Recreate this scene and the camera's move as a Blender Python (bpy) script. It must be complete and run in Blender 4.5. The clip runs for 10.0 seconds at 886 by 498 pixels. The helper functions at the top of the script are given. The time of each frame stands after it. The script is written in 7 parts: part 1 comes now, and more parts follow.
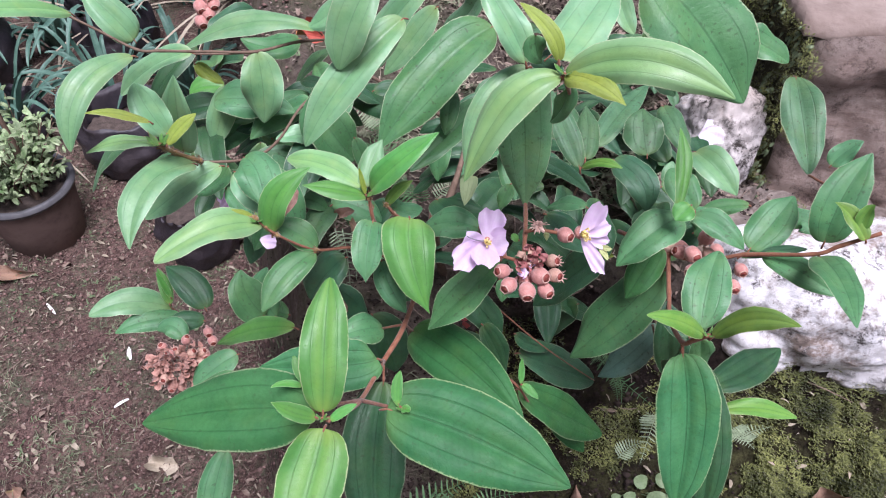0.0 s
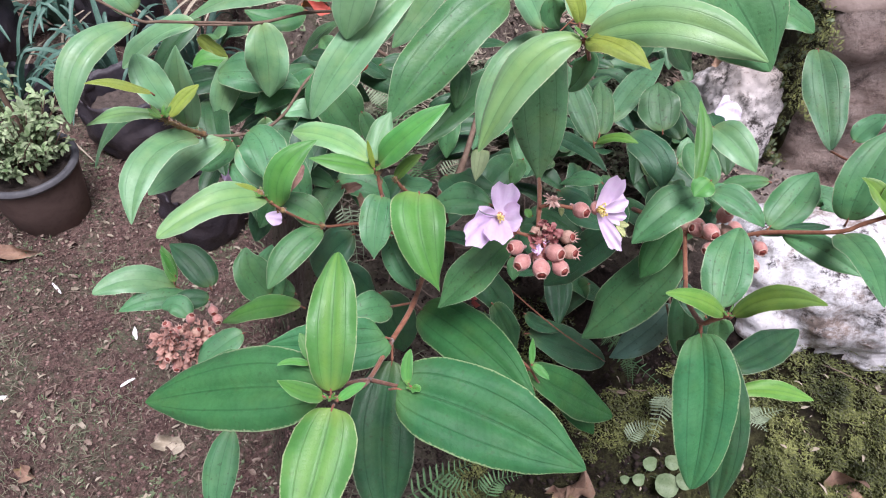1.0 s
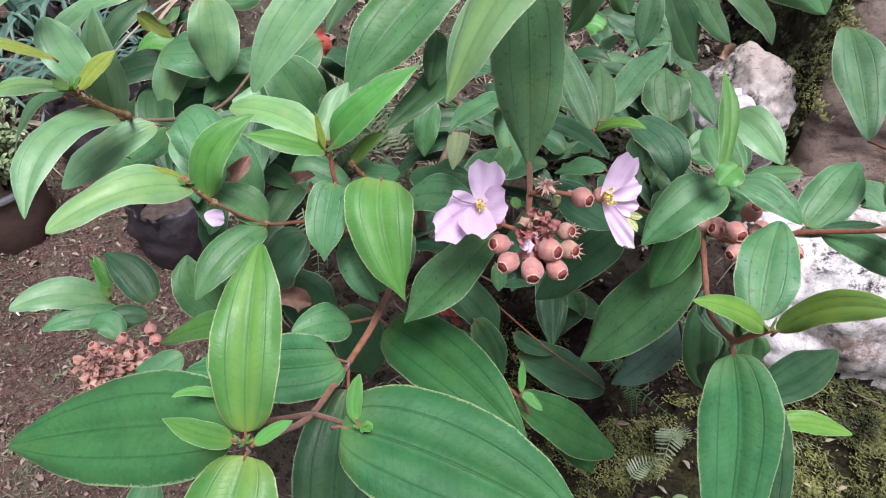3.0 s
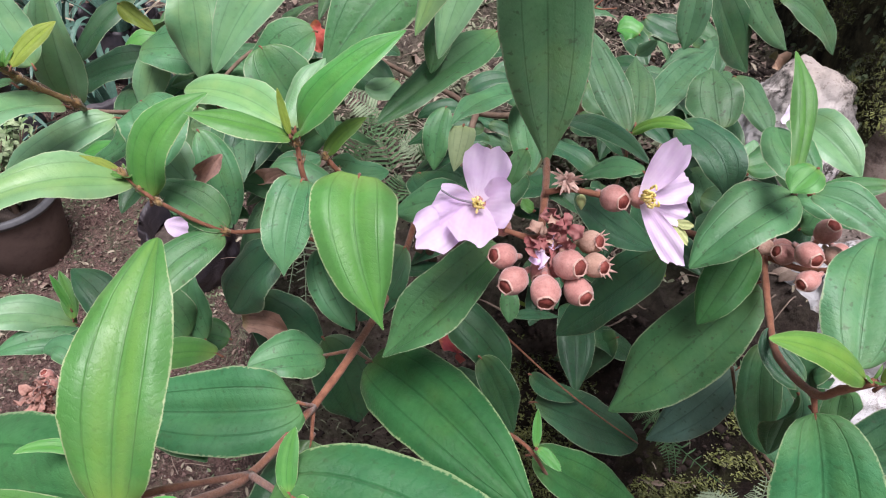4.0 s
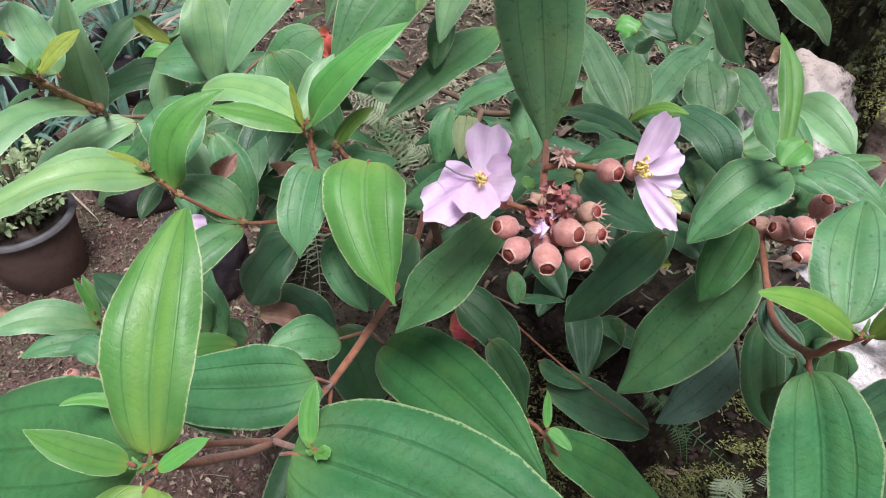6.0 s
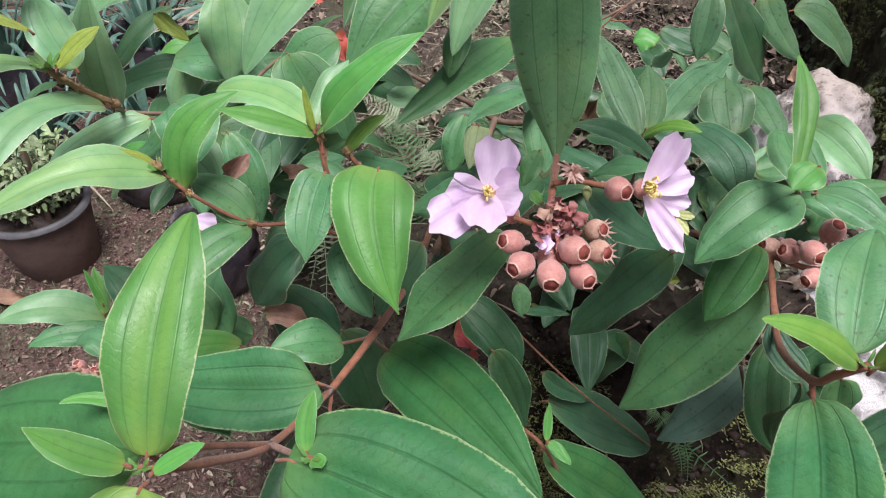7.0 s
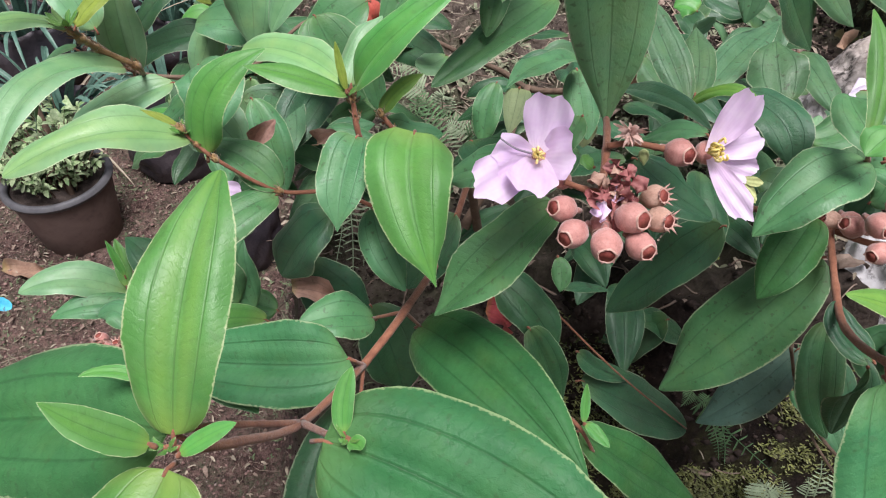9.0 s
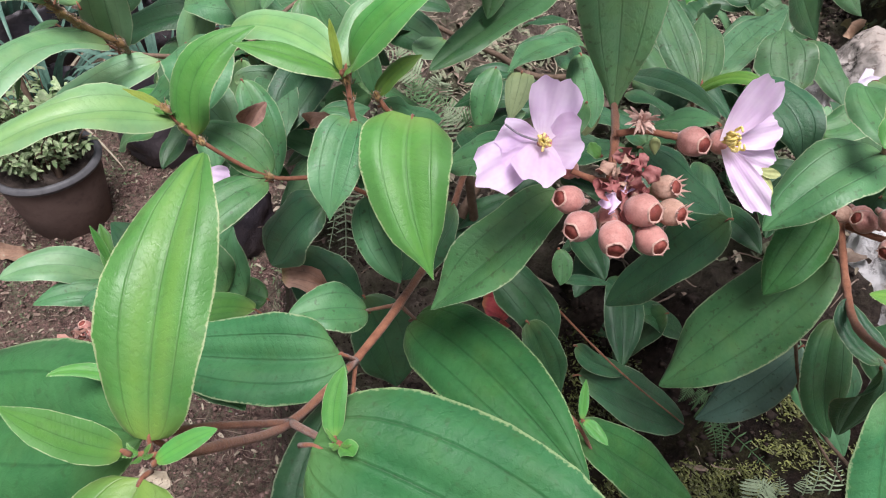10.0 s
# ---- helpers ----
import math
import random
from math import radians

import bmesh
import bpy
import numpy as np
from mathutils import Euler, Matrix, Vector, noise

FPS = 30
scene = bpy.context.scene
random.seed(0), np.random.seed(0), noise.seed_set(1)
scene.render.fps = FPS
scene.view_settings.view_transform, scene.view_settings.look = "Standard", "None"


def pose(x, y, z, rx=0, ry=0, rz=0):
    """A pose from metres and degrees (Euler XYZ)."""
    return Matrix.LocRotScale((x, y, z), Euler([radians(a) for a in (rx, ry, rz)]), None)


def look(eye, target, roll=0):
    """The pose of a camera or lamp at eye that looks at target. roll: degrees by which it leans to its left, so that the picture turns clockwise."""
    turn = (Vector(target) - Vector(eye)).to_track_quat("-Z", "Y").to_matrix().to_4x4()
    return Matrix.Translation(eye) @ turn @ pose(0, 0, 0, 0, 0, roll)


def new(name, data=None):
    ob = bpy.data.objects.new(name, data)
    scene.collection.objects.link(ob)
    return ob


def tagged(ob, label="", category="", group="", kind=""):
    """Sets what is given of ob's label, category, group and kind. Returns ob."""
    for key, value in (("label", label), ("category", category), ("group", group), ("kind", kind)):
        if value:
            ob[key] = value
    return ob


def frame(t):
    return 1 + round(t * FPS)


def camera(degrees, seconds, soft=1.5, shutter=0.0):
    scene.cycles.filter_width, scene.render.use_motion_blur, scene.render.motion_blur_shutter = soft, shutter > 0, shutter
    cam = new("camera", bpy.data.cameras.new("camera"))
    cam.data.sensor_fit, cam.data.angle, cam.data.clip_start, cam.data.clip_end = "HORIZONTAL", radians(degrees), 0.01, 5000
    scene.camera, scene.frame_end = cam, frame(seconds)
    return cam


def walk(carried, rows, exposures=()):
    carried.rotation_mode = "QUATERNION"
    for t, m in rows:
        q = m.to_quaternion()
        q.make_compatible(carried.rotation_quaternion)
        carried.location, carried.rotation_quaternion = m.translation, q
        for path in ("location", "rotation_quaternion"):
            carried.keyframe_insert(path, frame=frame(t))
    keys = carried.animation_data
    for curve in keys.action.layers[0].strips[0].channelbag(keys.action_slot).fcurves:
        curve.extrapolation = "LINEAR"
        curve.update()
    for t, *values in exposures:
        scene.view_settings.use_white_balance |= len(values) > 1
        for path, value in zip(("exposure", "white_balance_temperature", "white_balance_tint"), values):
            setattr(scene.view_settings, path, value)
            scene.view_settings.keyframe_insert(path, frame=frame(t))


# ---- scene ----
cam = camera(67.2, 10.0, 1.1)
ROWS = [
    (0, 0.0000, 0.0000, 1.4500, 41.97, -1.97, 4.39),
    (0.5, -0.0103, 0.0056, 1.4461, 41.79, -1.80, 5.20),
    (1, -0.0040, 0.0062, 1.4356, 40.45, -1.77, 4.83),
    (1.5, 0.0044, 0.0121, 1.4245, 39.58, -1.47, 4.96),
    (2, 0.0064, 0.0139, 1.4196, 39.71, -1.66, 5.53),
    (2.5, 0.0070, 0.0236, 1.4005, 39.67, -2.08, 4.96),
    (3, 0.0078, 0.0575, 1.3547, 42.63, -2.41, 4.34),
    (3.2, 0.0106, 0.0714, 1.3363, 43.96, -1.85, 5.27),
    (4.3, 0.0274, 0.1123, 1.2783, 45.82, -1.29, 7.28),
    (4.5, 0.0284, 0.1105, 1.2756, 45.96, -0.81, 7.44),
    (5, 0.0285, 0.1025, 1.2794, 46.32, -0.27, 7.32),
    (5.5, 0.0261, 0.0882, 1.2873, 46.89, -0.41, 6.38),
    (5.7, 0.0270, 0.0857, 1.2859, 46.92, 0.37, 6.30),
    (7, 0.0307, 0.0887, 1.2894, 47.12, -0.89, 8.96),
    (7.5, 0.0266, 0.0922, 1.2851, 47.16, 0.57, 9.19),
    (8, 0.0237, 0.0974, 1.2746, 46.03, 0.51, 9.82),
    (8.5, 0.0198, 0.0964, 1.2748, 46.02, -0.01, 9.96),
    (9, 0.0189, 0.0989, 1.2718, 45.30, -0.19, 10.38),
    (9.5, 0.0179, 0.1035, 1.2702, 44.55, -0.34, 10.69),
    (10, 0.0148, 0.1095, 1.2626, 44.26, -1.12, 10.44),
]
walk(cam, [(t, pose(x, y, z, rx, ry, rz)) for t, x, y, z, rx, ry, rz in ROWS],
     exposures=[(0, 0.41, 5980, 25), (1.5, 0.38, 6150, 22), (3.2, 0.33, 6260, 20.5), (4.5, 0.33, 6330, 20), (10, 0.33, 6410, 17.5)])
SKY_POWER, SUN_POWER = 0.062, 4.2

# ---- light: soft overcast daylight ----
world = bpy.data.worlds.new("overcast_sky")
scene.world = world
world.use_nodes = True
wn = world.node_tree
wn.nodes.clear()
sky = wn.nodes.new("ShaderNodeTexSky")
sky.sky_type = "NISHITA"
sky.sun_disc = False
sky.sun_elevation, sky.sun_rotation = radians(74), radians(151)
sky.air_density, sky.dust_density, sky.ozone_density = 1.0, 4.0, 1.0
cloud = wn.nodes.new("ShaderNodeHueSaturation")
cloud.inputs["Saturation"].default_value = 0.45
back = wn.nodes.new("ShaderNodeBackground")
back.inputs["Strength"].default_value = SKY_POWER
wout = wn.nodes.new("ShaderNodeOutputWorld")
wn.links.new(sky.outputs["Color"], cloud.inputs["Color"])
wn.links.new(cloud.outputs["Color"], back.inputs["Color"])
wn.links.new(back.outputs["Background"], wout.inputs["Surface"])
sun_data = bpy.data.lights.new("sun", "SUN")
sun_data.energy, sun_data.angle, sun_data.color = SUN_POWER, radians(28), (1.0, 0.99, 0.97)
sun = new("sun", sun_data)
sun.matrix_world = look((0.5, -0.5, 4.8), (0, 0.4, 1.0))


# ---- materials ----
class Graph:
    """A small helper round one node material."""

    def __init__(self, name):
        self.mat = bpy.data.materials.new(name)
        self.mat.use_nodes = True
        self.t = self.mat.node_tree
        self.t.nodes.clear()
        self.out = self.t.nodes.new("ShaderNodeOutputMaterial")

    def node(self, kind, **values):
        n = self.t.nodes.new(kind)
        for key, v in values.items():
            n.inputs[key.replace("_", " ")].default_value = v
        return n

    def link(self, a, b):
        self.t.links.new(a, b)

    def coords(self, which="Object"):
        return self.t.nodes.new("ShaderNodeTexCoord").outputs[which]

    def noise(self, vec, scale, detail=4.0, rough=0.6, lo=0.35, hi=0.65):
        n = self.node("ShaderNodeTexNoise", Scale=scale, Detail=detail, Roughness=rough)
        self.link(vec, n.inputs["Vector"])
        return self.ramp(n.outputs["Fac"], lo, hi)

    def ramp(self, fac, lo, hi):
        n = self.t.nodes.new("ShaderNodeMapRange")
        n.inputs["From Min"].default_value, n.inputs["From Max"].default_value = lo, hi
        self.link(fac, n.inputs["Value"])
        return n.outputs["Result"]

    def math(self, op, a, b=None):
        n = self.t.nodes.new("ShaderNodeMath")
        n.operation = op
        for k, v in enumerate((a, b)):
            if v is None:
                continue
            if isinstance(v, (int, float)):
                n.inputs[k].default_value = v
            else:
                self.link(v, n.inputs[k])
        return n.outputs[0]

    def mix(self, fac, a, b, how="MIX"):
        n = self.t.nodes.new("ShaderNodeMix")
        n.data_type, n.blend_type = "RGBA", how
        for key, v in ((0, fac), (6, a), (7, b)):
            if isinstance(v, (int, float)):
                n.inputs[key].default_value = v
            elif isinstance(v, tuple):
                n.inputs[key].default_value = (*v, 1)
            else:
                self.link(v, n.inputs[key])
        return n.outputs[2]

    def bump(self, height, strength, distance):
        n = self.node("ShaderNodeBump", Strength=strength, Distance=distance)
        self.link(height, n.inputs["Height"])
        return n.outputs["Normal"]

    def finish(self, color, rough=0.6, normal=None, spec=0.4, sheen=0.0, sheer=0.0, sheer_color=None):
        p = self.node("ShaderNodeBsdfPrincipled")
        for key, v in (("Base Color", color), ("Roughness", rough)):
            if isinstance(v, (int, float)):
                p.inputs[key].default_value = v
            elif isinstance(v, tuple):
                p.inputs[key].default_value = (*v, 1)
            else:
                self.link(v, p.inputs[key])
        p.inputs["Specular IOR Level"].default_value = spec
        p.inputs["Sheen Weight"].default_value = sheen
        p.inputs["Sheen Roughness"].default_value = 0.45
        if normal is not None:
            self.link(normal, p.inputs["Normal"])
        shader = p.outputs["BSDF"]
        if sheer:
            tr = self.t.nodes.new("ShaderNodeBsdfTranslucent")
            if isinstance(sheer_color, tuple):
                tr.inputs["Color"].default_value = (*sheer_color, 1)
            else:
                self.link(sheer_color if sheer_color is not None else color, tr.inputs["Color"])
            mx = self.node("ShaderNodeMixShader", Fac=sheer)
            self.link(shader, mx.inputs[1])
            self.link(tr.outputs["BSDF"], mx.inputs[2])
            shader = mx.outputs["Shader"]
        self.link(shader, self.out.inputs["Surface"])
        return self.mat


def leaf_material(name, a, b, margin, rough=0.46, sheen=0.04, glow=0.12, spots=0.5, edge=0.958, tint=0.35, ladder=0.03, core=0.07, spec=0.44, band=0.0, relief=1.0, dusty=0.13):
    """Five-nerved leaf: sunken veins, fine ladder veins, a pale hairy margin, small blemishes."""
    g = Graph(name)
    uv = g.node("ShaderNodeUVMap")
    sep = g.t.nodes.new("ShaderNodeSeparateXYZ")
    g.link(uv.outputs["UV"], sep.inputs[0])
    u = g.math("ABSOLUTE", g.math("MULTIPLY", g.math("SUBTRACT", sep.outputs["X"], 0.5), 2.0))
    v = sep.outputs["Y"]
    one = g.t.nodes.new("ShaderNodeObjectInfo").outputs["Random"]
    isl = g.t.nodes.new("ShaderNodeNewGeometry").outputs["Random Per Island"]
    rnd = g.math("FRACT", g.math("ADD", one, isl))
    ob = g.coords("Object")
    tone = g.mix(g.noise(ob, 55, 3, 0.6), a, b)
    hue = g.node("ShaderNodeHueSaturation")
    g.link(tone, hue.inputs["Color"])
    g.link(g.math("ADD", 0.485, g.math("MULTIPLY", rnd, 0.03)), hue.inputs["Hue"])
    g.link(g.math("ADD", 0.82, g.math("MULTIPLY", rnd, 0.36)), hue.inputs["Value"])
    col = hue.outputs["Color"]
    # veins: the midrib and one pair beside it
    rib = g.ramp(u, 0.035, 0.006)
    side = g.math("MULTIPLY", g.ramp(g.math("ABSOLUTE", g.math("SUBTRACT", u, 0.53)), 0.030, 0.004), 0.8)
    vein = g.math("MAXIMUM", rib, side)
    col = g.mix(g.math("MULTIPLY", vein, 0.46), col, tuple(c * 0.42 for c in a))
    soft = g.ramp(g.math("ABSOLUTE", g.math("SUBTRACT", u, 0.26)), 0.30, 0.05)
    col = g.mix(g.math("MULTIPLY", soft, core), col, (b[0] * 1.7 + 0.03, b[1] * 1.4 + 0.03, b[2] * 1.15))
    col = g.mix(g.math("MULTIPLY", g.ramp(u, 0.45, 0.95), band), col, (b[0] * 1.3 + 0.07, b[1] * 1.1 + 0.11, b[2] * 1.5 + 0.09))
    # ladder veins that slant outwards from the midrib
    slant = g.node("ShaderNodeCombineXYZ")
    wob = g.node("ShaderNodeTexNoise", Scale=26.0, Detail=2.0, Roughness=0.6)
    g.link(uv.outputs["UV"], wob.inputs["Vector"])
    g.link(g.math("ADD", g.math("SUBTRACT", v, g.math("MULTIPLY", u, 0.09)), g.math("MULTIPLY", wob.outputs["Fac"], 0.05)), slant.inputs["Y"])
    lad = g.t.nodes.new("ShaderNodeTexWave")
    lad.wave_type, lad.bands_direction = "BANDS", "Y"
    lad.inputs["Scale"].default_value, lad.inputs["Distortion"].default_value = 8.5, 1.2
    lad.inputs["Detail"].default_value, lad.inputs["Detail Scale"].default_value = 2.0, 2.5
    g.link(slant.outputs["Vector"], lad.inputs["Vector"])
    rung = g.ramp(lad.outputs["Fac"], 0.30, 0.02)
    col = g.mix(g.math("MULTIPLY", rung, ladder), col, tuple(c * 0.45 for c in a))
    grain = g.noise(ob, 420, 3, 0.7, 0.3, 0.75)
    col = g.mix(g.math("MULTIPLY", grain, 0.22 * relief), col, tuple(min(1, c * 1.5 + 0.015) for c in b))
    col = g.mix(g.math("MULTIPLY", g.noise(ob, 300, 2, 0.5, 0.62, 0.70), spots), col, (0.03, 0.04, 0.018))
    patch = g.noise(ob, 38, 4, 0.65, 0.50, 0.72)
    col = g.mix(g.math("MULTIPLY", patch, 0.22), col, (b[0] * 1.9 + 0.02, b[1] * 1.25, b[2] * 0.8))
    col = g.mix(g.math("MULTIPLY", g.ramp(v, 0.16, 0.0), tint), col, (0.30, 0.34, 0.07))
    dust = g.math("MULTIPLY", g.noise(ob, 24, 6, 0.7, 0.46, 0.75), dusty)
    col = g.mix(dust, col, (0.28, 0.34, 0.25))
    fuzz = g.math("SUBTRACT", g.noise(ob, 700, 2, 0.6, 0.3, 0.7), 0.5)
    rim = g.ramp(g.math("ADD", u, g.math("MULTIPLY", fuzz, 0.05)), edge, 0.985)
    col = g.mix(g.math("MULTIPLY", rim, 0.7), col, margin)
    fine = g.node("ShaderNodeTexNoise", Scale=520.0, Detail=4.0, Roughness=0.7)
    g.link(ob, fine.inputs["Vector"])
    h = g.math("ADD", g.math("MULTIPLY", rung, -0.14), g.math("MULTIPLY", fine.outputs["Fac"], 0.6))
    h = g.math("SUBTRACT", h, g.math("MULTIPLY", vein, 0.8))
    nrm = g.bump(h, 0.55 * relief, 0.0008)
    r = g.math("ADD", rough, g.math("MULTIPLY", g.noise(ob, 90, 3), 0.16))
    return g.finish(col, r, nrm, spec, sheen, glow * 0.5, g.mix(0.5, col, (0.22, 0.36, 0.05)))


LEAF = {
    # dark: mature green, deepened further to carry the shade low in the shrub
    "dark": leaf_material("leaf_dark_shaded_green", (0.017, 0.076, 0.033), (0.030, 0.108, 0.043), (0.33, 0.40, 0.25), 0.36, tint=0.14, ladder=0.09),
    "mid": leaf_material("leaf_green", (0.046, 0.164, 0.062), (0.076, 0.224, 0.088), (0.40, 0.47, 0.29), 0.40, tint=0.14, ladder=0.05, relief=0.8),
    "deep": leaf_material("leaf_deep_green", (0.026, 0.124, 0.040), (0.044, 0.172, 0.056), (0.32, 0.41, 0.22), 0.46, spec=0.20, spots=0.25, tint=0.14, ladder=0.09, dusty=0.06),
    "rich": leaf_material("leaf_rich_green", (0.017, 0.094, 0.027), (0.029, 0.130, 0.038), (0.28, 0.38, 0.18), 0.46, spec=0.20, spots=0.25, tint=0.14, ladder=0.09, dusty=0.06),
    # pale blue-green base colour paints the sky's sheen on one hanging leaf
    "skylit": leaf_material("leaf_skylit_blue_green", (0.082, 0.180, 0.140), (0.120, 0.235, 0.190), (0.36, 0.43, 0.30), 0.30, 0.12, spec=0.6, tint=0.1, ladder=0.08),
    "dusty": leaf_material("leaf_dusty_green", (0.078, 0.225, 0.090), (0.118, 0.295, 0.125), (0.40, 0.47, 0.31), 0.42, tint=0.14, ladder=0.07, dusty=0.32),
    "fresh": leaf_material("leaf_new_green", (0.054, 0.172, 0.033), (0.086, 0.230, 0.050), (0.44, 0.50, 0.27), 0.40, 0.05, 0.22, 0.15, core=0.46, relief=0.6),
    "under": leaf_material("leaf_pale_underside", (0.240, 0.310, 0.150), (0.320, 0.390, 0.200), (0.42, 0.47, 0.30), 0.55, 0.1, 0.2, 0.1),
    # dull: duller copy of mid, with the shade at the back in its colour
    "dull": leaf_material("leaf_shaded_dull_green", (0.041, 0.119, 0.050), (0.064, 0.162, 0.071), (0.34, 0.40, 0.26), 0.42, spots=0.7, tint=0.14, ladder=0.05),
    # soft and pale greens lightened to carry the sky glare on upper leaves
    "soft": leaf_material("leaf_soft_green", (0.118, 0.285, 0.098), (0.178, 0.365, 0.138), (0.48, 0.56, 0.34), 0.38, 0.05, 0.14, 0.1, core=0.20, band=0.35, relief=0.45),
    "pale": leaf_material("leaf_sky_glare_green", (0.106, 0.274, 0.118), (0.161, 0.345, 0.160), (0.45, 0.52, 0.34), 0.38, 0.08, 0.14, 0.15, spec=0.55, band=0.2, relief=0.55),
    "bright": leaf_material("leaf_fresh_green", (0.052, 0.205, 0.036), (0.080, 0.272, 0.053), (0.47, 0.54, 0.30), 0.40, 0.05, 0.15, 0.15, core=0.16, band=0.16, relief=0.6),
    "young": leaf_material("leaf_young_green", (0.086, 0.212, 0.030), (0.126, 0.270, 0.046), (0.50, 0.57, 0.29), 0.40, 0.05, 0.22, 0.15, core=0.24, relief=0.6),
    "yellow": leaf_material("leaf_yellow_green", (0.190, 0.290, 0.036), (0.260, 0.360, 0.058), (0.52, 0.57, 0.26), 0.42, 0.04, 0.24, 0.1),
    "dead": leaf_material("leaf_dry_brown", (0.18, 0.100, 0.070), (0.29, 0.190, 0.135), (0.31, 0.23, 0.16), 0.7, 0.0, 0.06, 0.4),
    "faded": leaf_material("leaf_withered_pink", (0.24, 0.140, 0.105), (0.42, 0.265, 0.205), (0.42, 0.32, 0.25), 0.7, 0.0, 0.1, 0.3),
    "red": leaf_material("leaf_dry_red", (0.31, 0.035, 0.035), (0.44, 0.085, 0.070), (0.34, 0.15, 0.11), 0.65, 0.0, 0.1, 0.4),
}


def plain(name, a, b, scale, rough=0.7, bump=0.3, depth=0.001, spec=0.35, sheen=0.0, sheer=0.0, specks=None, vary=0.36):
    """A surface of two tones at two scales with fine relief."""
    g = Graph(name)
    ob = g.coords("Object")
    col = g.mix(g.noise(ob, scale, 5, 0.65), a, b)
    col = g.mix(g.math("MULTIPLY", g.noise(ob, scale * 6, 3, 0.6, 0.5, 0.75), 0.45), col, specks or tuple(c * 0.5 for c in a))
    rnd = g.t.nodes.new("ShaderNodeObjectInfo").outputs["Random"]
    isl = g.t.nodes.new("ShaderNodeNewGeometry").outputs["Random Per Island"]
    hs = g.node("ShaderNodeHueSaturation")
    g.link(col, hs.inputs["Color"])
    g.link(g.math("ADD", 0.93 - vary / 2, g.math("ADD", g.math("MULTIPLY", isl, vary), g.math("MULTIPLY", rnd, 0.14))), hs.inputs["Value"])
    n = g.node("ShaderNodeTexNoise", Scale=scale * 5, Detail=5.0, Roughness=0.7)
    g.link(ob, n.inputs["Vector"])
    return g.finish(hs.outputs["Color"], rough, g.bump(n.outputs["Fac"], bump, depth), spec, sheen, sheer)


M_STEM = plain("stem_reddish_brown", (0.195, 0.074, 0.042), (0.31, 0.135, 0.078), 160, 0.75, 0.5, 0.0008, 0.3, 0.2)
M_SHOOT = plain("shoot_hairy_golden_brown", (0.20, 0.105, 0.045), (0.36, 0.24, 0.105), 220, 0.85, 0.6, 0.001, 0.2, 0.4)
M_WOOD = plain("stem_old_brown", (0.13, 0.085, 0.06), (0.20, 0.14, 0.10), 120, 0.8, 0.6, 0.001)
M_BERRY = plain("berry_rose_brown", (0.43, 0.180, 0.155), (0.57, 0.290, 0.250), 240, 0.6, 0.5, 0.0006, 0.35, 0.35)
M_MOUTH = plain("berry_mouth_red", (0.16, 0.028, 0.022), (0.30, 0.085, 0.065), 300, 0.6)
M_LIP = plain("cup_lip_pale", (0.47, 0.27, 0.225), (0.60, 0.40, 0.33), 300, 0.7, 0.4)
M_STYLE = plain("style_grey", (0.30, 0.26, 0.32), (0.42, 0.38, 0.45), 300, 0.6)
M_FLUFF = plain("dried_calyx_pink", (0.36, 0.170, 0.130), (0.60, 0.35, 0.28), 200, 0.75, 0.4, 0.0008, 0.3, 0.2, 0.1)
M_WITHER = plain("withered_flower", (0.58, 0.34, 0.28), (0.78, 0.58, 0.49), 300, 0.75, 0.4, 0.0006, 0.3, 0.2, 0.15)
M_DRY = plain("dry_calyx", (0.45, 0.26, 0.195), (0.60, 0.40, 0.31), 260, 0.75, 0.4)
M_PINK = plain("faded_petal", (0.33, 0.095, 0.095), (0.48, 0.22, 0.20), 200, 0.7)
M_STAMEN = plain("stamen_yellow", (0.86, 0.66, 0.14), (0.93, 0.82, 0.38), 300, 0.5, 0.2)
M_BUD = plain("bud_pale_green", (0.30, 0.36, 0.14), (0.42, 0.45, 0.20), 200, 0.6, 0.4, 0.0006, 0.35, 0.3)
M_POT = plain("pot_grey_black_plastic", (0.075, 0.075, 0.082), (0.12, 0.12, 0.125), 14, 0.55, 0.2, 0.001)
M_POTSIDE = plain("pot_faded_brown_plastic", (0.118, 0.080, 0.070), (0.170, 0.120, 0.104), 9, 0.6, 0.25, 0.001)
M_BAG = plain("polybag_black", (0.022, 0.020, 0.028), (0.055, 0.045, 0.050), 9, 0.5, 0.7, 0.006, 0.5)
M_STRAP = plain("strap_leaf_blue_green", (0.058, 0.140, 0.105), (0.125, 0.235, 0.180), 20, 0.5, 0.2, 0.0006, 0.4, 0.1, 0.12)
M_STRAW = plain("dry_straw", (0.27, 0.225, 0.16), (0.40, 0.35, 0.27), 40, 0.8)
M_POTLEAF = plain("small_leaf_pale", (0.11, 0.20, 0.07), (0.40, 0.48, 0.28), 45, 0.55, 0.2, 0.0006, 0.35, 0.0, 0.15, vary=0.9)
M_WEED = plain("weed_green", (0.110, 0.155, 0.075), (0.210, 0.260, 0.145), 60, 0.6, 0.2, 0.0006, 0.3, 0.0, 0.15)
M_MOSS = plain("moss_tuft", (0.050, 0.062, 0.018), (0.250, 0.270, 0.090), 16, 0.85, 0.3, 0.001, 0.2, 0.3, vary=0.9)
M_FERN = plain("fern_green", (0.088, 0.190, 0.080), (0.160, 0.285, 0.130), 60, 0.6, 0.2, 0.0005, 0.3, 0.0, 0.2)
M_FERNPALE = plain("fern_pale", (0.25, 0.33, 0.20), (0.36, 0.44, 0.29), 60, 0.6, 0.2, 0.0005, 0.3, 0.0, 0.2)
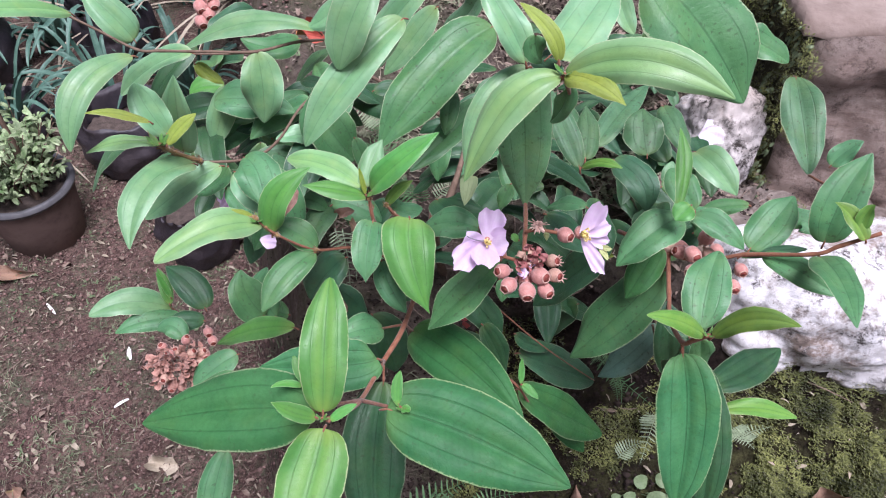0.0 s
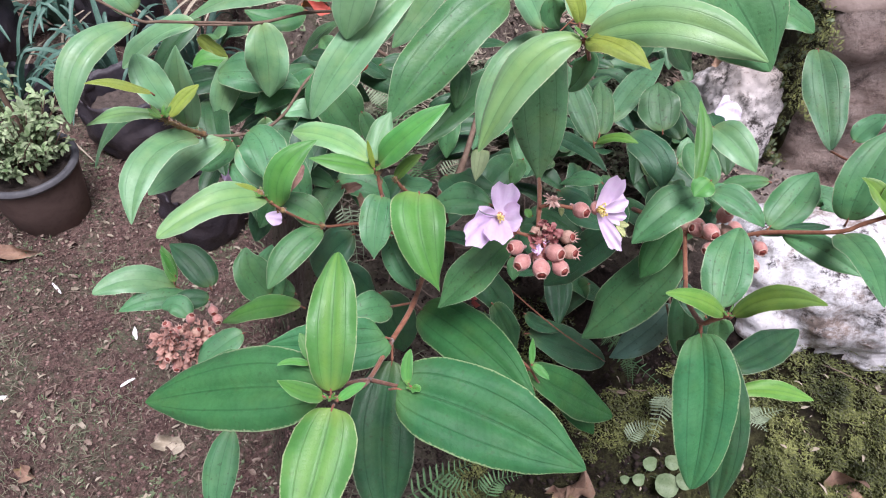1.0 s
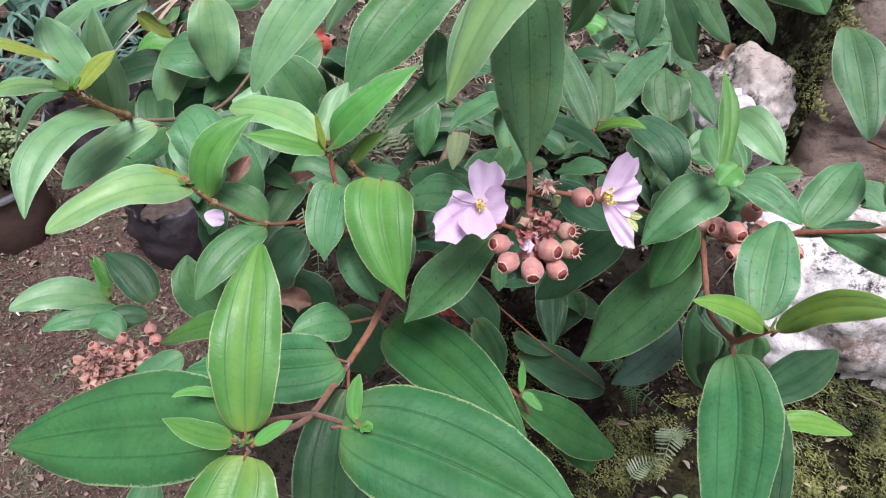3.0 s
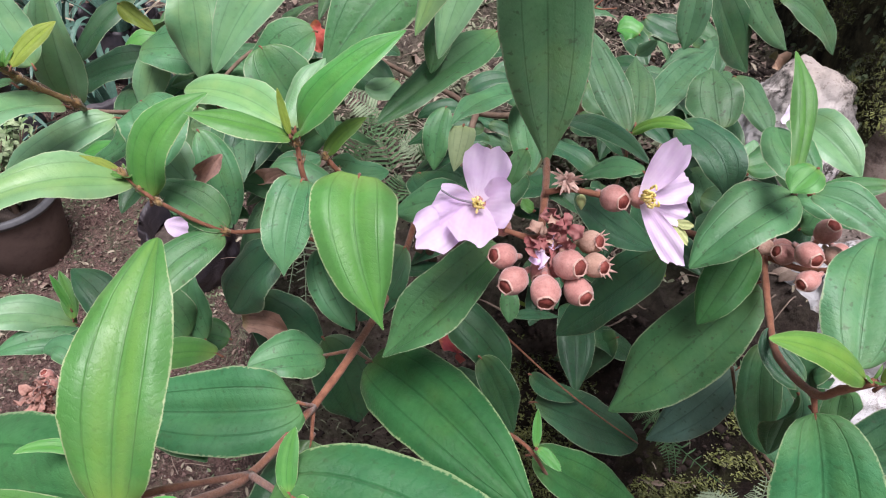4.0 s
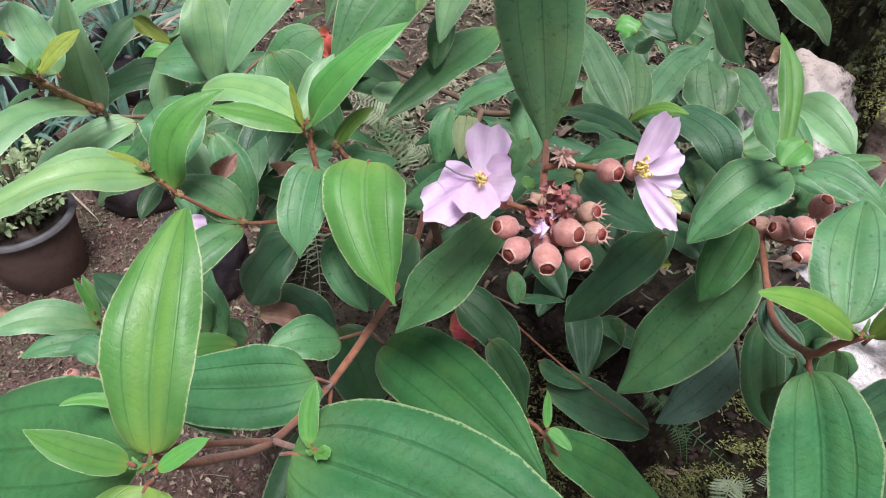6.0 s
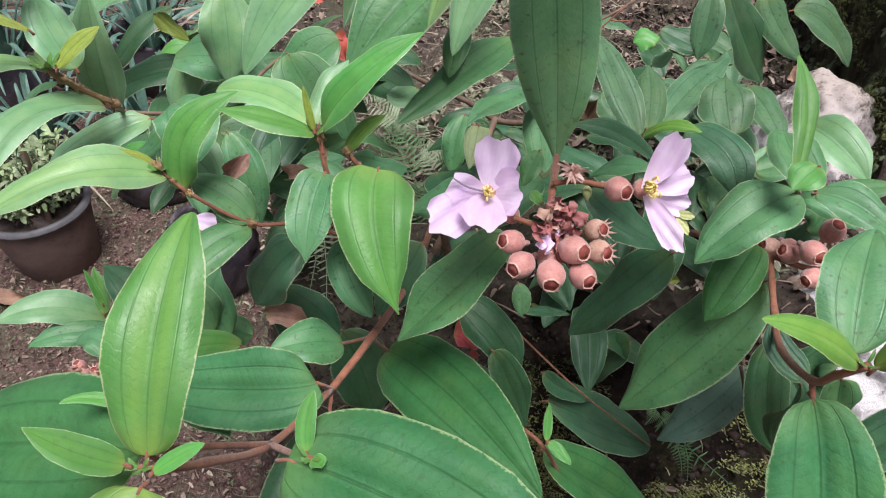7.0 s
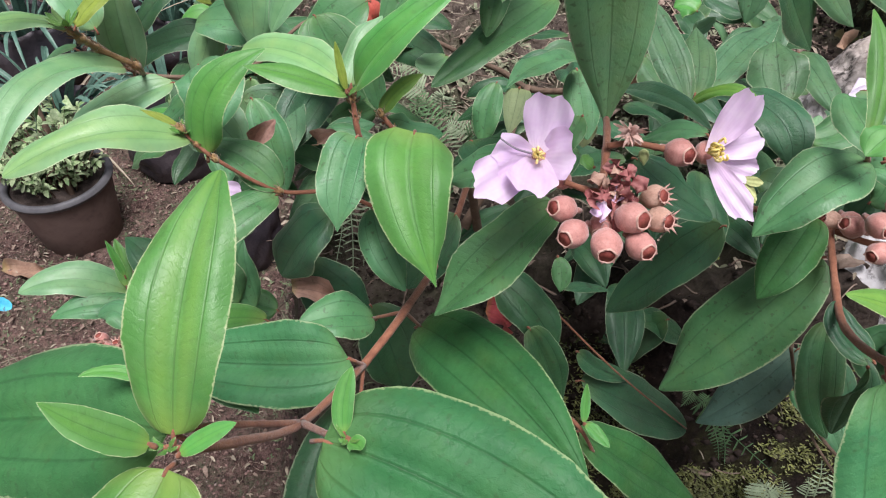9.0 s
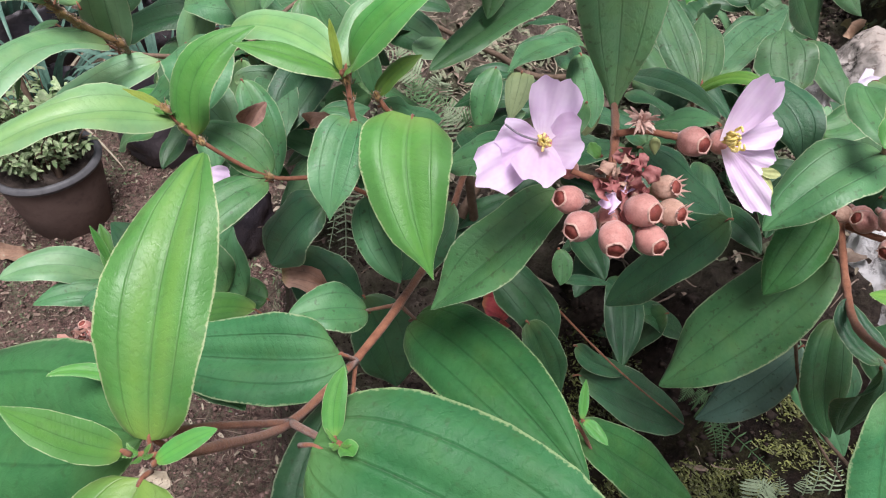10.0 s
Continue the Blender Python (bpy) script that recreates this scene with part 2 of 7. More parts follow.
M_LITTER = plain("litter", (0.16, 0.110, 0.085), (0.29, 0.225, 0.18), 60, 0.85)
M_CRUMB = plain("soil_crumb", (0.120, 0.070, 0.060), (0.240, 0.155, 0.135), 60, 0.95, vary=0.9)
# dark soil colour, deepened to carry the shade under the shrub
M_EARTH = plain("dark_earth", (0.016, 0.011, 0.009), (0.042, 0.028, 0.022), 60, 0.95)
M_PAPER = plain("white_scrap", (0.66, 0.64, 0.62), (0.78, 0.77, 0.75), 50, 0.7)
M_BLUE = plain("blue_plastic", (0.03, 0.33, 0.52), (0.10, 0.45, 0.62), 50, 0.35)


def petal_material():
    g = Graph("petal_lilac_pink")
    uv = g.node("ShaderNodeUVMap")
    sep = g.t.nodes.new("ShaderNodeSeparateXYZ")
    g.link(uv.outputs["UV"], sep.inputs[0])
    ob = g.coords("Object")
    col = g.mix(g.noise(ob, 120, 3), (0.84, 0.63, 0.89), (0.91, 0.75, 0.95))
    col = g.mix(g.ramp(sep.outputs["Y"], 0.28, 0.0), col, (0.86, 0.76, 0.82))
    st = g.t.nodes.new("ShaderNodeTexWave")
    st.inputs["Scale"].default_value, st.inputs["Distortion"].default_value = 3.0, 3.5
    g.link(uv.outputs["UV"], st.inputs["Vector"])
    col = g.mix(g.math("MULTIPLY", st.outputs["Fac"], 0.08), col, (0.66, 0.48, 0.76))
    return g.finish(col, 0.55, g.bump(st.outputs["Fac"], 0.14, 0.0005), 0.3, 0.2, 0.25, col)


M_PETAL = petal_material()
M_PALEPETAL = plain("fallen_petal_white", (0.58, 0.51, 0.64), (0.70, 0.64, 0.74), 60, 0.6)


def ground_material():
    """Reddish brown garden soil; moss and green film on the bank; earth under the shrub darkened for shade."""
    g = Graph("garden_soil")
    ob = g.coords("Object")
    soil = g.mix(g.noise(ob, 5, 6, 0.7), (0.125, 0.073, 0.062), (0.265, 0.168, 0.145))
    soil = g.mix(g.math("MULTIPLY", g.noise(ob, 70, 6, 0.8, 0.45, 0.56), 0.8), soil, (0.045, 0.028, 0.025))
    soil = g.mix(g.math("MULTIPLY", g.noise(ob, 160, 4, 0.75, 0.56, 0.68), 0.7), soil, (0.34, 0.26, 0.225))
    film = g.math("MULTIPLY", g.noise(ob, 8, 6, 0.75, 0.45, 0.60), g.noise(ob, 110, 5, 0.75, 0.40, 0.60))
    soil = g.mix(g.math("MULTIPLY", film, 0.85), soil, (0.140, 0.165, 0.100))
    moss = g.mix(g.noise(ob, 60, 6, 0.75), (0.035, 0.034, 0.014), (0.150, 0.155, 0.060))
    # near-black tone puts the shade under the shrub into the earth colour
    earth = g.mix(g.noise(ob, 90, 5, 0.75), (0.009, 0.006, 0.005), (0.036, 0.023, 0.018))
    sepa = g.t.nodes.new("ShaderNodeSeparateXYZ")
    g.link(ob, sepa.inputs[0])
    dry = g.mix(g.noise(ob, 45, 7, 0.75), (0.075, 0.055, 0.045), (0.25, 0.200, 0.165))
    dry = g.mix(g.math("MULTIPLY", g.noise(ob, 9, 5, 0.7, 0.45, 0.6), 0.6), dry, (0.115, 0.125, 0.070))
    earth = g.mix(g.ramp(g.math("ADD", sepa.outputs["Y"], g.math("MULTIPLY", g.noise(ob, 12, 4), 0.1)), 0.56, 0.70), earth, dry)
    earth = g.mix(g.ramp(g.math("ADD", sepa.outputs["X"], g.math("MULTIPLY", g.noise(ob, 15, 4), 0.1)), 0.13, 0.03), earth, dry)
    # moss kept to the open front; shaded moss gives way to the dark earth
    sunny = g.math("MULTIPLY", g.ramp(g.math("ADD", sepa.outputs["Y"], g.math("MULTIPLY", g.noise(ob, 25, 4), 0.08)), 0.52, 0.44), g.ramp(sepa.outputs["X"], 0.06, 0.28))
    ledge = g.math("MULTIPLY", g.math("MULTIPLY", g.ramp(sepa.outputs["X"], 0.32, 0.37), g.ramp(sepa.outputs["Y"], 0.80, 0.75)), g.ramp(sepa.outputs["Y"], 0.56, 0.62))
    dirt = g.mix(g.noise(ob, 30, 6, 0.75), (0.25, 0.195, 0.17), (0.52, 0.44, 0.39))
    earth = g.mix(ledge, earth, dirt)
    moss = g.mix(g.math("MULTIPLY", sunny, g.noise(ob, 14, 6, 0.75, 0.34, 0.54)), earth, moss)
    sep = g.t.nodes.new("ShaderNodeSeparateXYZ")
    g.link(ob, sep.inputs[0])
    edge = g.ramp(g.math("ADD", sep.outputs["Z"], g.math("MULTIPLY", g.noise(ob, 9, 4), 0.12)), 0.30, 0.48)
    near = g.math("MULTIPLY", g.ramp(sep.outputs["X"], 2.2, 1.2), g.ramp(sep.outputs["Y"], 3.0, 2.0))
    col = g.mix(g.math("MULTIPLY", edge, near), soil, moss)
    n1 = g.node("ShaderNodeTexNoise", Scale=95.0, Detail=9.0, Roughness=0.8)
    n2 = g.t.nodes.new("ShaderNodeTexVoronoi")
    n2.inputs["Scale"].default_value = 170.0
    g.link(ob, n1.inputs["Vector"])
    g.link(ob, n2.inputs["Vector"])
    h = g.math("ADD", n1.outputs["Fac"], g.math("MULTIPLY", n2.outputs["Distance"], -0.4))
    return g.finish(col, 0.95, g.bump(h, 1.0, 0.014), 0.2)


def rock_material(name, cover, axis, lo, hi, dark, light, stain):
    """Grey-brown stone with worn whitewash and black lichen."""
    g = Graph(name)
    ob = g.coords("Object")
    stone = g.mix(g.noise(ob, 12, 6, 0.7), dark, light)
    white = g.mix(g.noise(ob, 40, 4, 0.7), (0.66, 0.64, 0.64), (0.83, 0.82, 0.84))
    split = g.t.nodes.new("ShaderNodeSeparateXYZ")
    g.link(ob, split.inputs[0])
    splash = g.ramp(g.math("ADD", split.outputs[axis], g.math("MULTIPLY", g.noise(ob, 10, 5, 0.7), 0.06)), lo, hi)
    stone = g.mix(g.math("MULTIPLY", g.noise(ob, 20, 6, 0.8, 0.45, 0.62), 0.6), stone, (0.46, 0.41, 0.37))
    col = g.mix(g.math("MULTIPLY", splash, g.noise(ob, 8, 8, 0.8, 0.53 - cover, 0.62 - cover)), stone, white)
    col = g.mix(g.math("MULTIPLY", g.noise(ob, 110, 5, 0.75, stain + 0.04, stain + 0.12), 0.75), col, (0.16, 0.12, 0.10))
    col = g.mix(g.math("MULTIPLY", g.noise(ob, 60, 7, 0.85, stain - 0.07, stain + 0.02), g.noise(ob, 12, 4, 0.7, stain - 0.11, stain + 0.02)), col, (0.045, 0.038, 0.034))
    n = g.node("ShaderNodeTexNoise", Scale=60.0, Detail=7.0, Roughness=0.75)
    g.link(ob, n.inputs["Vector"])
    return g.finish(col, 0.9, g.bump(n.outputs["Fac"], 0.7, 0.006), 0.25)


def wall_material():
    g = Graph("weathered_stone_wall")
    ob = g.coords("Object")
    strata = g.node("ShaderNodeMapping")
    strata.inputs["Scale"].default_value = (1.0, 1.0, 5.0)
    g.link(ob, strata.inputs["Vector"])
    layer = strata.outputs["Vector"]
    col = g.mix(g.noise(ob, 6, 6, 0.7), (0.320, 0.230, 0.195), (0.540, 0.425, 0.370))
    col = g.mix(g.math("MULTIPLY", g.noise(layer, 7, 8, 0.8, 0.48, 0.62), 0.7), col, (0.160, 0.108, 0.088))
    col = g.mix(g.math("MULTIPLY", g.noise(layer, 4, 6, 0.7, 0.52, 0.64), 0.7), col, (0.50, 0.41, 0.36))
    col = g.mix(g.math("MULTIPLY", g.noise(ob, 26, 8, 0.85, 0.50, 0.63), 0.8), col, (0.060, 0.043, 0.036))
    col = g.mix(g.math("MULTIPLY", g.noise(ob, 90, 5, 0.8, 0.56, 0.68), 0.6), col, (0.50, 0.42, 0.37))
    n = g.node("ShaderNodeTexNoise", Scale=55.0, Detail=10.0, Roughness=0.8)
    g.link(ob, n.inputs["Vector"])
    return g.finish(col, 0.92, g.bump(n.outputs["Fac"], 1.0, 0.02), 0.25)


# mossy earth, darkened to stand in for the shaded gap beside the wall
M_MOSSY_GAP = plain("mossy_earth_gap_shade", (0.022, 0.019, 0.013), (0.125, 0.115, 0.066), 40, 0.95, 0.9, 0.01, 0.2)
M_CAP = plain("worn_plaster", (0.25, 0.19, 0.160), (0.38, 0.305, 0.265), 14, 0.9, 0.6, 0.004, 0.2, 0.0, 0.0, (0.20, 0.14, 0.115))
M_GROUND, M_WALL = ground_material(), wall_material()
M_ROCK, M_WHITEROCK = rock_material("worn_whitewash_stone", 0.13, "X", 0.22, -0.06, (0.20, 0.150, 0.125), (0.40, 0.32, 0.28), 0.56), rock_material("whitewashed_stone", 0.20, "Z", 0.15, 0.02, (0.34, 0.275, 0.235), (0.56, 0.49, 0.43), 0.53)


# ---- building helpers ----
def mesh_object(name, bm, mats, parent=None, smooth=True):
    data = bpy.data.meshes.new(name)
    bm.to_mesh(data)
    bm.free()
    for m in mats if isinstance(mats, (list, tuple)) else (mats,):
        data.materials.append(m)
    if smooth:
        data.polygons.foreach_set("use_smooth", [True] * len(data.polygons))
    ob = new(name, data)
    if parent is not None:
        ob.parent = parent
    return ob


def part(name, bm, mats, parent, label="", smooth=True):
    ob = mesh_object(name, bm, mats, parent, smooth)
    return tagged(ob, label) if label else ob


def thing(name, place, label, category, group=""):
    """An Empty at the thing's base; its parts keep world coordinates through origin()."""
    ob = new(name)
    ob.location = place
    ob.empty_display_size = 0.02
    return tagged(ob, label, category, group)


def to_local(bm, parent):
    """World coordinates to those of the parent thing (things are never turned)."""
    at = parent.location.copy()
    if parent.parent is not None:
        at = at + parent.parent.location
    bmesh.ops.translate(bm, verts=bm.verts, vec=-at)
    return bm


def points_along(points, n):
    """Places along a smooth line through the points, with tangents."""
    pts = [Vector(p) for p in points]
    ext = [pts[0] * 2 - pts[1]] + pts + [pts[-1] * 2 - pts[-2]]
    out = []
    for k in range(n + 1):
        f = k / n * (len(pts) - 1)
        i = min(int(f), len(pts) - 2)
        s = f - i
        a, b, c, d = ext[i : i + 4]
        p = 0.5 * (2 * b + (c - a) * s + (2 * a - 5 * b + 4 * c - d) * s * s + (3 * b - a - 3 * c + d) * s**3)
        t = 0.5 * ((c - a) + 2 * (2 * a - 5 * b + 4 * c - d) * s + 3 * (3 * b - a - 3 * c + d) * s * s)
        out.append((p, t.normalized()))
    return out


def tube(bm, points, r0, r1, sides=7, per=5, knobs=0.0, seed=0):
    """A tapered round stem through the points, closed at both ends."""
    rows = points_along(points, per * (len(points) - 1))
    rng = random.Random(seed)
    ref = Vector((0.3, 0.5, 0.8)).normalized()
    rings = []
    for k, (p, t) in enumerate(rows):
        x = t.cross(ref)
        x = x.normalized() if x.length > 1e-4 else Vector((1, 0, 0))
        y = t.cross(x)
        r = r0 + (r1 - r0) * k / (len(rows) - 1)
        if knobs and k % per == 0:
            r *= 1 + knobs
        r *= 1 + rng.uniform(-0.06, 0.06)
        rings.append([bm.verts.new(p + r * (math.cos(a) * x + math.sin(a) * y)) for a in [2 * math.pi * j / sides for j in range(sides)]])
    for a, b in zip(rings, rings[1:]):
        for j in range(sides):
            bm.faces.new((a[j], a[(j + 1) % sides], b[(j + 1) % sides], b[j]))
    bm.faces.new(rings[0][::-1])
    bm.faces.new(rings[-1])


def blade(bm, base, mid, tip, width, hint, roll=0.0, rows=16, cols=12, fold=0.16, droop=0.16, quilt=0.035, wave=0.02, seed=0, power=(0.54, 0.68), twist=0.0, rag=0.012, point=0.0, hair=0.0):
    """A leaf or petal: a curved axis through base, mid and tip, an elliptic outline, sunken veins; UVs run across and along."""
    base, mid, tip, hint = Vector(base), Vector(mid), Vector(tip), Vector(hint).normalized()
    ctrl = 2 * mid - 0.5 * (base + tip)
    uv = bm.loops.layers.uv.verify()
    p0, p1 = power
    best = p0 / (p0 + p1)
    peak = best**p0 * (1 - best) ** p1
    rng = random.Random(seed)
    ph = rng.uniform(0, 6.28)
    fine = [(1 - q) ** 2 * base + 2 * q * (1 - q) * ctrl + q * q * tip for q in [k / 40 for k in range(41)]]
    run = [0.0]
    for a, b in zip(fine, fine[1:]):
        run.append(run[-1] + (b - a).length)
    grid = []
    for i in range(rows + 1):
        s = i / rows
        s = s - 0.115 * math.sin(2 * math.pi * s)
        k = max(j for j in range(41) if run[j] <= s * run[-1] + 1e-12)
        gap = run[min(k + 1, 40)] - run[k]
        q = min((k + ((s * run[-1] - run[k]) / gap if gap > 0 else 0)) / 40, 1.0)
        p = (1 - q) ** 2 * base + 2 * q * (1 - q) * ctrl + q * q * tip
        t = (2 * (1 - q) * (ctrl - base) + 2 * q * (tip - ctrl)).normalized()
        n = hint - hint.dot(t) * t
        n = n.normalized() if n.length > 1e-3 else t.orthogonal().normalized()
        n = Matrix.Rotation(radians(roll + twist * (s - 0.4)), 3, t) @ n
        side = t.cross(n)
        w = 0.5 * width * max(s**p0 * max(1 - s, 0) ** p1 / peak * (1 - point * smooth01((s - 0.72) / 0.28)), 0.012)
        row = []
        for j in range(cols + 1):
            u = 2 * j / cols - 1
            au = abs(u)
            z = fold * au - droop * 1.6 * max(au - 0.6, 0) - droop * 0.25 * u * u + quilt * (math.sin(math.pi * min(au / 0.53, 1)) ** 2 + 0.8 * math.sin(math.pi * min(max(au - 0.53, 0) / 0.45, 1)) ** 2)
            z += wave * math.sin(9 * s + ph + (2 if u > 0 else 0)) * au * au
            jag = 1 + (rag * (math.sin(31 * s + ph) + 0.6 * math.sin(57 * s + 2 * ph)) if au > 0.8 else 0)
            row.append((bm.verts.new(p + side * (w * u * jag) + n * (w * 2 * z)), (0.5 + u / 2, s)))
        grid.append(row)
    for i in range(rows):
        for j in range(cols):
            quad = (grid[i][j], grid[i][j + 1], grid[i + 1][j + 1], grid[i + 1][j])
            f = bm.faces.new([q[0] for q in quad])
            for loop, q in zip(f.loops, quad):
                loop[uv].uv = q[1]
    if hair:
        fringe(bm, grid, hair, rng, uv)


def fringe(bm, grid, hair, rng, uv):
    """Short pale hairs that stand out along both margins of a leaf."""
    for col, inner in ((0, 1), (-1, -2)):
        for a, b in zip(grid[1:], grid[2:]):
            pa, pb = a[col][0].co, b[col][0].co
            out = (pa - a[inner][0].co).normalized()
            step = pb - pa
            n = max(2, int(step.length / 0.00042))
            along = step / n
            for k in range(n):
                p = pa + along * (k + rng.random()) - out * 0.0002
                tip = p + (out + along.normalized() * rng.uniform(-0.2, 0.9)) * hair * rng.uniform(0.4, 1.2)
                f = bm.faces.new([bm.verts.new(q) for q in (p - along * 0.3, p + along * 0.3, tip)])
                for loop in f.loops:
                    loop[uv].uv = (1.0, 0.5)


def lathe(bm, profile, place, axis, sides=14, mat=0, lobes=0, depth=0.0, lid=True):
    """A turned body: (radius, height) pairs along the axis from a place."""
    axis = Vector(axis).normalized()
    x = axis.orthogonal().normalized()
    y = axis.cross(x)
    rings = []
    for r, h in profile:
        ring = []
        for j in range(sides):
            a = 2 * math.pi * j / sides
            rr = r * (1 + depth * math.cos(lobes * a)) if lobes else r
            ring.append(bm.verts.new(Vector(place) + axis * h + rr * (math.cos(a) * x + math.sin(a) * y)))
        rings.append(ring)
    for a, b in zip(rings, rings[1:]):
        for j in range(sides):
            bm.faces.new((a[j], a[(j + 1) % sides], b[(j + 1) % sides], b[j])).material_index = mat
    if lid is not None:
        bm.faces.new(rings[0][::-1]).material_index = mat
    if lid:
        bm.faces.new(rings[-1]).material_index = mat


def smooth01(x):
    x = min(max(x, 0.0), 1.0)
    return x * x * (3 - 2 * x)


def ground_height(x, y):
    """Level garden soil on the left; a raised terrace with a steep mossy front under the shrub."""
    foot = min(max(0.38 + 0.5 * x, 0.0), 0.66)
    top = 0.79 + 0.05 * (x - 0.1) - 0.03 * max(y - 1.5, 0)
    rise = smooth01((y - 0.33 - 0.05 * smooth01((x - 0.15) / 0.2)) / 0.2)
    h = (foot + (top - foot) * rise) * smooth01((x + 0.35 * (y - 0.4) + 0.33) / 0.2) * smooth01((y + 1.2) / 0.8)
    v = Vector((x, y, 0.3))
    lump = 0.035 * noise.noise(v * 3.1) + 0.016 * noise.noise(v * 9) + 0.009 * noise.noise(v * 27) + 0.006 * noise.noise(v * 70)
    mound = (0.026 * noise.noise(v * 17) + 0.018 * noise.noise(v * 40)) * smooth01((h - 0.4) / 0.2)
    clod = mound + 0.016 * abs(noise.noise(v * 38)) + 0.010 * abs(noise.noise(v * 80))
    fade = 1 - smooth01((math.hypot(x + 0.4, y - 1.1) - 1.9) / 1.6)
    return h + (lump * (0.6 + min(h, 0.6)) + clod) * fade


# ---- ground, rocks, wall ----
def spaced(lo, hi, step, far):
    inner = list(np.arange(lo, hi + step / 2, step))
    out = [lo - step * 1.35**k * 1.5 for k in range(1, 60) if step * 1.35**k * 1.5 < far][::-1]
    return out + inner + [hi + step * 1.35**k * 1.5 for k in range(1, 60) if step * 1.35**k * 1.5 < far]


def build_ground():
    xs, ys = spaced(-1.9, 0.75, 0.0115, 900), spaced(0.1, 2.5, 0.0115, 900)
    verts = [(x, y, ground_height(x, y) if abs(x) < 8 and abs(y) < 8 else 0.0) for y in ys for x in xs]
    nx = len(xs)
    faces = [(j * nx + i, j * nx + i + 1, (j + 1) * nx + i + 1, (j + 1) * nx + i) for j in range(len(ys) - 1) for i in range(nx - 1)]
    data = bpy.data.meshes.new("ground")
    data.from_pydata(verts, [], faces)
    data.polygons.foreach_set("use_smooth", [True] * len(faces))
    data.materials.append(M_GROUND)
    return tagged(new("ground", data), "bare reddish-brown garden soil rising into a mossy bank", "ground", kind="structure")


build_ground()


def rock(name, place, size, seed, label, boxy=2.6, mat=None):
    """A rounded, lumpy stone, a little squared."""
    bm = bmesh.new()
    bmesh.ops.create_icosphere(bm, subdivisions=6, radius=1.0)
    off = Vector((seed * 7.1, seed * 3.3, seed))
    for v in bm.verts:
        c = v.co
        k = (abs(c.x) ** boxy + abs(c.y) ** boxy + abs(c.z) ** boxy) ** (-1 / boxy)
        c = c * k
        q = Vector((c.x * size[0], c.y * size[1], c.z * size[2]))
        d = 0.022 * noise.noise(q * 9 + off) + 0.011 * noise.noise(q * 24 + off) + 0.005 * noise.noise(q * 70 + off) + 0.0025 * noise.noise(q * 170 + off)
        v.co = q + c.normalized() * d
    ob = mesh_object(name, bm, mat or M_ROCK)
    ob.location = place
    return tagged(ob, label, "rock", "whitewashed stones")


rock("rock", (0.59, 0.570, 0.772), (0.28, 0.105, 0.108), 1, "large low stone with worn whitewash on the mossy bank", 3.0)
rock("rock", (0.362, 0.822, 0.815), (0.056, 0.066, 0.104), 2, "upright whitewashed stone with black lichen stains", mat=M_WHITEROCK)


def wall_stone(parent, x0, x1, y0, z0, z1, seed):
    """One long rough block of the wall, its face broken up."""
    bm = bmesh.new()
    n, m = int((x1 - x0) / 0.009), max(int((z1 - z0) / 0.009), 2)
    off = Vector((seed * 3.7, 1.3 * seed, 5))
    front = [[None] * (m + 1) for _ in range(n + 1)]
    for i in range(n + 1):
        for j in range(m + 1):
            x, z = x0 + (x1 - x0) * i / n, z0 + (z1 - z0) * j / m
            q = Vector((x, 0, z))
            d = 0.018 * noise.noise(q * 6 + off) + 0.013 * noise.noise(Vector((q.x * 9, 0, q.z * 40)) + off) + 0.011 * noise.noise(q * 22 + off) + 0.009 * noise.noise(q * 50 + off)
            rim = min(i, n - i, j, m - j)
            front[i][j] = bm.verts.new((x, y0 + 0.2 * (z - z0) + d + (0.022 if rim == 0 else 0.006 if rim == 1 else 0), z))
    for i in range(n):
        for j in range(m):
            bm.faces.new((front[i][j], front[i + 1][j], front[i + 1][j + 1], front[i][j + 1]))
    edge = [e for e in bm.edges if e.is_boundary]
    made = bmesh.ops.extrude_edge_only(bm, edges=edge)["geom"]
    for v in made:
        if isinstance(v, bmesh.types.BMVert):
            v.co.y = y0 + 0.6
    bmesh.ops.recalc_face_normals(bm, faces=bm.faces)
    # end faces get the mossy colour with the gap's shade in it
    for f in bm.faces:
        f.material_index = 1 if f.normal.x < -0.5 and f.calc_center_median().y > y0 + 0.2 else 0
    return part("stone", bm, [M_WALL, M_MOSSY_GAP], parent)


wall = tagged(new("retaining_wall"), "weathered brown stone retaining wall with pale top course", "wall", kind="structure")
for k, (a, b) in enumerate(((0.440, 0.93), (0.942, 1.7))):
    wall_stone(wall, a, b, 0.725, 0.66, 1.012, k + 6.6)


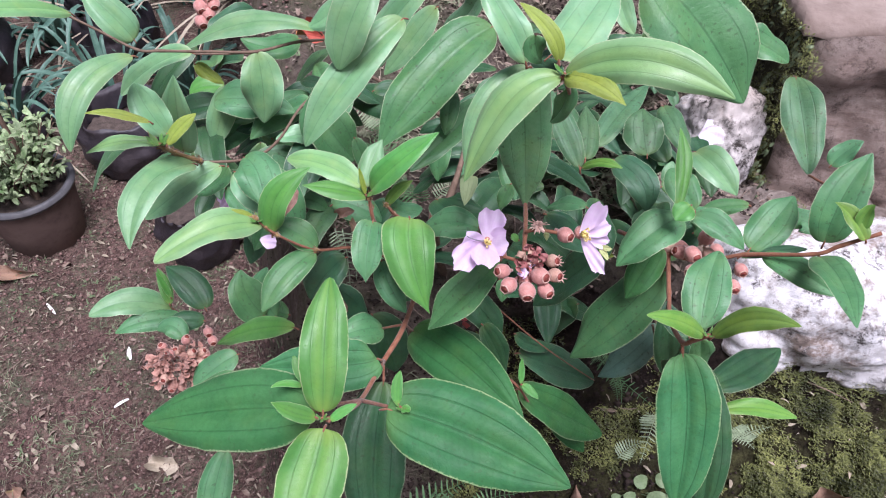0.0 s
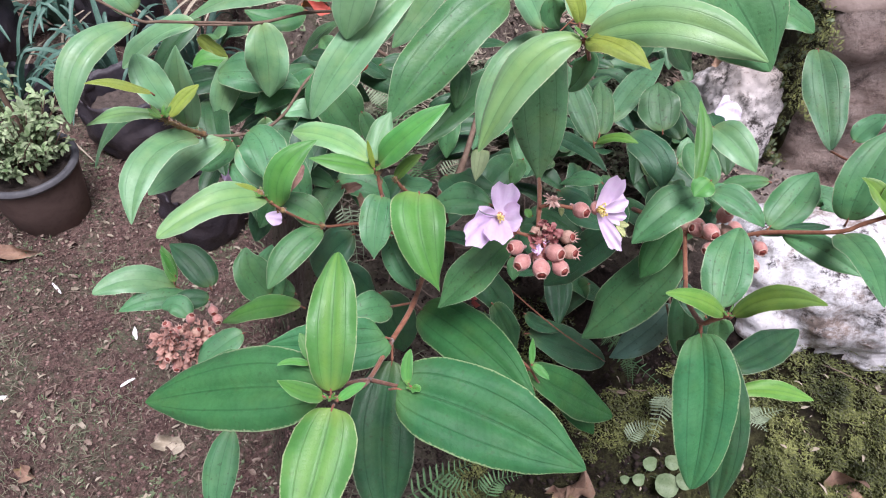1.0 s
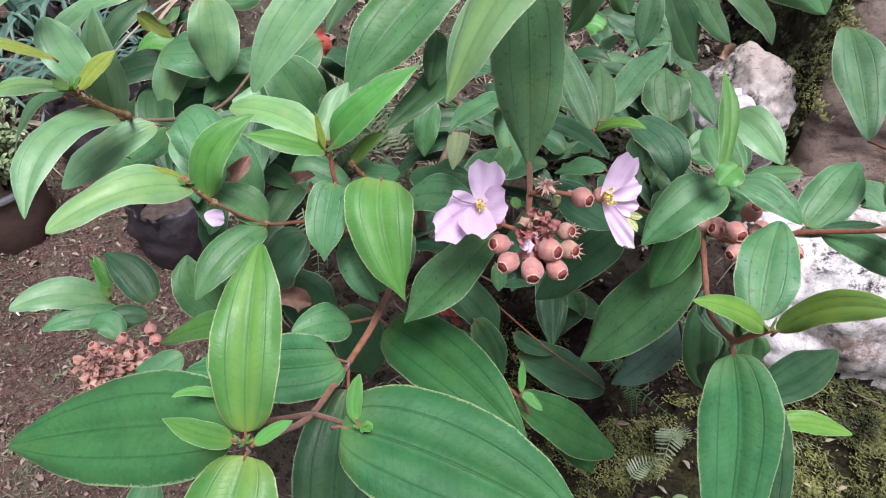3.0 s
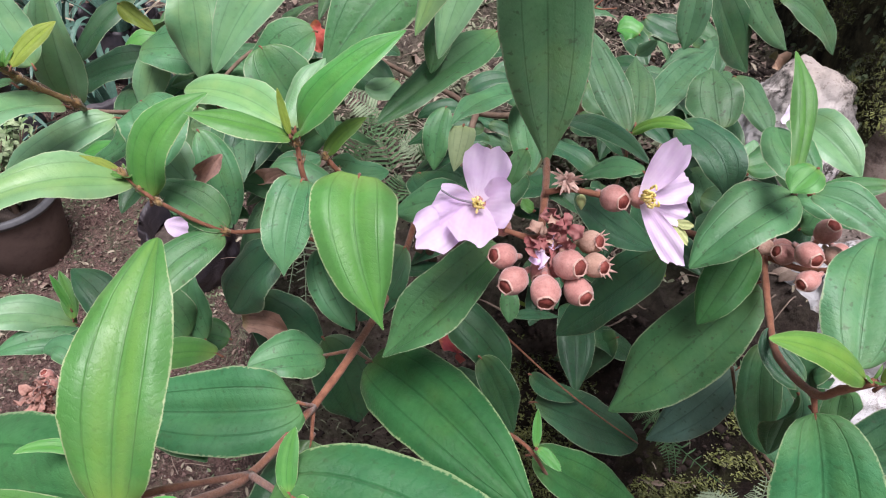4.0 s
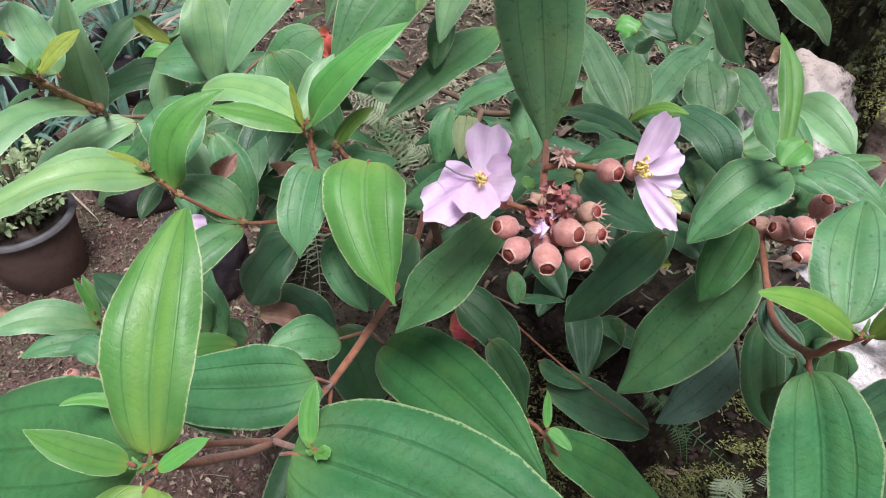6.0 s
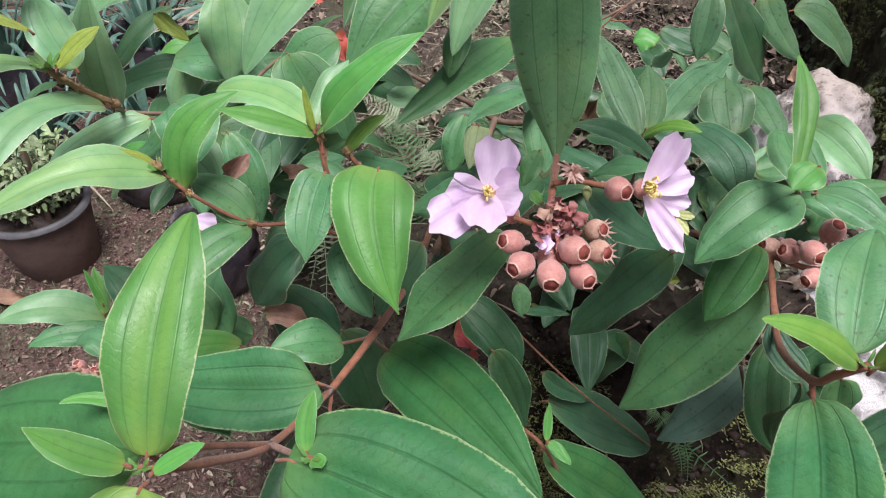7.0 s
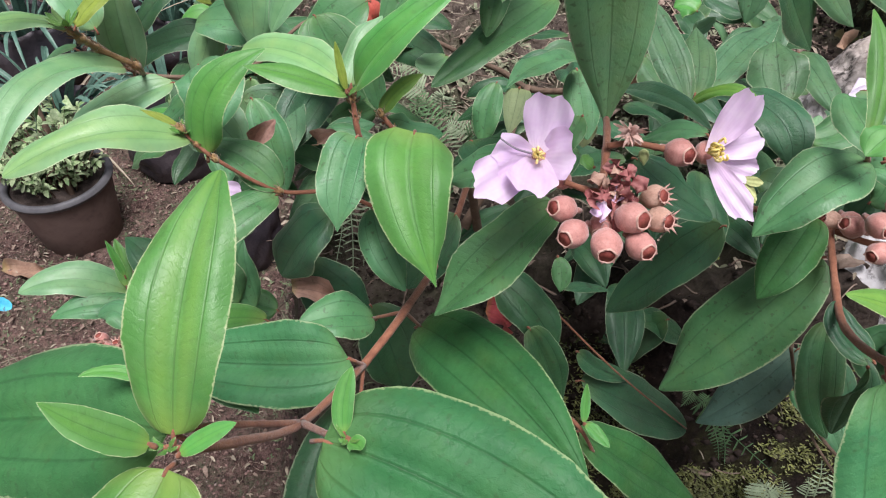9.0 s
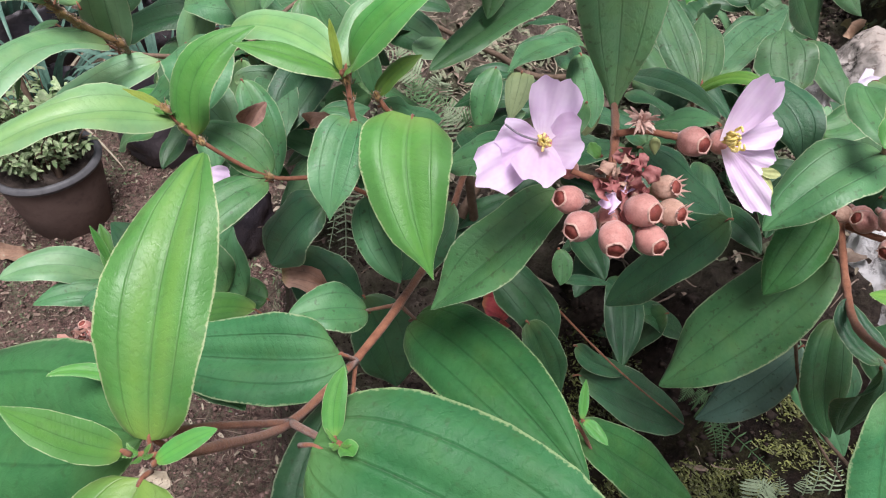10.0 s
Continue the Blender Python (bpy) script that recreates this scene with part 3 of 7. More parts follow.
def wall_cap(parent, x0, x1, y0, y1, z):
    """The worn plaster on top of the wall, uneven along its front edge."""
    bm = bmesh.new()
    n, m = 90, 45
    grid = []
    for i in range(n + 1):
        row = []
        for j in range(m + 1):
            x, y = x0 + (x1 - x0) * i / n, y0 + (y1 - y0) * j / m
            q = Vector((x, y, 2.0))
            front = 0.012 * noise.noise(q * 14) + 0.008 * noise.noise(q * 45) if j == 0 else 0.0
            drop = 0.012 if j == 0 else 0.004 if j == 1 else 0.0
            side = 0.010 * noise.noise(q * 17) + 0.005 * noise.noise(q * 50) if i == 0 else 0.0
            row.append(bm.verts.new((x + side, y + front, z - drop + 0.008 * noise.noise(q * 8) + 0.004 * noise.noise(q * 30))))
        grid.append(row)
    for i in range(n):
        for j in range(m):
            bm.faces.new((grid[i][j], grid[i + 1][j], grid[i + 1][j + 1], grid[i][j + 1]))
    edge = [e for e in bm.edges if e.is_boundary]
    for v in bmesh.ops.extrude_edge_only(bm, edges=edge)["geom"]:
        if isinstance(v, bmesh.types.BMVert):
            v.co.z = z - 0.022
    bmesh.ops.recalc_face_normals(bm, faces=bm.faces)
    return part("plaster_cap", bm, M_CAP, parent, "pale worn plaster on the wall top")


wall_cap(wall, 0.422, 1.72, 0.822, 1.35, 1.030)

# ---- the flowering shrub ----
shrub = thing("flowering_shrub", (0.02, 0.62, 0.5), "leafy shrub with lilac-pink flowers and rose-brown seed cups on the bank", "shrub")
EYE_SIDE = Vector((0.0, 0.0, 1.45))
count = [0]


def leaf(mat, base, mid, tip, width, roll=0.0, shape=None, point=None):
    """One leaf with its short petiole; its upper face turns to the open light over the path."""
    count[0] += 1
    # leaves farther back take the duller green in place of shade
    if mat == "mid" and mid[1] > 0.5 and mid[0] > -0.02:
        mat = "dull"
    open_side = (EYE_SIDE - Vector(mid)).normalized() * 0.45 + Vector((0, 0, 1)) * 0.55
    bm = bmesh.new()
    k = count[0]
    rng = random.Random(k)
    big = (Vector(tip) - Vector(base)).length > 0.03
    blade(bm, base, mid, tip, width, open_side, roll, 20 if big else 10, 16 if big else 8, rng.uniform(0.10, 0.26), rng.uniform(0.10, 0.26), 0.040 if mat in ("deep", "rich", "dark") and mid[1] < 0.36 else 0.015, rng.uniform(0.04, 0.13), k, shape or (rng.uniform(0.40, 0.54), rng.uniform(0.56, 0.72)), rng.uniform(-16, 16), point=rng.uniform(0.15, 0.4) if point is None else point, hair=(0.0005 if mid[1] < 0.36 else 0.0004) if big else 0.0003)
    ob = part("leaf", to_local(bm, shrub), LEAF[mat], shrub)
    way = (Vector(mid) - Vector(base)).normalized()
    b = Vector(base)
    ln = 0.12 * (Vector(tip) - b).length
    bm = bmesh.new()
    tube(bm, [b - way * ln * 0.35 - Vector((0, 0, 0.3 * ln)), b, b + way * ln * 0.25], 0.0009, 0.0005, 6, 2)
    part("petiole", to_local(bm, shrub), M_STEM, ob)
    return ob


def branch(mat, r0, r1, *points):
    bm = bmesh.new()
    count[0] += 1
    tube(bm, points, r0, r1, 9, 6, 0.16, count[0])
    return part("branch", to_local(bm, shrub), {"stem": M_STEM, "shoot": M_SHOOT}.get(mat, M_WOOD), shrub)


branch("wood", 0.0100, 0.0032, (0.03, 0.66, 0.42), (0.0, 0.62, 0.62), (-0.02, 0.56, 0.78), (-0.0333, 0.5055, 0.9458))
branch("stem", 0.0026, 0.0019, (-0.0333, 0.5055, 0.9458), (-0.0349, 0.4076, 0.9641), (-0.0400, 0.3143, 1.0060), (-0.0525, 0.2792, 1.0041))
branch("stem", 0.0019, 0.0014, (-0.0525, 0.2792, 1.0041), (-0.0598, 0.2250, 1.0386), (-0.0634, 0.1921, 1.0808), (-0.0656, 0.1730, 1.1089))
branch("stem", 0.0012, 0.0009, (-0.0525, 0.2792, 1.0041), (-0.0510, 0.2662, 0.9955))
branch("stem", 0.0015, 0.0011, (-0.0598, 0.2250, 1.0386), (-0.0333, 0.2019, 1.0746))
branch("stem", 0.0014, 0.0011, (-0.0598, 0.2250, 1.0386), (-0.0697, 0.1980, 1.0792), (-0.0754, 0.1820, 1.1006))
branch("stem", 0.0012, 0.0009, (-0.0400, 0.3143, 1.0060), (-0.0594, 0.3210, 0.9884))
branch("stem", 0.0012, 0.0009, (-0.0400, 0.3143, 1.0060), (-0.0349, 0.3267, 0.9800))
branch("stem", 0.0012, 0.0009, (-0.0525, 0.2792, 1.0041), (-0.0552, 0.2695, 1.0218))
branch("stem", 0.0019, 0.0013, (-0.0500, 0.3507, 0.9838), (-0.0601, 0.3629, 1.0340), (-0.0675, 0.3534, 1.0814), (-0.0712, 0.3586, 1.1018))
branch("stem", 0.0015, 0.0011, (-0.0441, 0.3635, 1.0739), (-0.0522, 0.3599, 1.0855), (-0.0584, 0.3605, 1.0942))
branch("stem", 0.0014, 0.0009, (-0.0557, 0.3800, 1.0084), (-0.0882, 0.3665, 1.0354), (-0.1180, 0.3564, 1.0407), (-0.1432, 0.3456, 1.0671), (-0.1591, 0.3476, 1.0826))
branch("wood", 0.0015, 0.0011, (-0.1577, 0.6022, 1.0248), (-0.1733, 0.5549, 1.0353), (-0.1852, 0.4972, 1.0335), (-0.1999, 0.4586, 1.0434), (-0.2401, 0.4436, 1.0485), (-0.2492, 0.4296, 1.0714), (-0.2483, 0.4040, 1.0999))
branch("shoot", 0.0015, 0.0024, (-0.2401, 0.4436, 1.0485), (-0.2316, 0.4275, 1.0642), (-0.2450, 0.4180, 1.0790), (-0.2525, 0.4110, 1.0930), (-0.2560, 0.4090, 1.0970))
branch("wood", 0.0010, 0.0008, (-0.2401, 0.4436, 1.0485), (-0.2169, 0.4598, 1.0374), (-0.1936, 0.4696, 1.0369))
branch("wood", 0.0013, 0.0017, (-0.4246, 0.5941, 1.1019), (-0.3810, 0.5864, 1.0852), (-0.3326, 0.5612, 1.0829), (-0.3089, 0.5616, 1.0834), (-0.2616, 0.5704, 1.0809), (-0.2178, 0.5759, 1.0813), (-0.1826, 0.6175, 1.0709), (-0.1404, 0.6443, 1.0586), (-0.0703, 0.6835, 1.0285), (-0.0263, 0.7240, 1.0138))
branch("wood", 0.0010, 0.0008, (-0.2764, 0.5637, 1.0812), (-0.2449, 0.5705, 1.0797), (-0.2167, 0.5757, 1.0803))
branch("stem", 0.0016, 0.0016, (0.0459, 0.4054, 1.0924), (0.0467, 0.3804, 1.0952), (0.0461, 0.3534, 1.1035), (0.0446, 0.3255, 1.1109), (0.0436, 0.3033, 1.1082))
branch("stem", 0.0013, 0.0013, (0.0443, 0.3239, 1.1150), (0.0533, 0.3246, 1.1172), (0.0625, 0.3235, 1.1173), (0.0718, 0.3225, 1.1165))
branch("stem", 0.0013, 0.0011, (0.0436, 0.3033, 1.1082), (0.0374, 0.3021, 1.1094), (0.0292, 0.3020, 1.1120))
branch("stem", 0.0021, 0.0015, (0.1528, 0.4612, 0.9839), (0.1784, 0.4105, 1.0168), (0.2091, 0.3973, 1.0187), (0.2364, 0.3888, 1.0408), (0.2728, 0.3645, 1.0730), (0.2852, 0.3611, 1.0876), (0.3044, 0.3568, 1.1086))
branch("stem", 0.0020, 0.0016, (0.1823, 0.4043, 1.0198), (0.1778, 0.3625, 1.0156), (0.1711, 0.3268, 1.0244), (0.1644, 0.2838, 1.0553), (0.1665, 0.2757, 1.0702), (0.1724, 0.2714, 1.0832))
branch("stem", 0.0014, 0.0011, (0.1644, 0.2838, 1.0553), (0.1648, 0.2774, 1.0509))
branch("stem", 0.0012, 0.0010, (0.1765, 0.3939, 1.0740), (0.1677, 0.3840, 1.0900), (0.1629, 0.3801, 1.0990))
branch("wood", 0.0011, 0.0008, (0.1894, 0.3887, 0.9337), (0.2004, 0.3822, 0.9072), (0.2100, 0.3546, 0.8923), (0.2249, 0.3309, 0.8837))
branch("stem", 0.0008, 0.0006, (0.0430, 0.4078, 0.9140), (0.0828, 0.4081, 0.8690), (0.1191, 0.4116, 0.8289), (0.1682, 0.4215, 0.7738))
branch("wood", 0.0024, 0.0030, (-0.1510, 0.7852, 0.9271), (-0.0740, 0.7139, 0.9362), (-0.0274, 0.6679, 0.9467), (0.0030, 0.6280, 0.9547), (0.0408, 0.6042, 0.9726), (0.0755, 0.6088, 0.9840))
branch("wood", 0.0030, 0.0045, (0.0002, 0.6292, 0.9567), (-0.0151, 0.5669, 0.9205), (-0.0392, 0.5240, 0.8738))
branch("wood", 0.0014, 0.0012, (-0.2514, 0.5779, 1.0182), (-0.2468, 0.6308, 1.0193), (-0.2390, 0.6804, 1.0141), (-0.2180, 0.7580, 1.0122))
branch("wood", 0.0016, 0.0012, (0.0762, 0.7685, 0.9889), (0.1063, 0.8091, 0.9884), (0.1296, 0.8310, 0.9960))
branch("stem", 0.0012, 0.0012, (0.1046, 0.4776, 1.0466), (0.1120, 0.5008, 1.0100), (0.1186, 0.5373, 0.9580))
branch("stem", 0.0012, 0.0010, (0.3175, 0.4915, 1.0468), (0.3243, 0.4668, 1.0581), (0.3335, 0.4505, 1.0829))
branch("stem", 0.0013, 0.0010, (0.0458, 0.2979, 1.2582), (0.0509, 0.3114, 1.2430), (0.0537, 0.3176, 1.2347))
branch("stem", 0.0009, 0.0007, (0.0838, 0.7246, 1.0017), (0.0976, 0.7296, 1.0161), (0.1112, 0.7336, 1.0294))
branch("stem", 0.0008, 0.0006, (0.0976, 0.7296, 1.0161), (0.1057, 0.7285, 1.0156), (0.1186, 0.7279, 1.0180))
branch("stem", 0.0014, 0.0012, (0.0494, 0.3467, 0.8904), (0.0655, 0.3346, 0.8907), (0.0850, 0.3363, 0.8478))
branch("wood", 0.0013, 0.0011, (0.2003, 0.4136, 0.9162), (0.2044, 0.3873, 0.8968), (0.2132, 0.3576, 0.8936), (0.2264, 0.3304, 0.8965))

leaf("fresh", (-0.0695, 0.1775, 1.1080), (-0.0710, 0.2040, 1.1374), (-0.0740, 0.2416, 1.1492), 0.0268, shape=(0.40, 0.52))
leaf("fresh", (-0.0671, 0.1685, 1.1069), (-0.0692, 0.1425, 1.1023), (-0.0734, 0.0985, 1.0947), 0.0364, shape=(0.38, 0.70))
leaf("deep", (-0.0754, 0.1820, 1.1006), (-0.1284, 0.1862, 1.0843), (-0.1897, 0.1840, 1.0602), 0.0493, -8)
leaf("rich", (-0.0366, 0.1968, 1.0820), (0.0136, 0.1860, 1.0794), (0.0762, 0.1648, 1.0661), 0.0541, 8, shape=(0.36, 0.66))
leaf("bright", (-0.0721, 0.1720, 1.1120), (-0.0815, 0.1688, 1.1211), (-0.0929, 0.1680, 1.1324), 0.0100)
leaf("bright", (-0.0643, 0.1717, 1.1102), (-0.0580, 0.1757, 1.1140), (-0.0499, 0.1793, 1.1176), 0.0060)
leaf("dark", (-0.0510, 0.2662, 0.9955), (-0.0529, 0.2117, 0.9546), (-0.0423, 0.1725, 0.9128), 0.0501)
leaf("bright", (-0.0300, 0.1984, 1.0858), (-0.0315, 0.2055, 1.0928), (-0.0300, 0.2134, 1.1003), 0.0073)
leaf("bright", (-0.0278, 0.1969, 1.0848), (-0.0243, 0.1949, 1.0863), (-0.0227, 0.1927, 1.0879), 0.0059)
leaf("mid", (-0.0594, 0.3210, 0.9884), (-0.0743, 0.3099, 1.0001), (-0.0925, 0.2983, 1.0023), 0.0279)
leaf("deep", (-0.0552, 0.2695, 1.0218), (-0.0796, 0.2599, 1.0237), (-0.1399, 0.2533, 1.0228), 0.0391, -12, shape=(0.34, 0.66))
leaf("bright", (-0.0839, 0.1941, 1.1092), (-0.0867, 0.2003, 1.1106), (-0.0929, 0.2086, 1.1143), 0.0076)
leaf("bright", (-0.0843, 0.1926, 1.1085), (-0.0938, 0.1908, 1.1129), (-0.1002, 0.1861, 1.1150), 0.0044)
leaf("rich", (-0.0349, 0.3267, 0.9800), (0.0058, 0.2887, 1.0006), (0.0571, 0.2411, 0.9985), 0.0470, 6, shape=(0.38, 0.68))
leaf("mid", (0.0288, 0.3230, 1.0832), (0.0089, 0.3074, 1.0647), (-0.0193, 0.2899, 1.0363), 0.0315, 10)
leaf("bright", (-0.0396, 0.3486, 1.0940), (-0.0349, 0.3173, 1.0816), (-0.0187, 0.2918, 1.0538), 0.0400, shape=(0.22, 0.78), point=0.62)
leaf("mid", (-0.0671, 0.3469, 1.0891), (-0.0685, 0.3255, 1.0804), (-0.0681, 0.3092, 1.0624), 0.0250, shape=(0.38, 0.72), point=0.6)
leaf("mid", (-0.0620, 0.3458, 1.0461), (-0.0532, 0.3272, 1.0386), (-0.0385, 0.3131, 1.0235), 0.0208)
leaf("bright", (-0.0700, 0.3624, 1.1057), (-0.0519, 0.3628, 1.1321), (-0.0216, 0.3787, 1.1528), 0.0212, shape=(0.50, 0.75))
leaf("bright", (-0.0735, 0.3582, 1.1048), (-0.0926, 0.3507, 1.1160), (-0.1171, 0.3474, 1.1206), 0.0183, 20)
leaf("soft", (-0.0785, 0.3705, 1.1014), (-0.1081, 0.3852, 1.1076), (-0.1431, 0.3983, 1.0993), 0.0232)
leaf("pale", (-0.0756, 0.3710, 1.1012), (-0.0731, 0.3861, 1.1132), (-0.0668, 0.4035, 1.1221), 0.0192)
leaf("young", (-0.0584, 0.3605, 1.0942), (-0.0516, 0.3662, 1.1037), (-0.0396, 0.3716, 1.1111), 0.0098)
leaf("yellow", (-0.0731, 0.3566, 1.1074), (-0.0754, 0.3587, 1.1177), (-0.0776, 0.3615, 1.1290), 0.0040)
leaf("mid", (-0.0599, 0.3700, 1.0826), (-0.0478, 0.3764, 1.0730), (-0.0332, 0.3867, 1.0678), 0.0175)
leaf("soft", (-0.1549, 0.3494, 1.0753), (-0.1841, 0.3221, 1.0924), (-0.2155, 0.2931, 1.0849), 0.0280, 8)
leaf("bright", (-0.1465, 0.3460, 1.0687), (-0.1403, 0.3550, 1.1004), (-0.1171, 0.3731, 1.1153), 0.0230, shape=(0.50, 0.80))
leaf("mid", (-0.1172, 0.3573, 1.0412), (-0.1353, 0.3616, 1.0560), (-0.1582, 0.3633, 1.0610), 0.0231)
leaf("mid", (-0.1178, 0.3548, 1.0392), (-0.1369, 0.3292, 1.0388), (-0.1512, 0.3034, 1.0223), 0.0253)
leaf("yellow", (-0.1556, 0.3486, 1.0748), (-0.1642, 0.3476, 1.0849), (-0.1740, 0.3438, 1.0932), 0.0059)
leaf("dark", (-0.1001, 0.3819, 1.0043), (-0.1172, 0.3737, 0.9891), (-0.1338, 0.3661, 0.9605), 0.0394)
leaf("pale", (-0.1462, 0.3685, 1.0541), (-0.1346, 0.3700, 1.0408), (-0.1216, 0.3723, 1.0285), 0.0183)
leaf("pale", (-0.2689, 0.4723, 1.0338), (-0.2586, 0.4648, 1.0850), (-0.2528, 0.4670, 1.1227), 0.0320)
leaf("yellow", (-0.2407, 0.4022, 1.1009), (-0.2331, 0.4108, 1.1102), (-0.2193, 0.4219, 1.1193), 0.0123)
leaf("soft", (-0.2504, 0.4071, 1.0966), (-0.2753, 0.4008, 1.1030), (-0.3068, 0.3942, 1.0925), 0.0140, 10)
leaf("mid", (-0.2957, 0.4582, 1.0533), (-0.3429, 0.4744, 1.0228), (-0.3948, 0.4914, 0.9499), 0.0213)
leaf("pale", (-0.2337, 0.4200, 1.0669), (-0.2517, 0.3712, 1.0823), (-0.2527, 0.3234, 1.0614), 0.0313, 15)
leaf("mid", (0.2264, 0.4228, 0.8460), (0.2424, 0.4012, 0.8501), (0.2555, 0.3762, 0.8371), 0.0260)
leaf("pale", (-0.0792, 0.6578, 0.9638), (-0.0918, 0.6399, 0.9625), (-0.1029, 0.6312, 0.9700), 0.0290)
leaf("pale", (-0.2233, 0.4468, 1.0423), (-0.2489, 0.4228, 1.0364), (-0.2833, 0.3989, 1.0145), 0.0296)
leaf("pale", (-0.2615, 0.4423, 1.0780), (-0.2746, 0.4475, 1.1015), (-0.2842, 0.4586, 1.1175), 0.0288)
leaf("yellow", (-0.2480, 0.4019, 1.1233), (-0.2664, 0.3889, 1.1395), (-0.2825, 0.3803, 1.1441), 0.0090, 10)
leaf("mid", (-0.1950, 0.4366, 1.0638), (-0.1771, 0.4160, 1.0658), (-0.1676, 0.3922, 1.0494), 0.0393)
leaf("mid", (-0.2281, 0.4690, 1.0218), (-0.2405, 0.4623, 1.0055), (-0.2625, 0.4552, 0.9951), 0.0203)
leaf("bright", (-0.2465, 0.4701, 1.0015), (-0.2601, 0.4675, 0.9987), (-0.2735, 0.4629, 0.9942), 0.0141)
leaf("soft", (-0.3918, 0.5693, 1.1130), (-0.4046, 0.5218, 1.1428), (-0.4335, 0.4795, 1.1579), 0.0218)
leaf("pale", (-0.3615, 0.6107, 1.0625), (-0.3750, 0.6095, 1.0883), (-0.4035, 0.6163, 1.1159), 0.0382)
leaf("pale", (-0.2736, 0.4522, 1.1482), (-0.2971, 0.4073, 1.1475), (-0.3028, 0.3742, 1.1107), 0.0246)
leaf("pale", (-0.2863, 0.5789, 1.0723), (-0.3263, 0.5746, 1.0585), (-0.3746, 0.5719, 1.0181), 0.0277)
leaf("pale", (-0.1644, 0.6098, 1.0897), (-0.2281, 0.6034, 1.0974), (-0.3078, 0.5997, 1.0611), 0.0317, 15)
leaf("pale", (-0.2178, 0.5759, 1.0813), (-0.2129, 0.5607, 1.0512), (-0.2157, 0.5524, 1.0114), 0.0422)
leaf("yellow", (-0.2989, 0.6045, 1.0420), (-0.2855, 0.6035, 1.0313), (-0.2718, 0.6025, 1.0211), 0.0158)
leaf("bright", (-0.2955, 0.6543, 0.9802), (-0.3210, 0.6496, 0.9810), (-0.3346, 0.6432, 0.9723), 0.0294)
leaf("pale", (-0.2663, 0.6026, 1.0179), (-0.2750, 0.5837, 0.9934), (-0.2883, 0.5693, 0.9544), 0.0311)
leaf("mid", (-0.1951, 0.6515, 1.0533), (-0.2240, 0.6480, 1.0425), (-0.2616, 0.6503, 1.0484), 0.0312)
leaf("pale", (-0.0591, 0.4828, 1.1802), (-0.0996, 0.4370, 1.1505), (-0.1304, 0.4100, 1.1039), 0.0330)
leaf("pale", (-0.0800, 0.4661, 1.2185), (-0.0947, 0.4473, 1.1924), (-0.1038, 0.4386, 1.1582), 0.0347)
leaf("mid", (0.0119, 0.4927, 1.1733), (-0.0311, 0.4502, 1.1531), (-0.0704, 0.4083, 1.1093), 0.0490)
leaf("soft", (0.0445, 0.2977, 1.2575), (0.0198, 0.2887, 1.2477), (-0.0009, 0.2700, 1.2056), 0.0243, 15)
leaf("soft", (0.0470, 0.2980, 1.2588), (0.0801, 0.2843, 1.2785), (0.1220, 0.2693, 1.2709), 0.0232, 20)
leaf("yellow", (0.0465, 0.2981, 1.2587), (0.0595, 0.2848, 1.2645), (0.0735, 0.2700, 1.2623), 0.0150, shape=(0.36, 0.8))
leaf("yellow", (0.0432, 0.3080, 1.2602), (0.0370, 0.3127, 1.2737), (0.0203, 0.3235, 1.2826), 0.0092)
leaf("pale", (0.0448, 0.3168, 1.2558), (0.0569, 0.3463, 1.2578), (0.0795, 0.3873, 1.2718), 0.0326)
leaf("pale", (0.0309, 0.3591, 1.2254), (0.0201, 0.3672, 1.2429), (-0.0009, 0.3835, 1.2660), 0.0220)
leaf("pale", (0.0343, 0.3729, 1.2143), (0.0120, 0.3535, 1.2015), (-0.0015, 0.3294, 1.1674), 0.0212)
leaf("mid", (0.0516, 0.3159, 1.2408), (0.0523, 0.3220, 1.2227), (0.0478, 0.3295, 1.2058), 0.0155)
leaf("pale", (-0.0441, 0.5408, 1.1802), (-0.0773, 0.5377, 1.1433), (-0.1108, 0.5398, 1.0747), 0.0346)
leaf("pale", (0.1021, 0.4895, 1.2122), (0.1113, 0.4791, 1.1960), (0.1192, 0.4720, 1.1868), 0.0169)
leaf("mid", (0.0334, 0.3502, 1.2501), (0.0351, 0.3498, 1.2398), (0.0396, 0.3506, 1.2323), 0.0162)
leaf("dusty", (0.0307, 0.3902, 1.2035), (0.0398, 0.3783, 1.1509), (0.0469, 0.3682, 1.0945), 0.0425, shape=(0.50, 0.92))
leaf("mid", (0.0849, 0.4347, 1.1937), (0.0903, 0.4372, 1.1796), (0.0982, 0.4366, 1.1623), 0.0240)
leaf("mid", (0.0960, 0.3843, 1.2745), (0.1320, 0.3709, 1.2500), (0.1677, 0.3573, 1.2099), 0.0621)
leaf("mid", (0.2072, 0.4967, 1.1798), (0.2314, 0.4932, 1.1716), (0.2510, 0.4901, 1.1617), 0.0274)
leaf("mid", (0.3149, 0.5894, 1.0882), (0.3158, 0.5350, 1.0688), (0.3175, 0.4915, 1.0468), 0.0384)
leaf("mid", (0.1758, 0.3940, 1.0738), (0.1494, 0.3759, 1.0685), (0.1264, 0.3598, 1.0461), 0.0357, 10, shape=(0.42, 0.68))
leaf("bright", (0.1634, 0.3772, 1.0961), (0.1673, 0.4033, 1.1178), (0.1643, 0.4330, 1.1321), 0.0136, 25, shape=(0.5, 0.6))
leaf("bright", (0.1724, 0.3782, 1.1018), (0.1661, 0.3741, 1.0964), (0.1618, 0.3701, 1.0923), 0.0183)
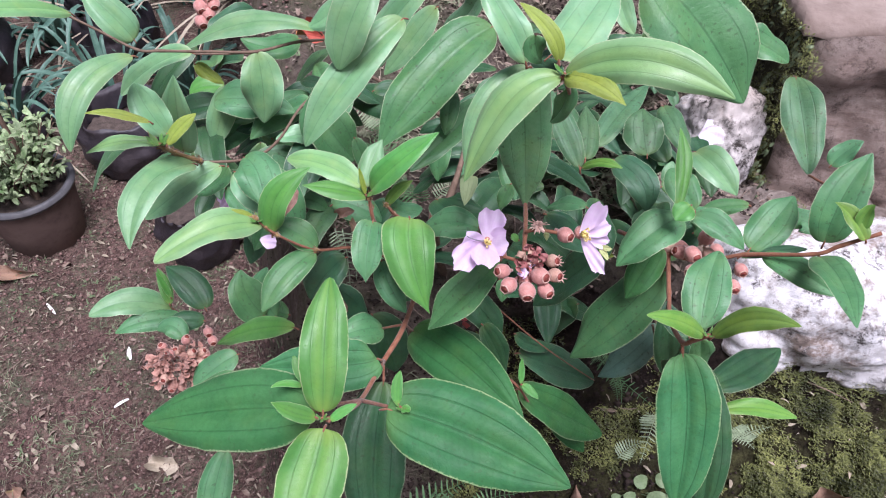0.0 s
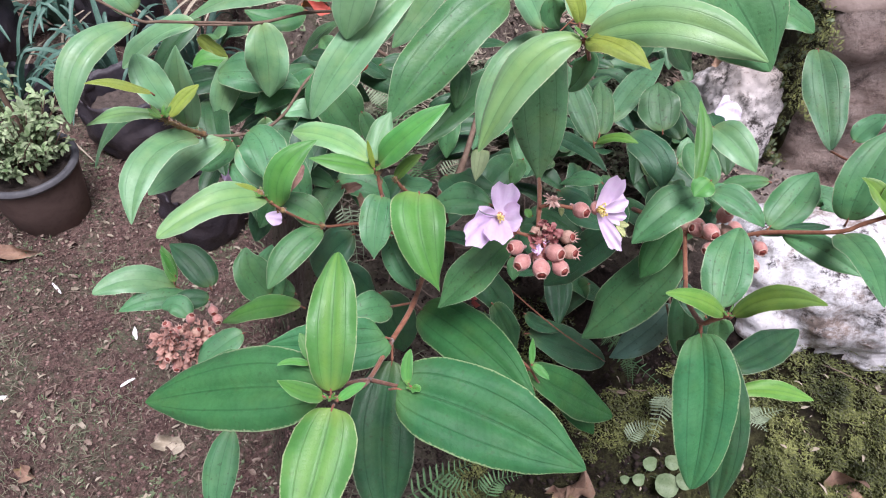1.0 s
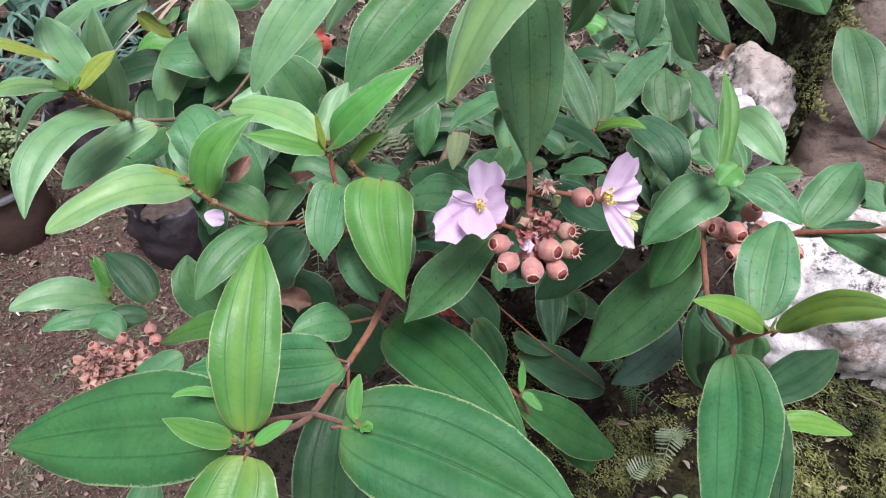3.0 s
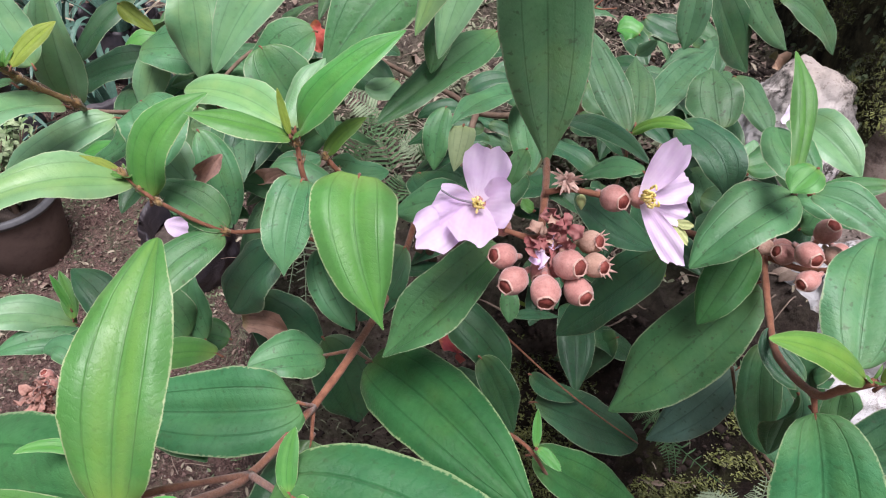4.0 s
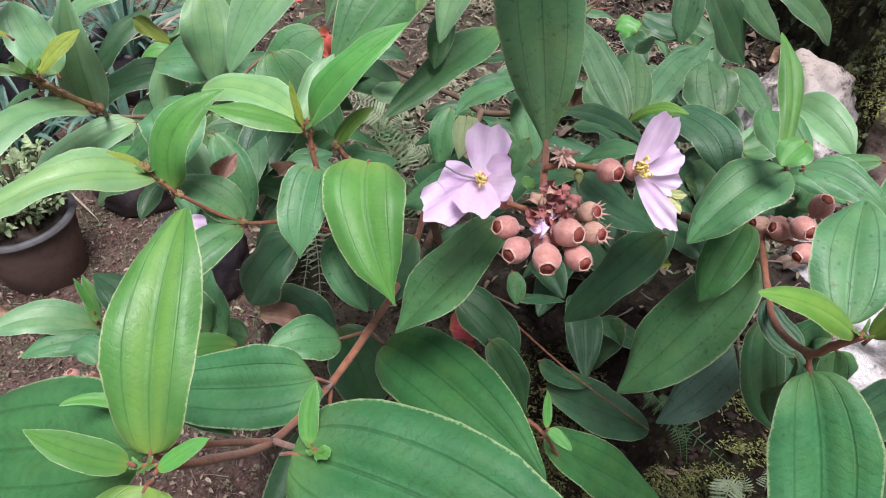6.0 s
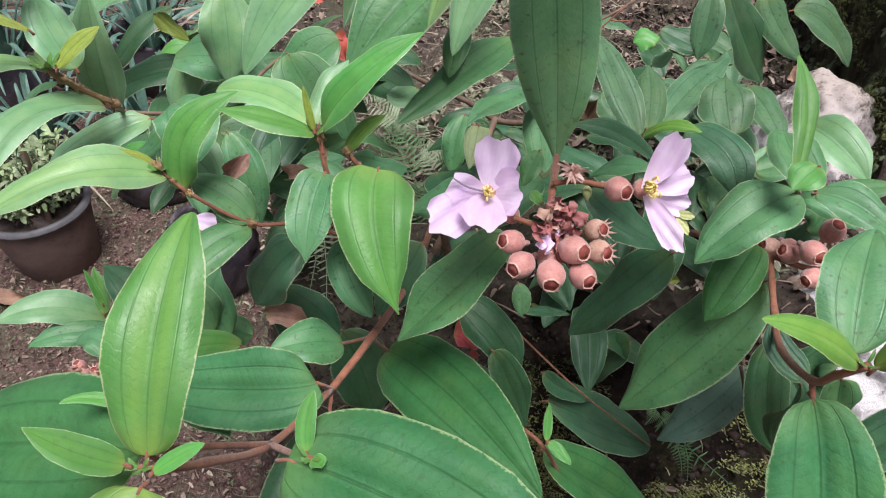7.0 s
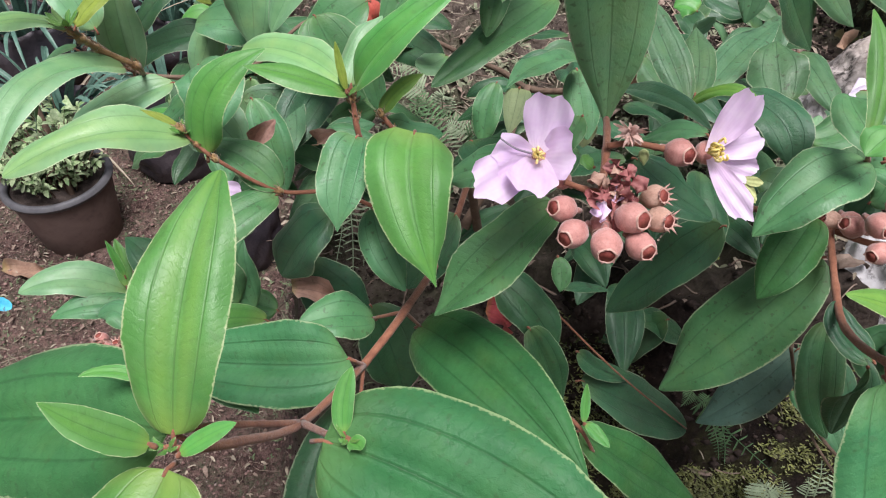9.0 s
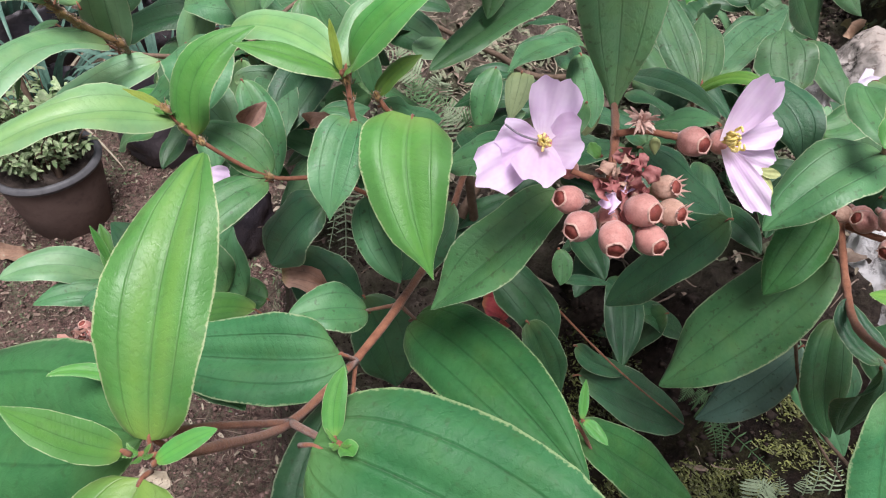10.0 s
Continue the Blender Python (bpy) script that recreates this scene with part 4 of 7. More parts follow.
leaf("pale", (0.2178, 0.5164, 1.0445), (0.2325, 0.4926, 1.0457), (0.2515, 0.4703, 1.0336), 0.0338)
leaf("mid", (0.1883, 0.3998, 1.0708), (0.2058, 0.3865, 1.0736), (0.2247, 0.3727, 1.0637), 0.0227)
leaf("mid", (0.2405, 0.3911, 1.0456), (0.2562, 0.4071, 1.0585), (0.2788, 0.4343, 1.0699), 0.0338)
leaf("mid", (0.2880, 0.3815, 1.0697), (0.2913, 0.3973, 1.1027), (0.3079, 0.4193, 1.1321), 0.0354)
leaf("young", (0.2966, 0.3561, 1.1008), (0.2849, 0.3686, 1.1124), (0.2725, 0.3756, 1.1182), 0.0136)
leaf("young", (0.2932, 0.3616, 1.1034), (0.2920, 0.3660, 1.1159), (0.2939, 0.3661, 1.1268), 0.0119)
leaf("mid", (0.2446, 0.4310, 1.0585), (0.2242, 0.4351, 1.0503), (0.2052, 0.4343, 1.0388), 0.0163)
leaf("mid", (0.2493, 0.3863, 1.0465), (0.2693, 0.3648, 1.0533), (0.2954, 0.3404, 1.0525), 0.0227, 10)
leaf("mid", (0.2767, 0.3621, 1.0737), (0.2662, 0.3148, 1.0995), (0.2602, 0.2713, 1.1040), 0.0273)
leaf("mid", (0.1912, 0.4099, 1.0676), (0.1800, 0.4329, 1.0761), (0.1804, 0.4501, 1.0765), 0.0286)
leaf("mid", (0.3226, 0.4779, 1.0706), (0.3308, 0.4820, 1.0835), (0.3413, 0.4833, 1.0956), 0.0192)
leaf("mid", (0.2938, 0.4347, 1.0315), (0.3005, 0.4376, 1.0396), (0.3112, 0.4250, 1.0345), 0.0242)
leaf("dark", (0.2347, 0.3882, 1.0392), (0.2545, 0.3866, 1.0503), (0.2786, 0.3808, 1.0616), 0.0099)
leaf("deep", (0.1648, 0.2774, 1.0509), (0.1723, 0.2407, 1.0147), (0.1745, 0.2033, 0.9599), 0.0443, shape=(0.38, 0.62))
leaf("dark", (0.1770, 0.2784, 1.0441), (0.1952, 0.2402, 0.9940), (0.2008, 0.2025, 0.9297), 0.0326)
leaf("mid", (0.1668, 0.2758, 1.0838), (0.1714, 0.3009, 1.0977), (0.1832, 0.3305, 1.1042), 0.0323)
leaf("young", (0.1692, 0.2722, 1.0822), (0.1467, 0.2685, 1.1001), (0.1224, 0.2642, 1.1090), 0.0150)
leaf("young", (0.1743, 0.2702, 1.0832), (0.1859, 0.2628, 1.1149), (0.2056, 0.2467, 1.1325), 0.0158, 10)
leaf("dark", (0.2188, 0.3059, 0.9660), (0.2523, 0.3273, 0.9589), (0.2958, 0.3603, 0.9522), 0.0315)
leaf("young", (0.2627, 0.3348, 0.8780), (0.2971, 0.3409, 0.8787), (0.3396, 0.3382, 0.8705), 0.0182)
leaf("mid", (0.1834, 0.2948, 1.0457), (0.1883, 0.2931, 1.0270), (0.1963, 0.2903, 1.0094), 0.0208)
leaf("dark", (0.1760, 0.3062, 1.0243), (0.1827, 0.3124, 0.9925), (0.1878, 0.3134, 0.9572), 0.0233)
leaf("mid", (0.1822, 0.3964, 1.0052), (0.1513, 0.3803, 0.9571), (0.1166, 0.3712, 0.8929), 0.0500)
leaf("deep", (0.1729, 0.4067, 1.0253), (0.1588, 0.3861, 1.0067), (0.1495, 0.3745, 0.9875), 0.0289)
leaf("skylit", (0.2002, 0.3997, 0.9200), (0.1827, 0.3918, 0.8800), (0.1585, 0.3911, 0.8308), 0.0339)
leaf("dark", (0.0717, 0.4056, 0.8414), (0.1158, 0.4110, 0.8122), (0.1682, 0.4215, 0.7738), 0.0447)
leaf("dark", (0.0258, 0.3596, 0.9516), (0.0403, 0.3531, 0.9255), (0.0531, 0.3468, 0.8908), 0.0238)
leaf("deep", (0.0679, 0.3425, 0.8723), (0.1140, 0.3474, 0.8269), (0.1746, 0.3588, 0.7632), 0.0450)
leaf("deep", (0.1106, 0.3752, 0.7812), (0.1329, 0.3686, 0.7586), (0.1592, 0.3511, 0.7324), 0.0316)
leaf("bright", (0.0675, 0.3328, 0.8992), (0.0670, 0.3427, 0.9077), (0.0665, 0.3512, 0.9156), 0.0063)
leaf("bright", (0.0686, 0.3323, 0.8991), (0.0750, 0.3284, 0.8977), (0.0842, 0.3210, 0.8947), 0.0083)
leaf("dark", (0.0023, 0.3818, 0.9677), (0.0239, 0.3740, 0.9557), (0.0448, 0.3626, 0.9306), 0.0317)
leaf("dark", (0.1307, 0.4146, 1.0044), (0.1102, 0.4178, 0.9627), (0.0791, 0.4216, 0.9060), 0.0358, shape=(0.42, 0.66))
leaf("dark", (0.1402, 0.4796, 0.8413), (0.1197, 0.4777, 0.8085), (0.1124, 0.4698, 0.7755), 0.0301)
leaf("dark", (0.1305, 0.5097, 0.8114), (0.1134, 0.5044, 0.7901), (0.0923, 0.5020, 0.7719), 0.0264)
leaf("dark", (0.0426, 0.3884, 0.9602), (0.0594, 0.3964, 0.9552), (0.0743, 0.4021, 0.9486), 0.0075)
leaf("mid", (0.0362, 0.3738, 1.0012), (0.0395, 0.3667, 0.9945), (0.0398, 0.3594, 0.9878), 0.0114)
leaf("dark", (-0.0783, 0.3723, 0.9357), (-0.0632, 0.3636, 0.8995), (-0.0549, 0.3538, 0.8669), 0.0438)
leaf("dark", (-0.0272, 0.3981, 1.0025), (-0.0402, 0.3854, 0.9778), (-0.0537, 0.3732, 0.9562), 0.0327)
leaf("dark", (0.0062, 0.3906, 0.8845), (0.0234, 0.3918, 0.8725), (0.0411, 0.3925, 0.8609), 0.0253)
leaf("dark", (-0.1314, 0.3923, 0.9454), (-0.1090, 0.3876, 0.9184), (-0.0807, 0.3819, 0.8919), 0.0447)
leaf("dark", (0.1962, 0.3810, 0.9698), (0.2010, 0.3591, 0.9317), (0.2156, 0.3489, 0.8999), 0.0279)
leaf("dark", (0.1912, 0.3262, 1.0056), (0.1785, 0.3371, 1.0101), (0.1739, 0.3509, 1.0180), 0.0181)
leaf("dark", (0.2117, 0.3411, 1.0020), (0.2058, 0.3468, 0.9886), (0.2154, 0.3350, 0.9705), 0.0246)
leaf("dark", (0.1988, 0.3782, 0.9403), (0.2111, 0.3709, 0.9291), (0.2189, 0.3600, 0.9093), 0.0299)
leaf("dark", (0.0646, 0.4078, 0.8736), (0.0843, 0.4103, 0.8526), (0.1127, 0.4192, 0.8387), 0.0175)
leaf("mid", (0.1040, 0.4777, 1.0465), (0.0884, 0.5087, 1.0657), (0.0711, 0.5474, 1.0832), 0.0248)
leaf("mid", (0.1116, 0.4968, 1.0412), (0.1144, 0.5257, 1.0499), (0.1138, 0.5619, 1.0558), 0.0235)
leaf("mid", (0.1348, 0.5644, 1.0043), (0.1620, 0.6124, 1.0130), (0.2005, 0.6694, 1.0165), 0.0295)
leaf("mid", (0.1833, 0.5440, 1.0135), (0.1790, 0.5644, 1.0264), (0.1789, 0.5932, 1.0358), 0.0414)
leaf("mid", (0.2193, 0.6545, 0.9984), (0.2297, 0.6156, 0.9959), (0.2391, 0.5850, 0.9848), 0.0289)
leaf("young", (0.1063, 0.4775, 1.0468), (0.1191, 0.4677, 1.0632), (0.1369, 0.4576, 1.0663), 0.0104)
leaf("dark", (0.1368, 0.4933, 1.0457), (0.1589, 0.4656, 1.0457), (0.1663, 0.4458, 1.0262), 0.0325)
leaf("dark", (0.0614, 0.4842, 1.0471), (0.0849, 0.4466, 1.0673), (0.1067, 0.4178, 1.0671), 0.0155)
leaf("mid", (0.0964, 0.3839, 1.0861), (0.0825, 0.3922, 1.0814), (0.0682, 0.3999, 1.0662), 0.0148, 10)
leaf("dark", (0.0707, 0.4113, 1.0481), (0.0887, 0.4057, 1.0358), (0.1196, 0.4028, 1.0182), 0.0277)
leaf("mid", (0.0354, 0.4751, 1.0686), (0.0133, 0.4427, 1.0830), (-0.0041, 0.4143, 1.0814), 0.0200, 10)
leaf("mid", (-0.0276, 0.6193, 0.9632), (-0.0327, 0.6011, 0.9442), (-0.0329, 0.5870, 0.9164), 0.0257)
leaf("mid", (0.0150, 0.4029, 1.0335), (-0.0110, 0.4069, 1.0337), (-0.0362, 0.4096, 1.0173), 0.0294)
leaf("mid", (0.1672, 0.6586, 1.0759), (0.1671, 0.6462, 1.0533), (0.1655, 0.6383, 1.0267), 0.0257)
leaf("dark", (0.1910, 0.7129, 1.0613), (0.2189, 0.7142, 1.0163), (0.2528, 0.7216, 0.9686), 0.0474)
leaf("mid", (0.2334, 0.7399, 1.0483), (0.2516, 0.7284, 1.0228), (0.2809, 0.7228, 0.9932), 0.0331)
leaf("mid", (0.2774, 0.7809, 1.0185), (0.3111, 0.7765, 1.0083), (0.3490, 0.7757, 0.9671), 0.0384)
leaf("bright", (0.1466, 0.7377, 0.9896), (0.1354, 0.7412, 0.9931), (0.1253, 0.7412, 0.9895), 0.0288)
leaf("pale", (0.1468, 0.7296, 0.9728), (0.1564, 0.7307, 0.9789), (0.1638, 0.7331, 0.9871), 0.0155)
leaf("mid", (-0.0184, 0.4930, 1.1093), (-0.0191, 0.4728, 1.0995), (-0.0209, 0.4594, 1.0869), 0.0172)
leaf("mid", (-0.1210, 0.5585, 1.0562), (-0.1471, 0.5468, 1.0368), (-0.1694, 0.5363, 1.0060), 0.0484)
leaf("mid", (0.0150, 0.5186, 1.0879), (-0.0135, 0.4733, 1.0827), (-0.0482, 0.4314, 1.0674), 0.0276)
leaf("mid", (0.0342, 0.4816, 1.0599), (0.0398, 0.4578, 1.0498), (0.0449, 0.4337, 1.0413), 0.0215)
leaf("mid", (0.0400, 0.4414, 1.0523), (0.0360, 0.4355, 1.0434), (0.0321, 0.4282, 1.0332), 0.0139)
leaf("mid", (0.0917, 0.6173, 1.0022), (0.1072, 0.6094, 0.9919), (0.1181, 0.6014, 0.9812), 0.0430)
leaf("dark", (0.1458, 0.7256, 1.0121), (0.1672, 0.7184, 1.0056), (0.1876, 0.7117, 1.0018), 0.0265)
leaf("mid", (0.1870, 0.4866, 1.0230), (0.2042, 0.4916, 1.0281), (0.2163, 0.5057, 1.0333), 0.0262)
leaf("mid", (0.1914, 0.4241, 1.0480), (0.2043, 0.4171, 1.0529), (0.2215, 0.4055, 1.0454), 0.0176, 10)
leaf("dark", (0.2044, 0.4353, 1.0004), (0.2122, 0.4379, 1.0086), (0.2137, 0.4440, 1.0175), 0.0211)
leaf("dark", (0.1855, 0.4462, 1.0027), (0.2070, 0.4496, 1.0026), (0.2210, 0.4450, 0.9890), 0.0218)
leaf("mid", (0.2065, 0.4261, 1.0249), (0.2112, 0.4279, 1.0305), (0.2121, 0.4355, 1.0416), 0.0200)
leaf("pale", (-0.2135, 0.4508, 1.0327), (-0.1908, 0.4374, 1.0184), (-0.1735, 0.4287, 1.0074), 0.0349)
leaf("mid", (-0.1884, 0.4802, 1.0138), (-0.1748, 0.4678, 0.9934), (-0.1617, 0.4484, 0.9564), 0.0293)
leaf("mid", (-0.1107, 0.5050, 1.0388), (-0.1019, 0.4968, 1.0210), (-0.0970, 0.4889, 1.0070), 0.0165)
leaf("mid", (-0.1178, 0.4322, 1.0110), (-0.1079, 0.4424, 1.0189), (-0.0902, 0.4519, 1.0233), 0.0229)
leaf("dark", (-0.0251, 0.4432, 1.0250), (-0.0091, 0.4273, 1.0282), (0.0204, 0.4227, 1.0326), 0.0346)
leaf("mid", (-0.1509, 0.5266, 1.0572), (-0.1353, 0.5179, 1.0324), (-0.1152, 0.5167, 1.0004), 0.0490)
leaf("mid", (-0.1191, 0.4267, 1.0234), (-0.0990, 0.4276, 1.0247), (-0.0738, 0.4237, 1.0104), 0.0299)
leaf("pale", (-0.3231, 0.4362, 0.8278), (-0.3581, 0.4209, 0.8550), (-0.3924, 0.3969, 0.8556), 0.0330)
leaf("mid", (-0.3082, 0.4251, 0.8257), (-0.3392, 0.4077, 0.8395), (-0.3680, 0.3907, 0.8359), 0.0258)
leaf("dark", (-0.2791, 0.4298, 0.8413), (-0.2976, 0.4479, 0.8592), (-0.3299, 0.4649, 0.8669), 0.0348)
leaf("bright", (-0.3217, 0.4336, 0.8386), (-0.3278, 0.4467, 0.8516), (-0.3376, 0.4606, 0.8680), 0.0138)
leaf("dark", (-0.2752, 0.4134, 0.8411), (-0.2949, 0.4048, 0.8499), (-0.3092, 0.3903, 0.8421), 0.0242)
leaf("mid", (-0.2013, 0.4059, 0.8701), (-0.2168, 0.4116, 0.9006), (-0.2228, 0.4261, 0.9200), 0.0413)
leaf("bright", (-0.1562, 0.3701, 0.9064), (-0.2025, 0.3794, 0.8837), (-0.2548, 0.3886, 0.8349), 0.0249)
leaf("mid", (-0.2226, 0.3675, 0.8525), (-0.2429, 0.3522, 0.8464), (-0.2682, 0.3344, 0.8273), 0.0323)
leaf("mid", (-0.2021, 0.3261, 0.8692), (-0.2250, 0.3259, 0.8655), (-0.2508, 0.3127, 0.8567), 0.0220)
leaf("mid", (-0.1835, 0.2373, 0.9118), (-0.1884, 0.2098, 0.8951), (-0.1891, 0.1773, 0.8692), 0.0279)
leaf("bright", (-0.3128, 0.4282, 0.8590), (-0.3175, 0.4323, 0.8738), (-0.3238, 0.4367, 0.8909), 0.0067)
leaf("mid", (-0.2813, 0.3783, 0.8569), (-0.2959, 0.3875, 0.8644), (-0.3125, 0.3852, 0.8567), 0.0229)
leaf("mid", (-0.1932, 0.4156, 0.8567), (-0.2042, 0.4239, 0.8873), (-0.2007, 0.4405, 0.9102), 0.0320)
leaf("mid", (-0.1904, 0.4440, 0.8231), (-0.2135, 0.4400, 0.8315), (-0.2257, 0.4315, 0.8316), 0.0300)
leaf("pale", (-0.0461, 0.6741, 1.0894), (-0.0687, 0.6625, 1.0608), (-0.1018, 0.6485, 1.0169), 0.0346)
leaf("mid", (-0.2491, 0.6277, 0.9715), (-0.2713, 0.6017, 0.9564), (-0.2982, 0.5824, 0.9426), 0.0353)
leaf("pale", (-0.1315, 0.6167, 1.1306), (-0.1490, 0.6123, 1.1080), (-0.1727, 0.6092, 1.0924), 0.0281)
leaf("mid", (-0.0007, 0.5947, 1.1516), (-0.0142, 0.6004, 1.1193), (-0.0411, 0.6084, 1.0945), 0.0272)
leaf("mid", (-0.2173, 0.5007, 0.9222), (-0.2216, 0.4972, 0.9039), (-0.2334, 0.4900, 0.8779), 0.0195)
leaf("pale", (-0.1663, 0.5647, 0.9890), (-0.1817, 0.5561, 0.9963), (-0.2042, 0.5452, 0.9961), 0.0220)
leaf("dark", (-0.1109, 0.6246, 1.0109), (-0.0874, 0.6305, 1.0103), (-0.0709, 0.6353, 1.0014), 0.0218)
leaf("mid", (-0.1883, 0.5221, 0.9346), (-0.1670, 0.5263, 0.9273), (-0.1529, 0.5273, 0.9127), 0.0212)
leaf("mid", (-0.1485, 0.5651, 0.8815), (-0.1321, 0.5614, 0.8704), (-0.1228, 0.5536, 0.8509), 0.0212)
leaf("dark", (-0.2402, 0.5366, 0.8881), (-0.2398, 0.5210, 0.8684), (-0.2480, 0.5013, 0.8398), 0.0303)
leaf("dark", (-0.2224, 0.6150, 0.9551), (-0.2403, 0.6044, 0.9652), (-0.2660, 0.5910, 0.9667), 0.0263)
leaf("mid", (-0.2216, 0.5817, 0.9665), (-0.2068, 0.5784, 0.9450), (-0.1993, 0.5721, 0.9135), 0.0294)
leaf("mid", (-0.2656, 0.5559, 0.8703), (-0.2325, 0.5610, 0.8671), (-0.2071, 0.5633, 0.8555), 0.0320)
leaf("mid", (-0.2652, 0.5283, 0.9347), (-0.2486, 0.5156, 0.9261), (-0.2399, 0.4990, 0.9104), 0.0236)
leaf("pale", (-0.2203, 0.6156, 0.9532), (-0.2315, 0.6042, 0.9646), (-0.2503, 0.5903, 0.9687), 0.0201)
leaf("mid", (-0.1760, 0.5944, 1.0139), (-0.1937, 0.5927, 1.0045), (-0.2193, 0.5896, 0.9875), 0.0231)
leaf("dark", (-0.1915, 0.6786, 0.9685), (-0.2117, 0.6640, 0.9682), (-0.2398, 0.6480, 0.9591), 0.0302)
leaf("pale", (-0.2245, 0.5520, 0.9847), (-0.2287, 0.5482, 0.9605), (-0.2415, 0.5415, 0.9270), 0.0264)
leaf("dark", (-0.1590, 0.5715, 0.8941), (-0.1801, 0.5766, 0.8925), (-0.2100, 0.5786, 0.8822), 0.0243)
leaf("pale", (-0.0830, 0.5350, 0.8982), (-0.0850, 0.5193, 0.8862), (-0.0940, 0.5002, 0.8649), 0.0257)
leaf("dark", (-0.0861, 0.5761, 0.8904), (-0.1031, 0.5654, 0.8743), (-0.1288, 0.5520, 0.8480), 0.0317)
leaf("pale", (-0.2338, 0.5815, 0.9708), (-0.2135, 0.5899, 0.9564), (-0.1999, 0.5959, 0.9331), 0.0250)
leaf("dark", (-0.1657, 0.5407, 0.9174), (-0.1413, 0.5525, 0.8987), (-0.1236, 0.5624, 0.8695), 0.0281)
leaf("pale", (-0.2308, 0.6101, 0.9806), (-0.2470, 0.6065, 0.9795), (-0.2714, 0.5999, 0.9710), 0.0217)
leaf("bright", (0.0414, 0.3294, 1.1001), (0.0385, 0.3298, 1.1020), (0.0360, 0.3307, 1.1047), 0.0062)
leaf("yellow", (0.0627, 0.5193, 0.8235), (0.0584, 0.5210, 0.8246), (0.0531, 0.5226, 0.8257), 0.0041)
leaf("under", (0.0030, 0.4165, 1.0815), (0.0022, 0.4080, 1.0745), (0.0006, 0.3962, 1.0650), 0.0150, shape=(0.2, 0.8))
leaf("under", (0.0440, 0.4880, 1.0240), (0.0455, 0.4870, 1.0130), (0.0463, 0.4840, 1.0000), 0.0170)
leaf("mid", (-0.1279, 0.2617, 1.0119), (-0.1076, 0.2518, 1.0141), (-0.0892, 0.2404, 1.0120), 0.0201)
leaf("pale", (0.2092, 0.5293, 0.9872), (0.2109, 0.5386, 0.9956), (0.2127, 0.5505, 1.0033), 0.0178)


# small scale leaves at the leading shoots
for at, n, long in (((-0.0690, 0.1735, 1.1085), 5, 0.006), ((-0.0285, 0.1975, 1.0845), 4, 0.005), ((-0.2470, 0.4040, 1.0990), 8, 0.012), ((0.1712, 0.2718, 1.0830), 4, 0.006), ((0.0462, 0.2985, 1.2585), 5, 0.007), ((-0.0738, 0.3590, 1.1035), 5, 0.008), ((-0.1560, 0.3480, 1.0790), 6, 0.009)):
    rng = random.Random(int(1e5 * abs(at[0])))
    for k in range(n):
        a = 2.4 * k + at[0] * 90
        d = Vector((math.cos(a), 0.6 * math.sin(a) - 0.2, 0.8)).normalized() * long * rng.uniform(0.6, 1.2)
        p = Vector(at) + d * 0.15
        leaf("fresh", p, p + d * 0.5 + Vector((0, -0.0008, 0)), p + d, long * rng.uniform(0.22, 0.36))


def shoot_node(at, way, r, seed):
    """A swollen node of a young twig, wrapped in narrow golden-brown scales and hairs."""
    at, way = Vector(at), Vector(way).normalized()
    rng = random.Random(seed)
    x = way.orthogonal().normalized()
    bm = bmesh.new()
    lathe(bm, ((0.5 * r, -1.6 * r), (0.95 * r, -0.7 * r), (1.1 * r, 0.1 * r), (0.8 * r, 0.9 * r), (0.4 * r, 1.5 * r)), at, way, 10, 0, 5, 0.15)
    for k in range(30):
        out = Matrix.Rotation(2.4 * k, 3, way) @ x
        base = at + way * r * rng.uniform(-1.5, 1.2) + out * 0.8 * r
        d = (out * rng.uniform(0.4, 1.0) + way * rng.uniform(0.3, 1.3)).normalized() * r * rng.uniform(0.9, 2.4)
        blade(bm, base, base + d * 0.5 + out * 0.1 * r, base + d, r * rng.uniform(0.15, 0.6), out, 0, 5, 3, 0.2, 0.1, 0, 0.1, k)
    return part("shoot_node", to_local(bm, shrub), M_SHOOT, shrub, "hairy golden-brown twig node")


for k, (at, way, r) in enumerate((((-0.2316, 0.4275, 1.0642), (-0.6, -0.4, 0.7), 0.0024), ((-0.2450, 0.4180, 1.0790), (-0.6, -0.4, 0.7), 0.0024), ((-0.2500, 0.4130, 1.0880), (-0.5, -0.4, 0.7), 0.0026), ((-0.2560, 0.4090, 1.0975), (-0.5, -0.4, 0.7), 0.0029),
                                  ((-0.0712, 0.3586, 1.1018), (-0.1, 0.1, 1.0), 0.0020), ((-0.0695, 0.3560, 1.0930), (-0.1, 0.1, 1.0), 0.0016), ((-0.0584, 0.3605, 1.0942), (-0.3, 0.0, 0.9), 0.0018), ((-0.0530, 0.3600, 1.0865), (-0.3, 0.0, 0.9), 0.0014),
                                  ((-0.1580, 0.3476, 1.0820), (-0.6, 0.1, 0.7), 0.0019), ((-0.1510, 0.3465, 1.0750), (-0.6, 0.1, 0.7), 0.0018), ((-0.1432, 0.3456, 1.0671), (-0.6, 0.1, 0.7), 0.0018), ((-0.1180, 0.3564, 1.0407), (-0.9, -0.2, 0.3), 0.0020))):
    shoot_node(at, way, r, k)


